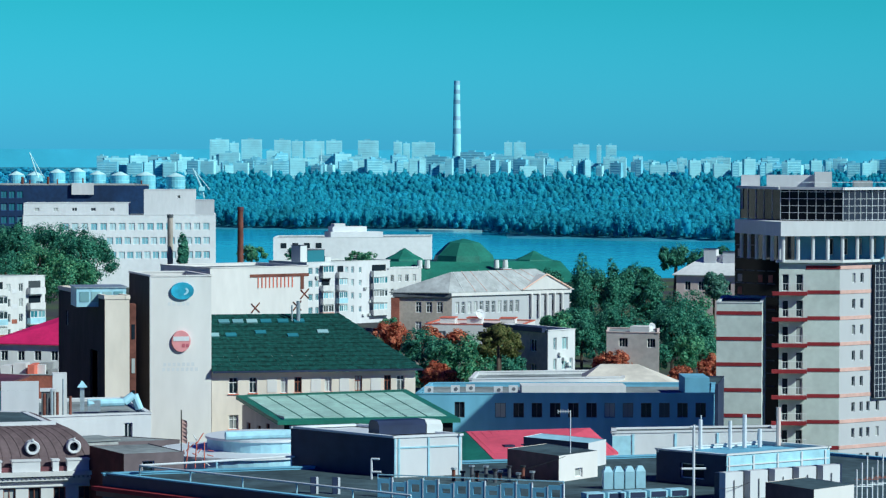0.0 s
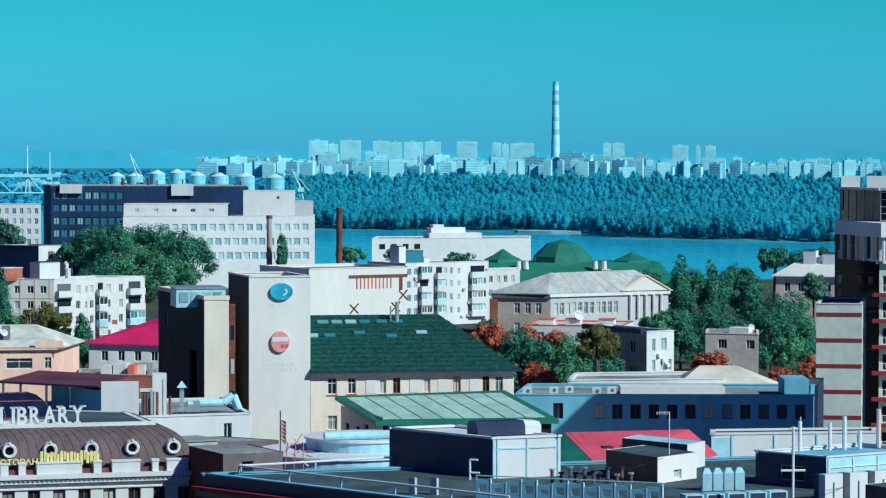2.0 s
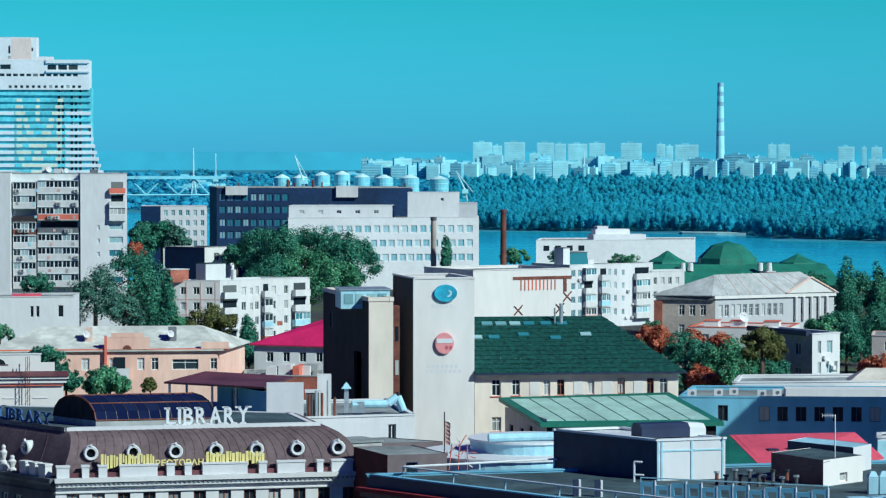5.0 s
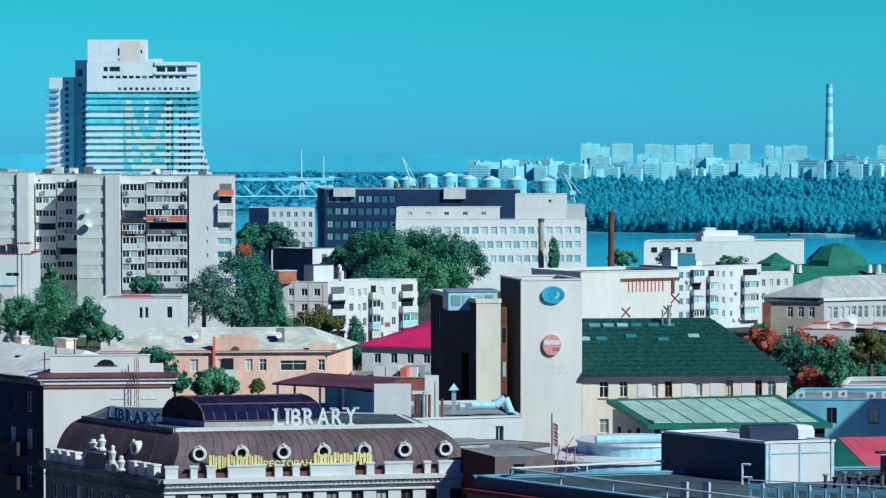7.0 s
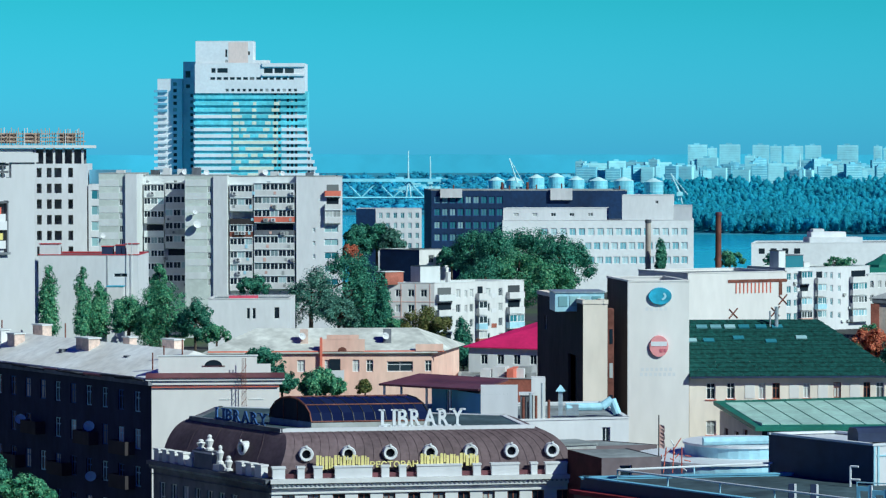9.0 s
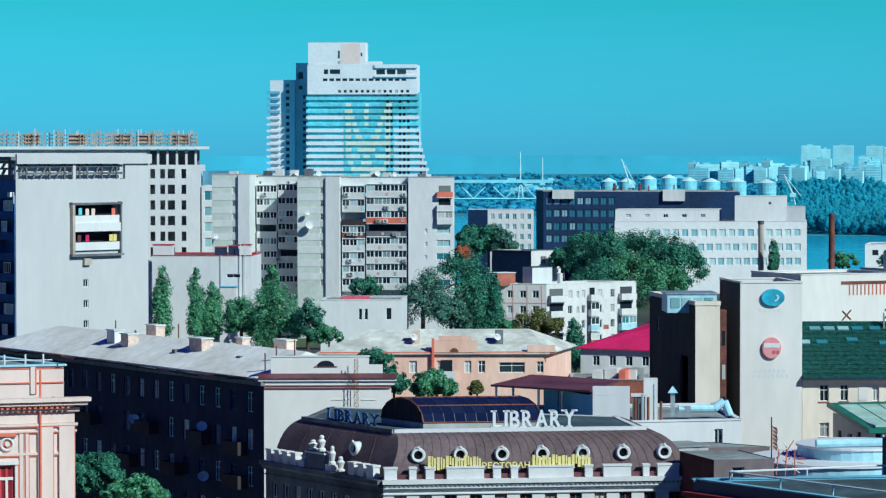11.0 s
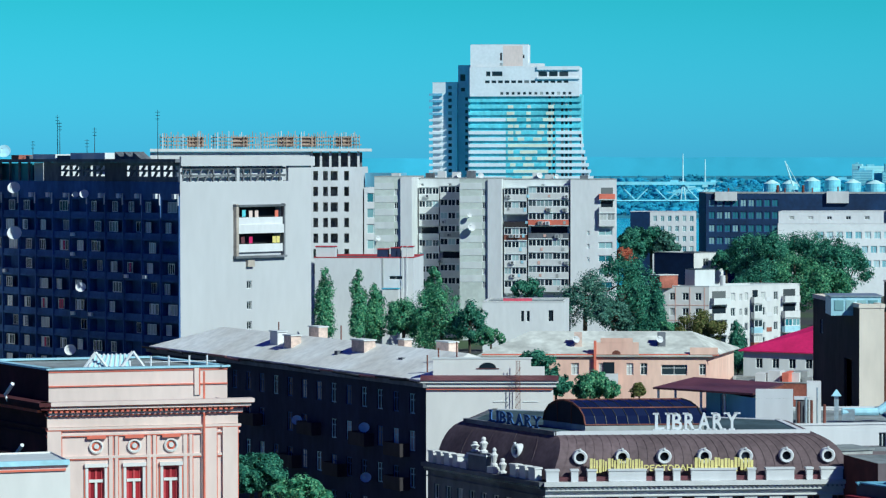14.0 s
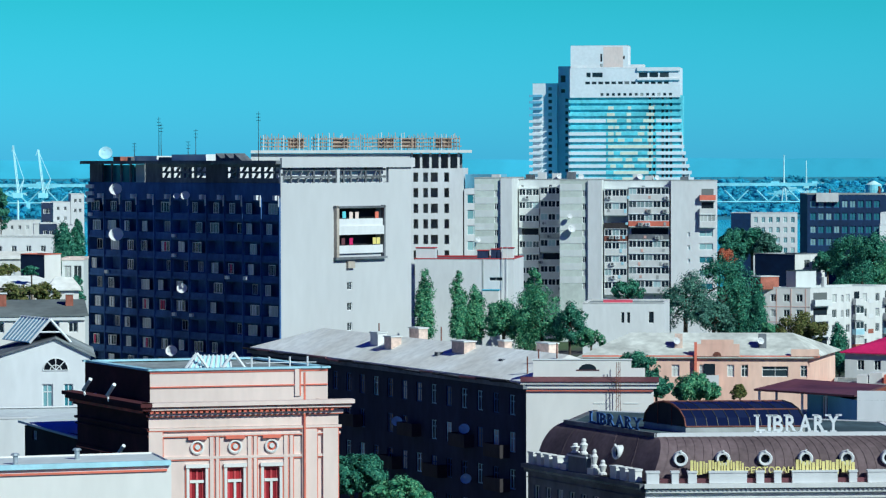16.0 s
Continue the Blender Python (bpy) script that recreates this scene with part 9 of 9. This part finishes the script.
    count = int(min(9000, max(1200, area / (size * size) * 1.35)))
    V, F = leaf_cloud(lumps, count, size, seed)
    me = bpy.data.meshes.new("crown")
    me.from_pydata((V - np.array([x, y, g])).tolist(), [], F.tolist())
    me.materials.append(LEAF[kind])
    crown = new("crown", me)
    crown.parent = t
    crown["kind"] = "stuff"
    tr = max(0.12, half * 0.09)
    bm = bmesh.new()
    mid = Vector((x + rnd.uniform(-0.2, 0.2), y, low + h * 0.3))
    tube(bm, (x, y, g), mid, tr, tr * 0.7, 8)
    tube(bm, mid, (x, y, low + h * 0.85), tr * 0.7, tr * 0.15, 7)
    part("trunk", bm, M["bark"], t)
    for k in range(5 if shape == "round" else 3):
        c = lumps[(k * 2 + 1) % len(lumps)][0]
        bm = bmesh.new()
        tube(bm, mid.lerp(Vector((x, y, low + h * 0.8)), k * 0.15), c, tr * 0.4, tr * 0.1, 5)
        part("limb", bm, M["bark"], t)


GROVE_A = [
    (0.1, 620.0, 46.9, 32.1, 5.9, 'dark', 'round'),
    (9.3, 624.9, 46.3, 31.8, 5.9, 'dark', 'round'),
    (15.5, 614.8, 44.4, 31.7, 5.2, 'dark', 'round'),
    (-4.7, 630.0, 46.6, 34.7, 5.3, 'dark', 'round'),
    (4.6, 610.0, 42.8, 31.4, 7.1, 'green', 'round'),
    (4.7, 628.0, 46.5, 34.0, 6.0, 'dark', 'round'),
    (12.6, 611.9, 46.2, 32.4, 5.2, 'dark', 'round'),
    (-2.2, 606.0, 41.8, 30.5, 5.8, 'dark', 'round'),
    (10.2, 605.9, 40.7, 30.4, 7.0, 'green', 'round'),
]
GROVE_B = [
    (99.9, 489.9, 36.1, 26.6, 4.8, 'dark', 'round'),
    (101.6, 448.6, 39.9, 29.5, 4.4, 'dark', 'round'),
    (-9.6, 639.9, 42.7, 36.7, 3.4, 'dark', 'round'),
    (102.2, 537.4, 43.5, 27.6, 2.3, 'dark', 'poplar'),
    (108.0, 537.2, 42.5, 27.5, 2.0, 'dark', 'poplar'),
    (112.3, 528.0, 41.0, 29.0, 3.0, 'dark', 'round'),
    (121.4, 628.4, 37.0, 27.0, 5.5, 'dark', 'round'),
    (128.2, 627.1, 36.4, 27.0, 5.0, 'dark', 'round'),
    (134.5, 640.0, 37.4, 27.0, 5.5, 'dark', 'round'),
    (114.0, 640.0, 36.2, 27.0, 5.0, 'dark', 'round'),
]
GROVE_C = [
    (115.8, 537.7, 37.6, 28.3, 2.9, 'dark', 'round'),
    (99.6, 510.4, 35.0, 25.2, 4.9, 'dark', 'round'),
    (89.3, 492.0, 34.9, 30.3, 3.7, 'green', 'round'),
    (102.2, 489.4, 34.2, 26.6, 4.2, 'dark', 'round'),
    (46.2, 341.9, 41.4, 34.2, 2.6, 'dark', 'round'),
    (50.6, 334.2, 41.2, 34.8, 3.9, 'green', 'round'),
    (51.9, 320.0, 43.0, 38.8, 2.7, 'olive', 'round'),
    (45.4, 359.1, 41.1, 37.3, 2.3, 'autumn', 'round'),
    (48.6, 352.7, 41.1, 38.0, 1.9, 'autumn', 'round'),
]
GROVE_D = [
    (46.0, 326.8, 38.5, 35.4, 2.1, 'autumn', 'round'),
    (54.4, 327.5, 39.1, 35.3, 2.1, 'dark', 'round'),
    (45.4, 365.2, 40.6, 38.6, 2.7, 'autumn', 'round'),
    (51.0, 348.3, 40.7, 38.0, 2.6, 'autumn', 'round'),
    (45.5, 347.0, 39.8, 37.1, 2.2, 'dark', 'round'),
    (52.8, 335.9, 40.4, 34.6, 3.2, 'dark', 'round'),
    (48.0, 338.6, 40.3, 36.4, 2.5, 'dark', 'round'),
    (50.6, 314.2, 43.3, 40.6, 2.6, 'olive', 'round'),
]
GROVE_E = [
    (46.4, 324.7, 37.9, 35.6, 2.4, 'autumn', 'round'),
    (42.9, 332.2, 38.2, 35.0, 1.8, 'dark', 'round'),
    (84.4, 419.6, 32.9, 29.9, 4.1, 'autumn', 'round'),
    (97.4, 439.3, 38.7, 30.2, 3.8, 'dark', 'round'),
    (101.9, 440.4, 36.9, 28.4, 3.3, 'dark', 'round'),
    (92.2, 435.3, 34.7, 29.3, 2.8, 'dark', 'round'),
    (87.8, 461.7, 35.8, 28.7, 3.0, 'dark', 'round'),
    (93.0, 413.7, 31.2, 28.8, 2.7, 'autumn', 'round'),
]
GROVE_F = [
    (92.5, 496.5, 35.3, 31.0, 3.2, 'dark', 'round'),
    (100.0, 451.1, 40.2, 31.1, 3.4, 'dark', 'round'),
    (105.1, 458.1, 40.3, 28.8, 4.0, 'green', 'round'),
    (92.8, 430.1, 34.2, 29.2, 2.8, 'dark', 'round'),
    (98.0, 428.9, 35.1, 28.9, 3.7, 'green', 'round'),
    (84.2, 416.6, 33.5, 29.9, 2.7, 'autumn', 'round'),
    (92.1, 409.8, 31.9, 29.2, 2.0, 'autumn', 'round'),
    (98.4, 418.6, 32.9, 28.8, 1.8, 'autumn', 'round'),
]
GROVE_G = [
    (156.4, 702.8, 39.1, 32.9, 6.1, 'dark', 'round'),
    (161.2, 696.6, 38.2, 33.1, 5.3, 'dark', 'round'),
    (169.4, 704.9, 38.7, 32.7, 3.8, 'dark', 'round'),
    (128.8, 545.0, 39.4, 33.1, 3.0, 'grey', 'round'),
    (51.2, 658.0, 40.7, 36.9, 4.2, 'green', 'round'),
    (73.0, 635.8, 40.3, 37.5, 4.7, 'green', 'round'),
    (59.5, 647.3, 40.3, 37.1, 2.7, 'dark', 'round'),
    (34.9, 637.0, 44.1, 37.7, 1.1, 'dark', 'poplar'),
    (51.9, 416.8, 38.3, 36.5, 1.8, 'green', 'round'),
]
GROVE_H = [
    (-31.0, 499.0, 43.2, 32.4, 5.3, 'grey', 'round'),
    (-25.9, 509.3, 45.7, 31.8, 4.8, 'dark', 'round'),
    (-22.8, 515.5, 46.0, 31.4, 2.9, 'dark', 'poplar'),
    (-19.0, 504.6, 41.1, 32.0, 1.5, 'dark', 'poplar'),
    (-34.3, 759.2, 44.2, 37.7, 4.8, 'dark', 'round'),
    (-34.2, 699.2, 41.0, 35.7, 3.0, 'autumn', 'round'),
    (-25.8, 489.3, 39.0, 32.5, 4.1, 'grey', 'round'),
    (-9.8, 414.9, 40.9, 35.4, 4.8, 'olive', 'round'),
    (-14.2, 419.8, 39.1, 35.9, 2.2, 'green', 'round'),
]
GROVE_I = [
    (-4.6, 412.0, 39.5, 33.6, 1.2, 'dark', 'poplar'),
    (-68.9, 458.9, 45.3, 34.4, 1.6, 'green', 'poplar'),
    (-61.4, 441.7, 45.6, 35.4, 1.3, 'green', 'poplar'),
    (-59.3, 446.1, 43.0, 35.2, 1.7, 'green', 'poplar'),
    (-48.1, 437.4, 43.8, 34.1, 4.2, 'green', 'round'),
    (-43.6, 433.8, 41.1, 34.1, 2.8, 'dark', 'round'),
    (-54.1, 438.7, 41.3, 35.0, 2.8, 'green', 'round'),
    (-52.7, 467.0, 44.8, 36.8, 2.0, 'green', 'round'),
    (-40.2, 428.1, 37.7, 34.5, 2.3, 'green', 'round'),
]
GROVE_J = [
    (-45.4, 558.2, 39.4, 35.1, 3.6, 'dark', 'round'),
    (-25.4, 325.0, 41.1, 36.9, 3.1, 'dark', 'round'),
    (-18.9, 317.4, 39.4, 35.9, 2.4, 'green', 'round'),
    (-14.0, 315.7, 38.2, 36.4, 1.0, 'olive', 'round'),
    (-23.0, 321.2, 39.0, 36.0, 2.0, 'dark', 'round'),
    (-38.5, 222.7, 39.8, 36.3, 2.6, 'dark', 'round'),
    (-32.4, 202.4, 40.1, 37.8, 2.8, 'green', 'round'),
    (-39.4, 224.6, 39.5, 36.1, 2.6, 'dark', 'round'),
    (-33.6, 211.3, 39.1, 37.2, 2.7, 'green', 'round'),
]
GROVE_K = [
    (-93.0, 342.9, 48.3, 44.5, 1.2, 'dark', 'round'),
    (-94.0, 321.6, 48.3, 46.2, 2.8, 'olive', 'round'),
    (-92.6, 327.1, 48.2, 45.9, 2.5, 'olive', 'round'),
    (-114.2, 414.9, 53.0, 46.9, 1.6, 'dark', 'poplar'),
    (-116.6, 424.1, 51.2, 46.5, 1.5, 'dark', 'round'),
    (-112.7, 416.5, 53.6, 46.7, 1.1, 'dark', 'poplar'),
    (-105.8, 356.6, 49.3, 47.6, 2.4, 'olive', 'round'),
    (-159.9, 536.7, 57.0, 47.6, 1.8, 'dark', 'round'),
    (-99.9, 347.9, 49.3, 48.0, 1.5, 'dark', 'round'),
]
GROVE_L = [
    (-55.1, 446.6, 40.2, 35.1, 3.3, 'dark', 'round'),
    (-52.3, 452.0, 42.0, 33.9, 2.6, 'green', 'poplar'),
    (-41.4, 478.2, 39.5, 32.3, 3.0, 'dark', 'round'),
    (-30.3, 759.4, 44.6, 36.3, 4.8, 'dark', 'round'),
    (-26.3, 755.5, 43.2, 36.4, 3.5, 'grey', 'round'),
    (-35.4, 751.2, 43.4, 36.6, 4.0, 'dark', 'round'),
    (-18.3, 317.5, 39.1, 36.1, 2.7, 'green', 'round'),
]
for i, g in enumerate((GROVE_A, GROVE_B, GROVE_C, GROVE_D, GROVE_E, GROVE_F, GROVE_G, GROVE_H, GROVE_I, GROVE_J, GROVE_K, GROVE_L)):
    for k, row in enumerate(g):
        tree(*row, seed=100 * i + k)


# ---- the far bank ----
def crown_core():
    """The closed inside of a far crown."""
    bm = bmesh.new()
    bmesh.ops.create_icosphere(bm, subdivisions=1, radius=1.0)
    v, f = np.array([p.co[:] for p in bm.verts]), [tuple(p.index for p in q.verts) for q in bm.faces]
    bm.free()
    return v, f


CORE, CORE_FACES = crown_core()


def wood(name, label, rows, size, material, seed):
    """Woodland seen from afar: crowns of three leafy lumps each, in one mesh. rows: trees as (x, y, height, radius, sprays)."""
    rnd = np.random.default_rng(seed)
    V, F = [], []
    base = 0
    for x, y, h, r, n in rows:
        g = ground_z(x, y)
        for j in range(3):
            rr = r * rnd.uniform(0.5, 0.72)
            hh = h * rnd.uniform(0.3, 0.42)
            c = np.array([x + rnd.uniform(-0.55, 0.55) * r, y + rnd.uniform(-0.5, 0.5) * r, g + (0.36, 0.55, 0.7)[j] * h * rnd.uniform(0.9, 1.1)])
            k = n // 3 + 4
            d = rnd.normal(size=(k, 3))
            d /= np.linalg.norm(d, axis=1)[:, None]
            p = d * np.array([rr, rr, hh]) * rnd.uniform(0.84, 1.1, (k, 1)) + c
            nn = d * np.array([1, 1, 0.8]) + rnd.uniform(-0.25, 0.25, (k, 3)) + np.array([0.1, -0.25, 0.3])
            nn /= np.linalg.norm(nn, axis=1)[:, None]
            a = np.cross(nn, rnd.normal(size=(k, 3)))
            a /= np.linalg.norm(a, axis=1)[:, None]
            b = np.cross(nn, a)
            s = size * (0.6 + 0.8 * rnd.random((k, 1)))
            q = np.stack([p - a * s, p - b * s * 0.6, p + a * s, p + b * s * 0.6], axis=1)
            V.append(q.reshape(-1, 3))
            F += np.arange(base, base + 4 * k).reshape(-1, 4).tolist()
            base += 4 * k
            V.append(CORE * (rnd.uniform(0.66, 0.9, (len(CORE), 1)) * np.array([rr, rr, hh])) + c)
            F += [[i + base for i in f] for f in CORE_FACES]
            base += len(CORE)
    me = bpy.data.meshes.new(name)
    me.from_pydata(np.concatenate(V).tolist(), [], F)
    me.polygons.foreach_set("use_smooth", [len(f) == 3 for f in F])
    me.materials.append(material)
    ob = new(name, me)
    tagged(ob, label, "woodland", kind="stuff")


def far_bank():
    rnd = random.Random(21)
    rows = []
    r = 2338.0
    while r < 4300:
        step = 6.5 + (r - 2338) * 0.011
        a = radians(3.0 + max(0.0, (2700 - r) / 2700) * 2.2)
        while a < radians(18.5):
            q = r + rnd.uniform(-0.5, 0.5) * step - shore_shift(math.degrees(a)) * max(0.0, 1 - (r - 2338) / 1800)
            h = rnd.uniform(9, 15) + (2.5 if rnd.random() < 0.12 else 0)
            rows.append((q * math.sin(a), q * math.cos(a), h, rnd.uniform(3.2, 5.8) * (1 + (r - 2338) / 3000), 88 if r < 2550 else (46 if r < 2900 else 20)))
            a += step * rnd.uniform(0.7, 1.5) / r
        r += step * 1.15
    wood("riverside_wood", "dense haze-tinted riverside woodland on the far bank", rows, 0.85, LEAF["woods"], 5)
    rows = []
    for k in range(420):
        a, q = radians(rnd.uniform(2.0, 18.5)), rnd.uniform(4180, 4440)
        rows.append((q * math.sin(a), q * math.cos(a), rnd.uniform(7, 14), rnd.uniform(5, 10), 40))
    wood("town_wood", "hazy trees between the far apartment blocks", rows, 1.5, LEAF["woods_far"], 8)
    rows = []
    r = 3080.0
    while r < 4450:
        step = 20 + (r - 3050) * 0.008
        a = radians(-18.5)
        hi = radians(3.2)
        while a < hi:
            q = r + rnd.uniform(-0.5, 0.5) * step
            rows.append((q * math.sin(a), q * math.cos(a), rnd.uniform(6, 12), rnd.uniform(8, 15), 16))
            a += step * rnd.uniform(0.6, 1.6) / r
        r += step * 1.2
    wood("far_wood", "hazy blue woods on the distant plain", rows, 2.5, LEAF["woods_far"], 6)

    def block(x, y, w, top, depth=14, name="far_apartment_block", mm="block", tilt=0.0):
        g = ground_z(x, y) - 3
        b = thing(name, (x, y, g), "pale panel apartment block on the far shore", "building", "far shore blocks")
        m = Matrix.Translation((x, y, 0)) @ Matrix.Rotation(math.atan2(-x, y) + tilt, 4, "Z")
        bm = bmesh.new()
        obox(bm, m, -w / 2, w / 2, 0, depth, g, top)
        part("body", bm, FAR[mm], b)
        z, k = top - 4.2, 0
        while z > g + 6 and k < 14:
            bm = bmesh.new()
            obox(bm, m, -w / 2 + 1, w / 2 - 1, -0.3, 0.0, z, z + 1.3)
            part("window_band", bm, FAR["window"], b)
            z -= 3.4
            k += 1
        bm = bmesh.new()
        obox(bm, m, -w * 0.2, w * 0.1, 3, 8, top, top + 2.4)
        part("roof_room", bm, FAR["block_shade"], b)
    for x, y, w, top in ((301, 4490, 29, 75.3), (323, 4488, 14, 70.3), (349, 4486, 31, 75.5), (395, 4483, 25, 74.8), (417, 4481, 17, 73.1), (443, 4478, 29, 73.2), (472, 4475, 24, 74.1), (523, 4470, 31, 74.3),
                         (567, 4464, 13, 72.7), (580, 4462, 10, 70.2), (605, 4459, 35, 71.9), (731, 4440, 12, 72.3), (748, 4437, 18, 72.3), (839, 4421, 24, 69.1), (865, 4416, 7, 68.4), (883, 4413, 16, 68.4), (1200, 4337, 12, 47.4)):
        block(x, y, w, top)
    a = 1.6
    while a < 18.2:
        w = rnd.uniform(8, 40)
        d = rnd.uniform(4250, 4430)
        tall = 4 if 3.5 < a < 10 else (0 if a > 10 else 1)
        el = rnd.uniform(0.12, 0.34) - tall * 0.02
        top = 62 - d * math.tan(radians(el))
        block(d * math.sin(radians(a)), d * math.cos(radians(a)), w, top, 12, mm="block" if rnd.random() < 0.6 else "block_shade", tilt=rnd.uniform(-0.3, 0.3))
        a += math.degrees(w / d) * rnd.uniform(0.45, 1.0)
    for k in range(84):
        a, d = 2.2 + k * 0.19 + rnd.uniform(-0.1, 0.1), rnd.uniform(4000, 4240)
        top = 62 - d * math.tan(radians(rnd.uniform(0.17, 0.33)))
        block(d * math.sin(radians(a)), d * math.cos(radians(a)), rnd.uniform(7, 24), top, 10, "far_house", "block" if k % 3 else "block_shade", tilt=rnd.uniform(-0.4, 0.4))
    for k in range(26):
        a, d = rnd.uniform(-17.5, 1.5), rnd.uniform(3350, 4300)
        block(d * math.sin(radians(a)), d * math.cos(radians(a)), rnd.uniform(10, 44), ground_z(0, d) + rnd.uniform(8, 15), 12, "far_warehouse", "steel" if k % 2 else "block")
    # power station chimney, banded
    c = thing("power_station_chimney", (640, 4353, 25), "very tall banded concrete chimney on the far shore", "chimney")
    z0, z1 = 24.0, 162.0
    edges = [24, 38, 84, 92, 104, 110, 128, 134, 143, 149, 156, 162]
    for k, (a, b) in enumerate(zip(edges, edges[1:])):
        bm = bmesh.new()
        f0, f1 = (a - z0) / (z1 - z0), (b - z0) / (z1 - z0)
        tube(bm, (640, 4353, a), (640, 4353, b), 7.0 - 2.6 * f0, 7.0 - 2.6 * f1, 16)
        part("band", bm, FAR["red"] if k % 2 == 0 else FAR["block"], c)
    # grain silos
    for x, y, top, r in ((112, 3298, 36, 10.5), (140, 3297, 36, 11), (173, 3295, 34.8, 10.5), (66, 3299, 40, 9), (44, 3300, 39, 9), (20, 3320, 36, 9), (88, 3300, 37, 9), (0, 3330, 36, 9)):
        s = thing("grain_silo", (x, y, ground_z(x, y)), "corrugated steel grain silo with a conical roof", "silo", "grain silos")
        bm = bmesh.new()
        tube(bm, (x, y, 0), (x, y, top - 4), r, r, 20)
        part("drum", bm, FAR["steel"], s)
        bm = bmesh.new()
        tube(bm, (x, y, top - 3.95), (x, y, top), r * 1.02, r * 0.15, 20)
        part("roof", bm, FAR["white"], s)
        for q in range(4):
            bm = bmesh.new()
            tube(bm, (x, y, 8 + q * 6), (x, y, 8.8 + q * 6), r * 1.015, r * 1.015, 20)
            part("hoop", bm, FAR["window"], s)
    # harbour cranes
    for x, y, top, lean in ((-100, 3398, 65.4, 0.0), (-75, 3399, 59, 0.0), (23, 3300, 57, -1), (183, 2994, 42, -1), (-300, 3500, 58, 1), (430, 4250, 62, 0)):
        g = ground_z(x, y)
        k = thing("harbour_crane", (x, y, g), "pale steel harbour crane with a raised jib", "crane", "harbour cranes")
        bm = bmesh.new()
        tube(bm, (x - 3, y, g), (x, y, g + (top - g) * 0.55), 0.9, 0.7, 6)
        tube(bm, (x + 4, y, g), (x, y, g + (top - g) * 0.55), 0.8, 0.7, 6)
        part("tower", bm, FAR["white"], k)
        bm = bmesh.new()
        tube(bm, (x, y, g + (top - g) * 0.5), (x + lean * 9, y, top), 1.0, 0.5, 6)
        part("jib", bm, FAR["white"], k)
        bm = bmesh.new()
        tube(bm, (x + lean * 9, y, top), (x - lean * 8 + (0.1 if not lean else 0), y, g + (top - g) * 0.45), 0.45, 0.45, 5)
        part("stay", bm, FAR["white"], k)
        bm = bmesh.new()
        obox(bm, Matrix.Translation((x, y, g + (top - g) * 0.42)), -3, 3, -3, 3, 0, 4)
        part("cab", bm, FAR["block"], k)
    # two luffing cranes of the port, jibs raised
    for px, py, top, s in ((-789, 2790.5, 71.4, 1.0), (-812, 2783.9, 75.3, 0.8)):
        g = ground_z(px, py)
        k = thing("harbour_crane", (px, py, g), "pale steel harbour crane with a steeply raised jib", "crane", "harbour cranes")
        for name, p, q, r in (("tower", (0, g), (0, 30), 2.2), ("jib", (0, 28), (-5, top), 1.3), ("jib", (1.5, 29), (-4, top), 0.9), ("mast", (0, 30), (7.4 * s, 43), 1.1),
                              ("stay", (7.4 * s, 43), (-5, top), 0.6), ("stay", (7.4 * s, 43), (2, 26), 0.8), ("boom_tip", (-5, top), (-7 * s, top - 6), 0.7)):
            bm = bmesh.new()
            tube(bm, (px + p[0], py, p[1]), (px + q[0], py, q[1]), r * 0.6, r * 0.45, 6)
            part(name, bm, FAR["white"], k)
        bm = bmesh.new()
        obox(bm, Matrix.Translation((px, py, 25)), -4, 4, -3, 3, 0, 5)
        part("cab", bm, FAR["block"], k)
    # rail bridge: deck, truss and piers
    br = thing("rail_bridge", (-500, 3150, 0), "long steel truss railway bridge over the river", "bridge")
    A, B = Vector((-1000, 3040, 33)), Vector((-60, 3200, 32))
    n = 56
    up = Vector((0, 0, 1))
    bm = bmesh.new()
    d = (B - A).normalized()
    nrm = Vector((-d.y, d.x, 0))
    hull(bm, [A - nrm * 5, B - nrm * 5, B + nrm * 5, A + nrm * 5], [A - nrm * 5 + up * 3.2, B - nrm * 5 + up * 3.2, B + nrm * 5 + up * 3.2, A + nrm * 5 + up * 3.2])
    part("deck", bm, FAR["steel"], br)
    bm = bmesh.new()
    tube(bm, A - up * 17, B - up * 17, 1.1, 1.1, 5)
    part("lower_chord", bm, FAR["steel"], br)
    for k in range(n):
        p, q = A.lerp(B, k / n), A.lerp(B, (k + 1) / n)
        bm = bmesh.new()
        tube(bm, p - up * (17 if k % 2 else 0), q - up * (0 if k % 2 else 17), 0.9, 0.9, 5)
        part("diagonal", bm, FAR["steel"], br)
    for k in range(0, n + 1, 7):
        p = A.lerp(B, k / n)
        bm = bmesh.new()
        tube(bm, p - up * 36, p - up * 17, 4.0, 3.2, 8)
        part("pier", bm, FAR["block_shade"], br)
    # low sandy spit before the wood
    bm = bmesh.new()
    pts = [(math.sin(radians(q)) * r, math.cos(radians(q)) * r) for q, r in ((7.65, 2238), (8.3, 2226), (8.85, 2222), (8.88, 2244), (8.2, 2256), (7.6, 2262))]
    prism(bm, pts, -3, 1.6)
    ob = part("sand_spit", bm, mat("pale_reeds", (0.4, 0.62, 0.6), 0.9, 0.2, 0.1, 0.5))
    tagged(ob, "low pale reed bank at the water's edge", "river bank", kind="structure")


far_bank()
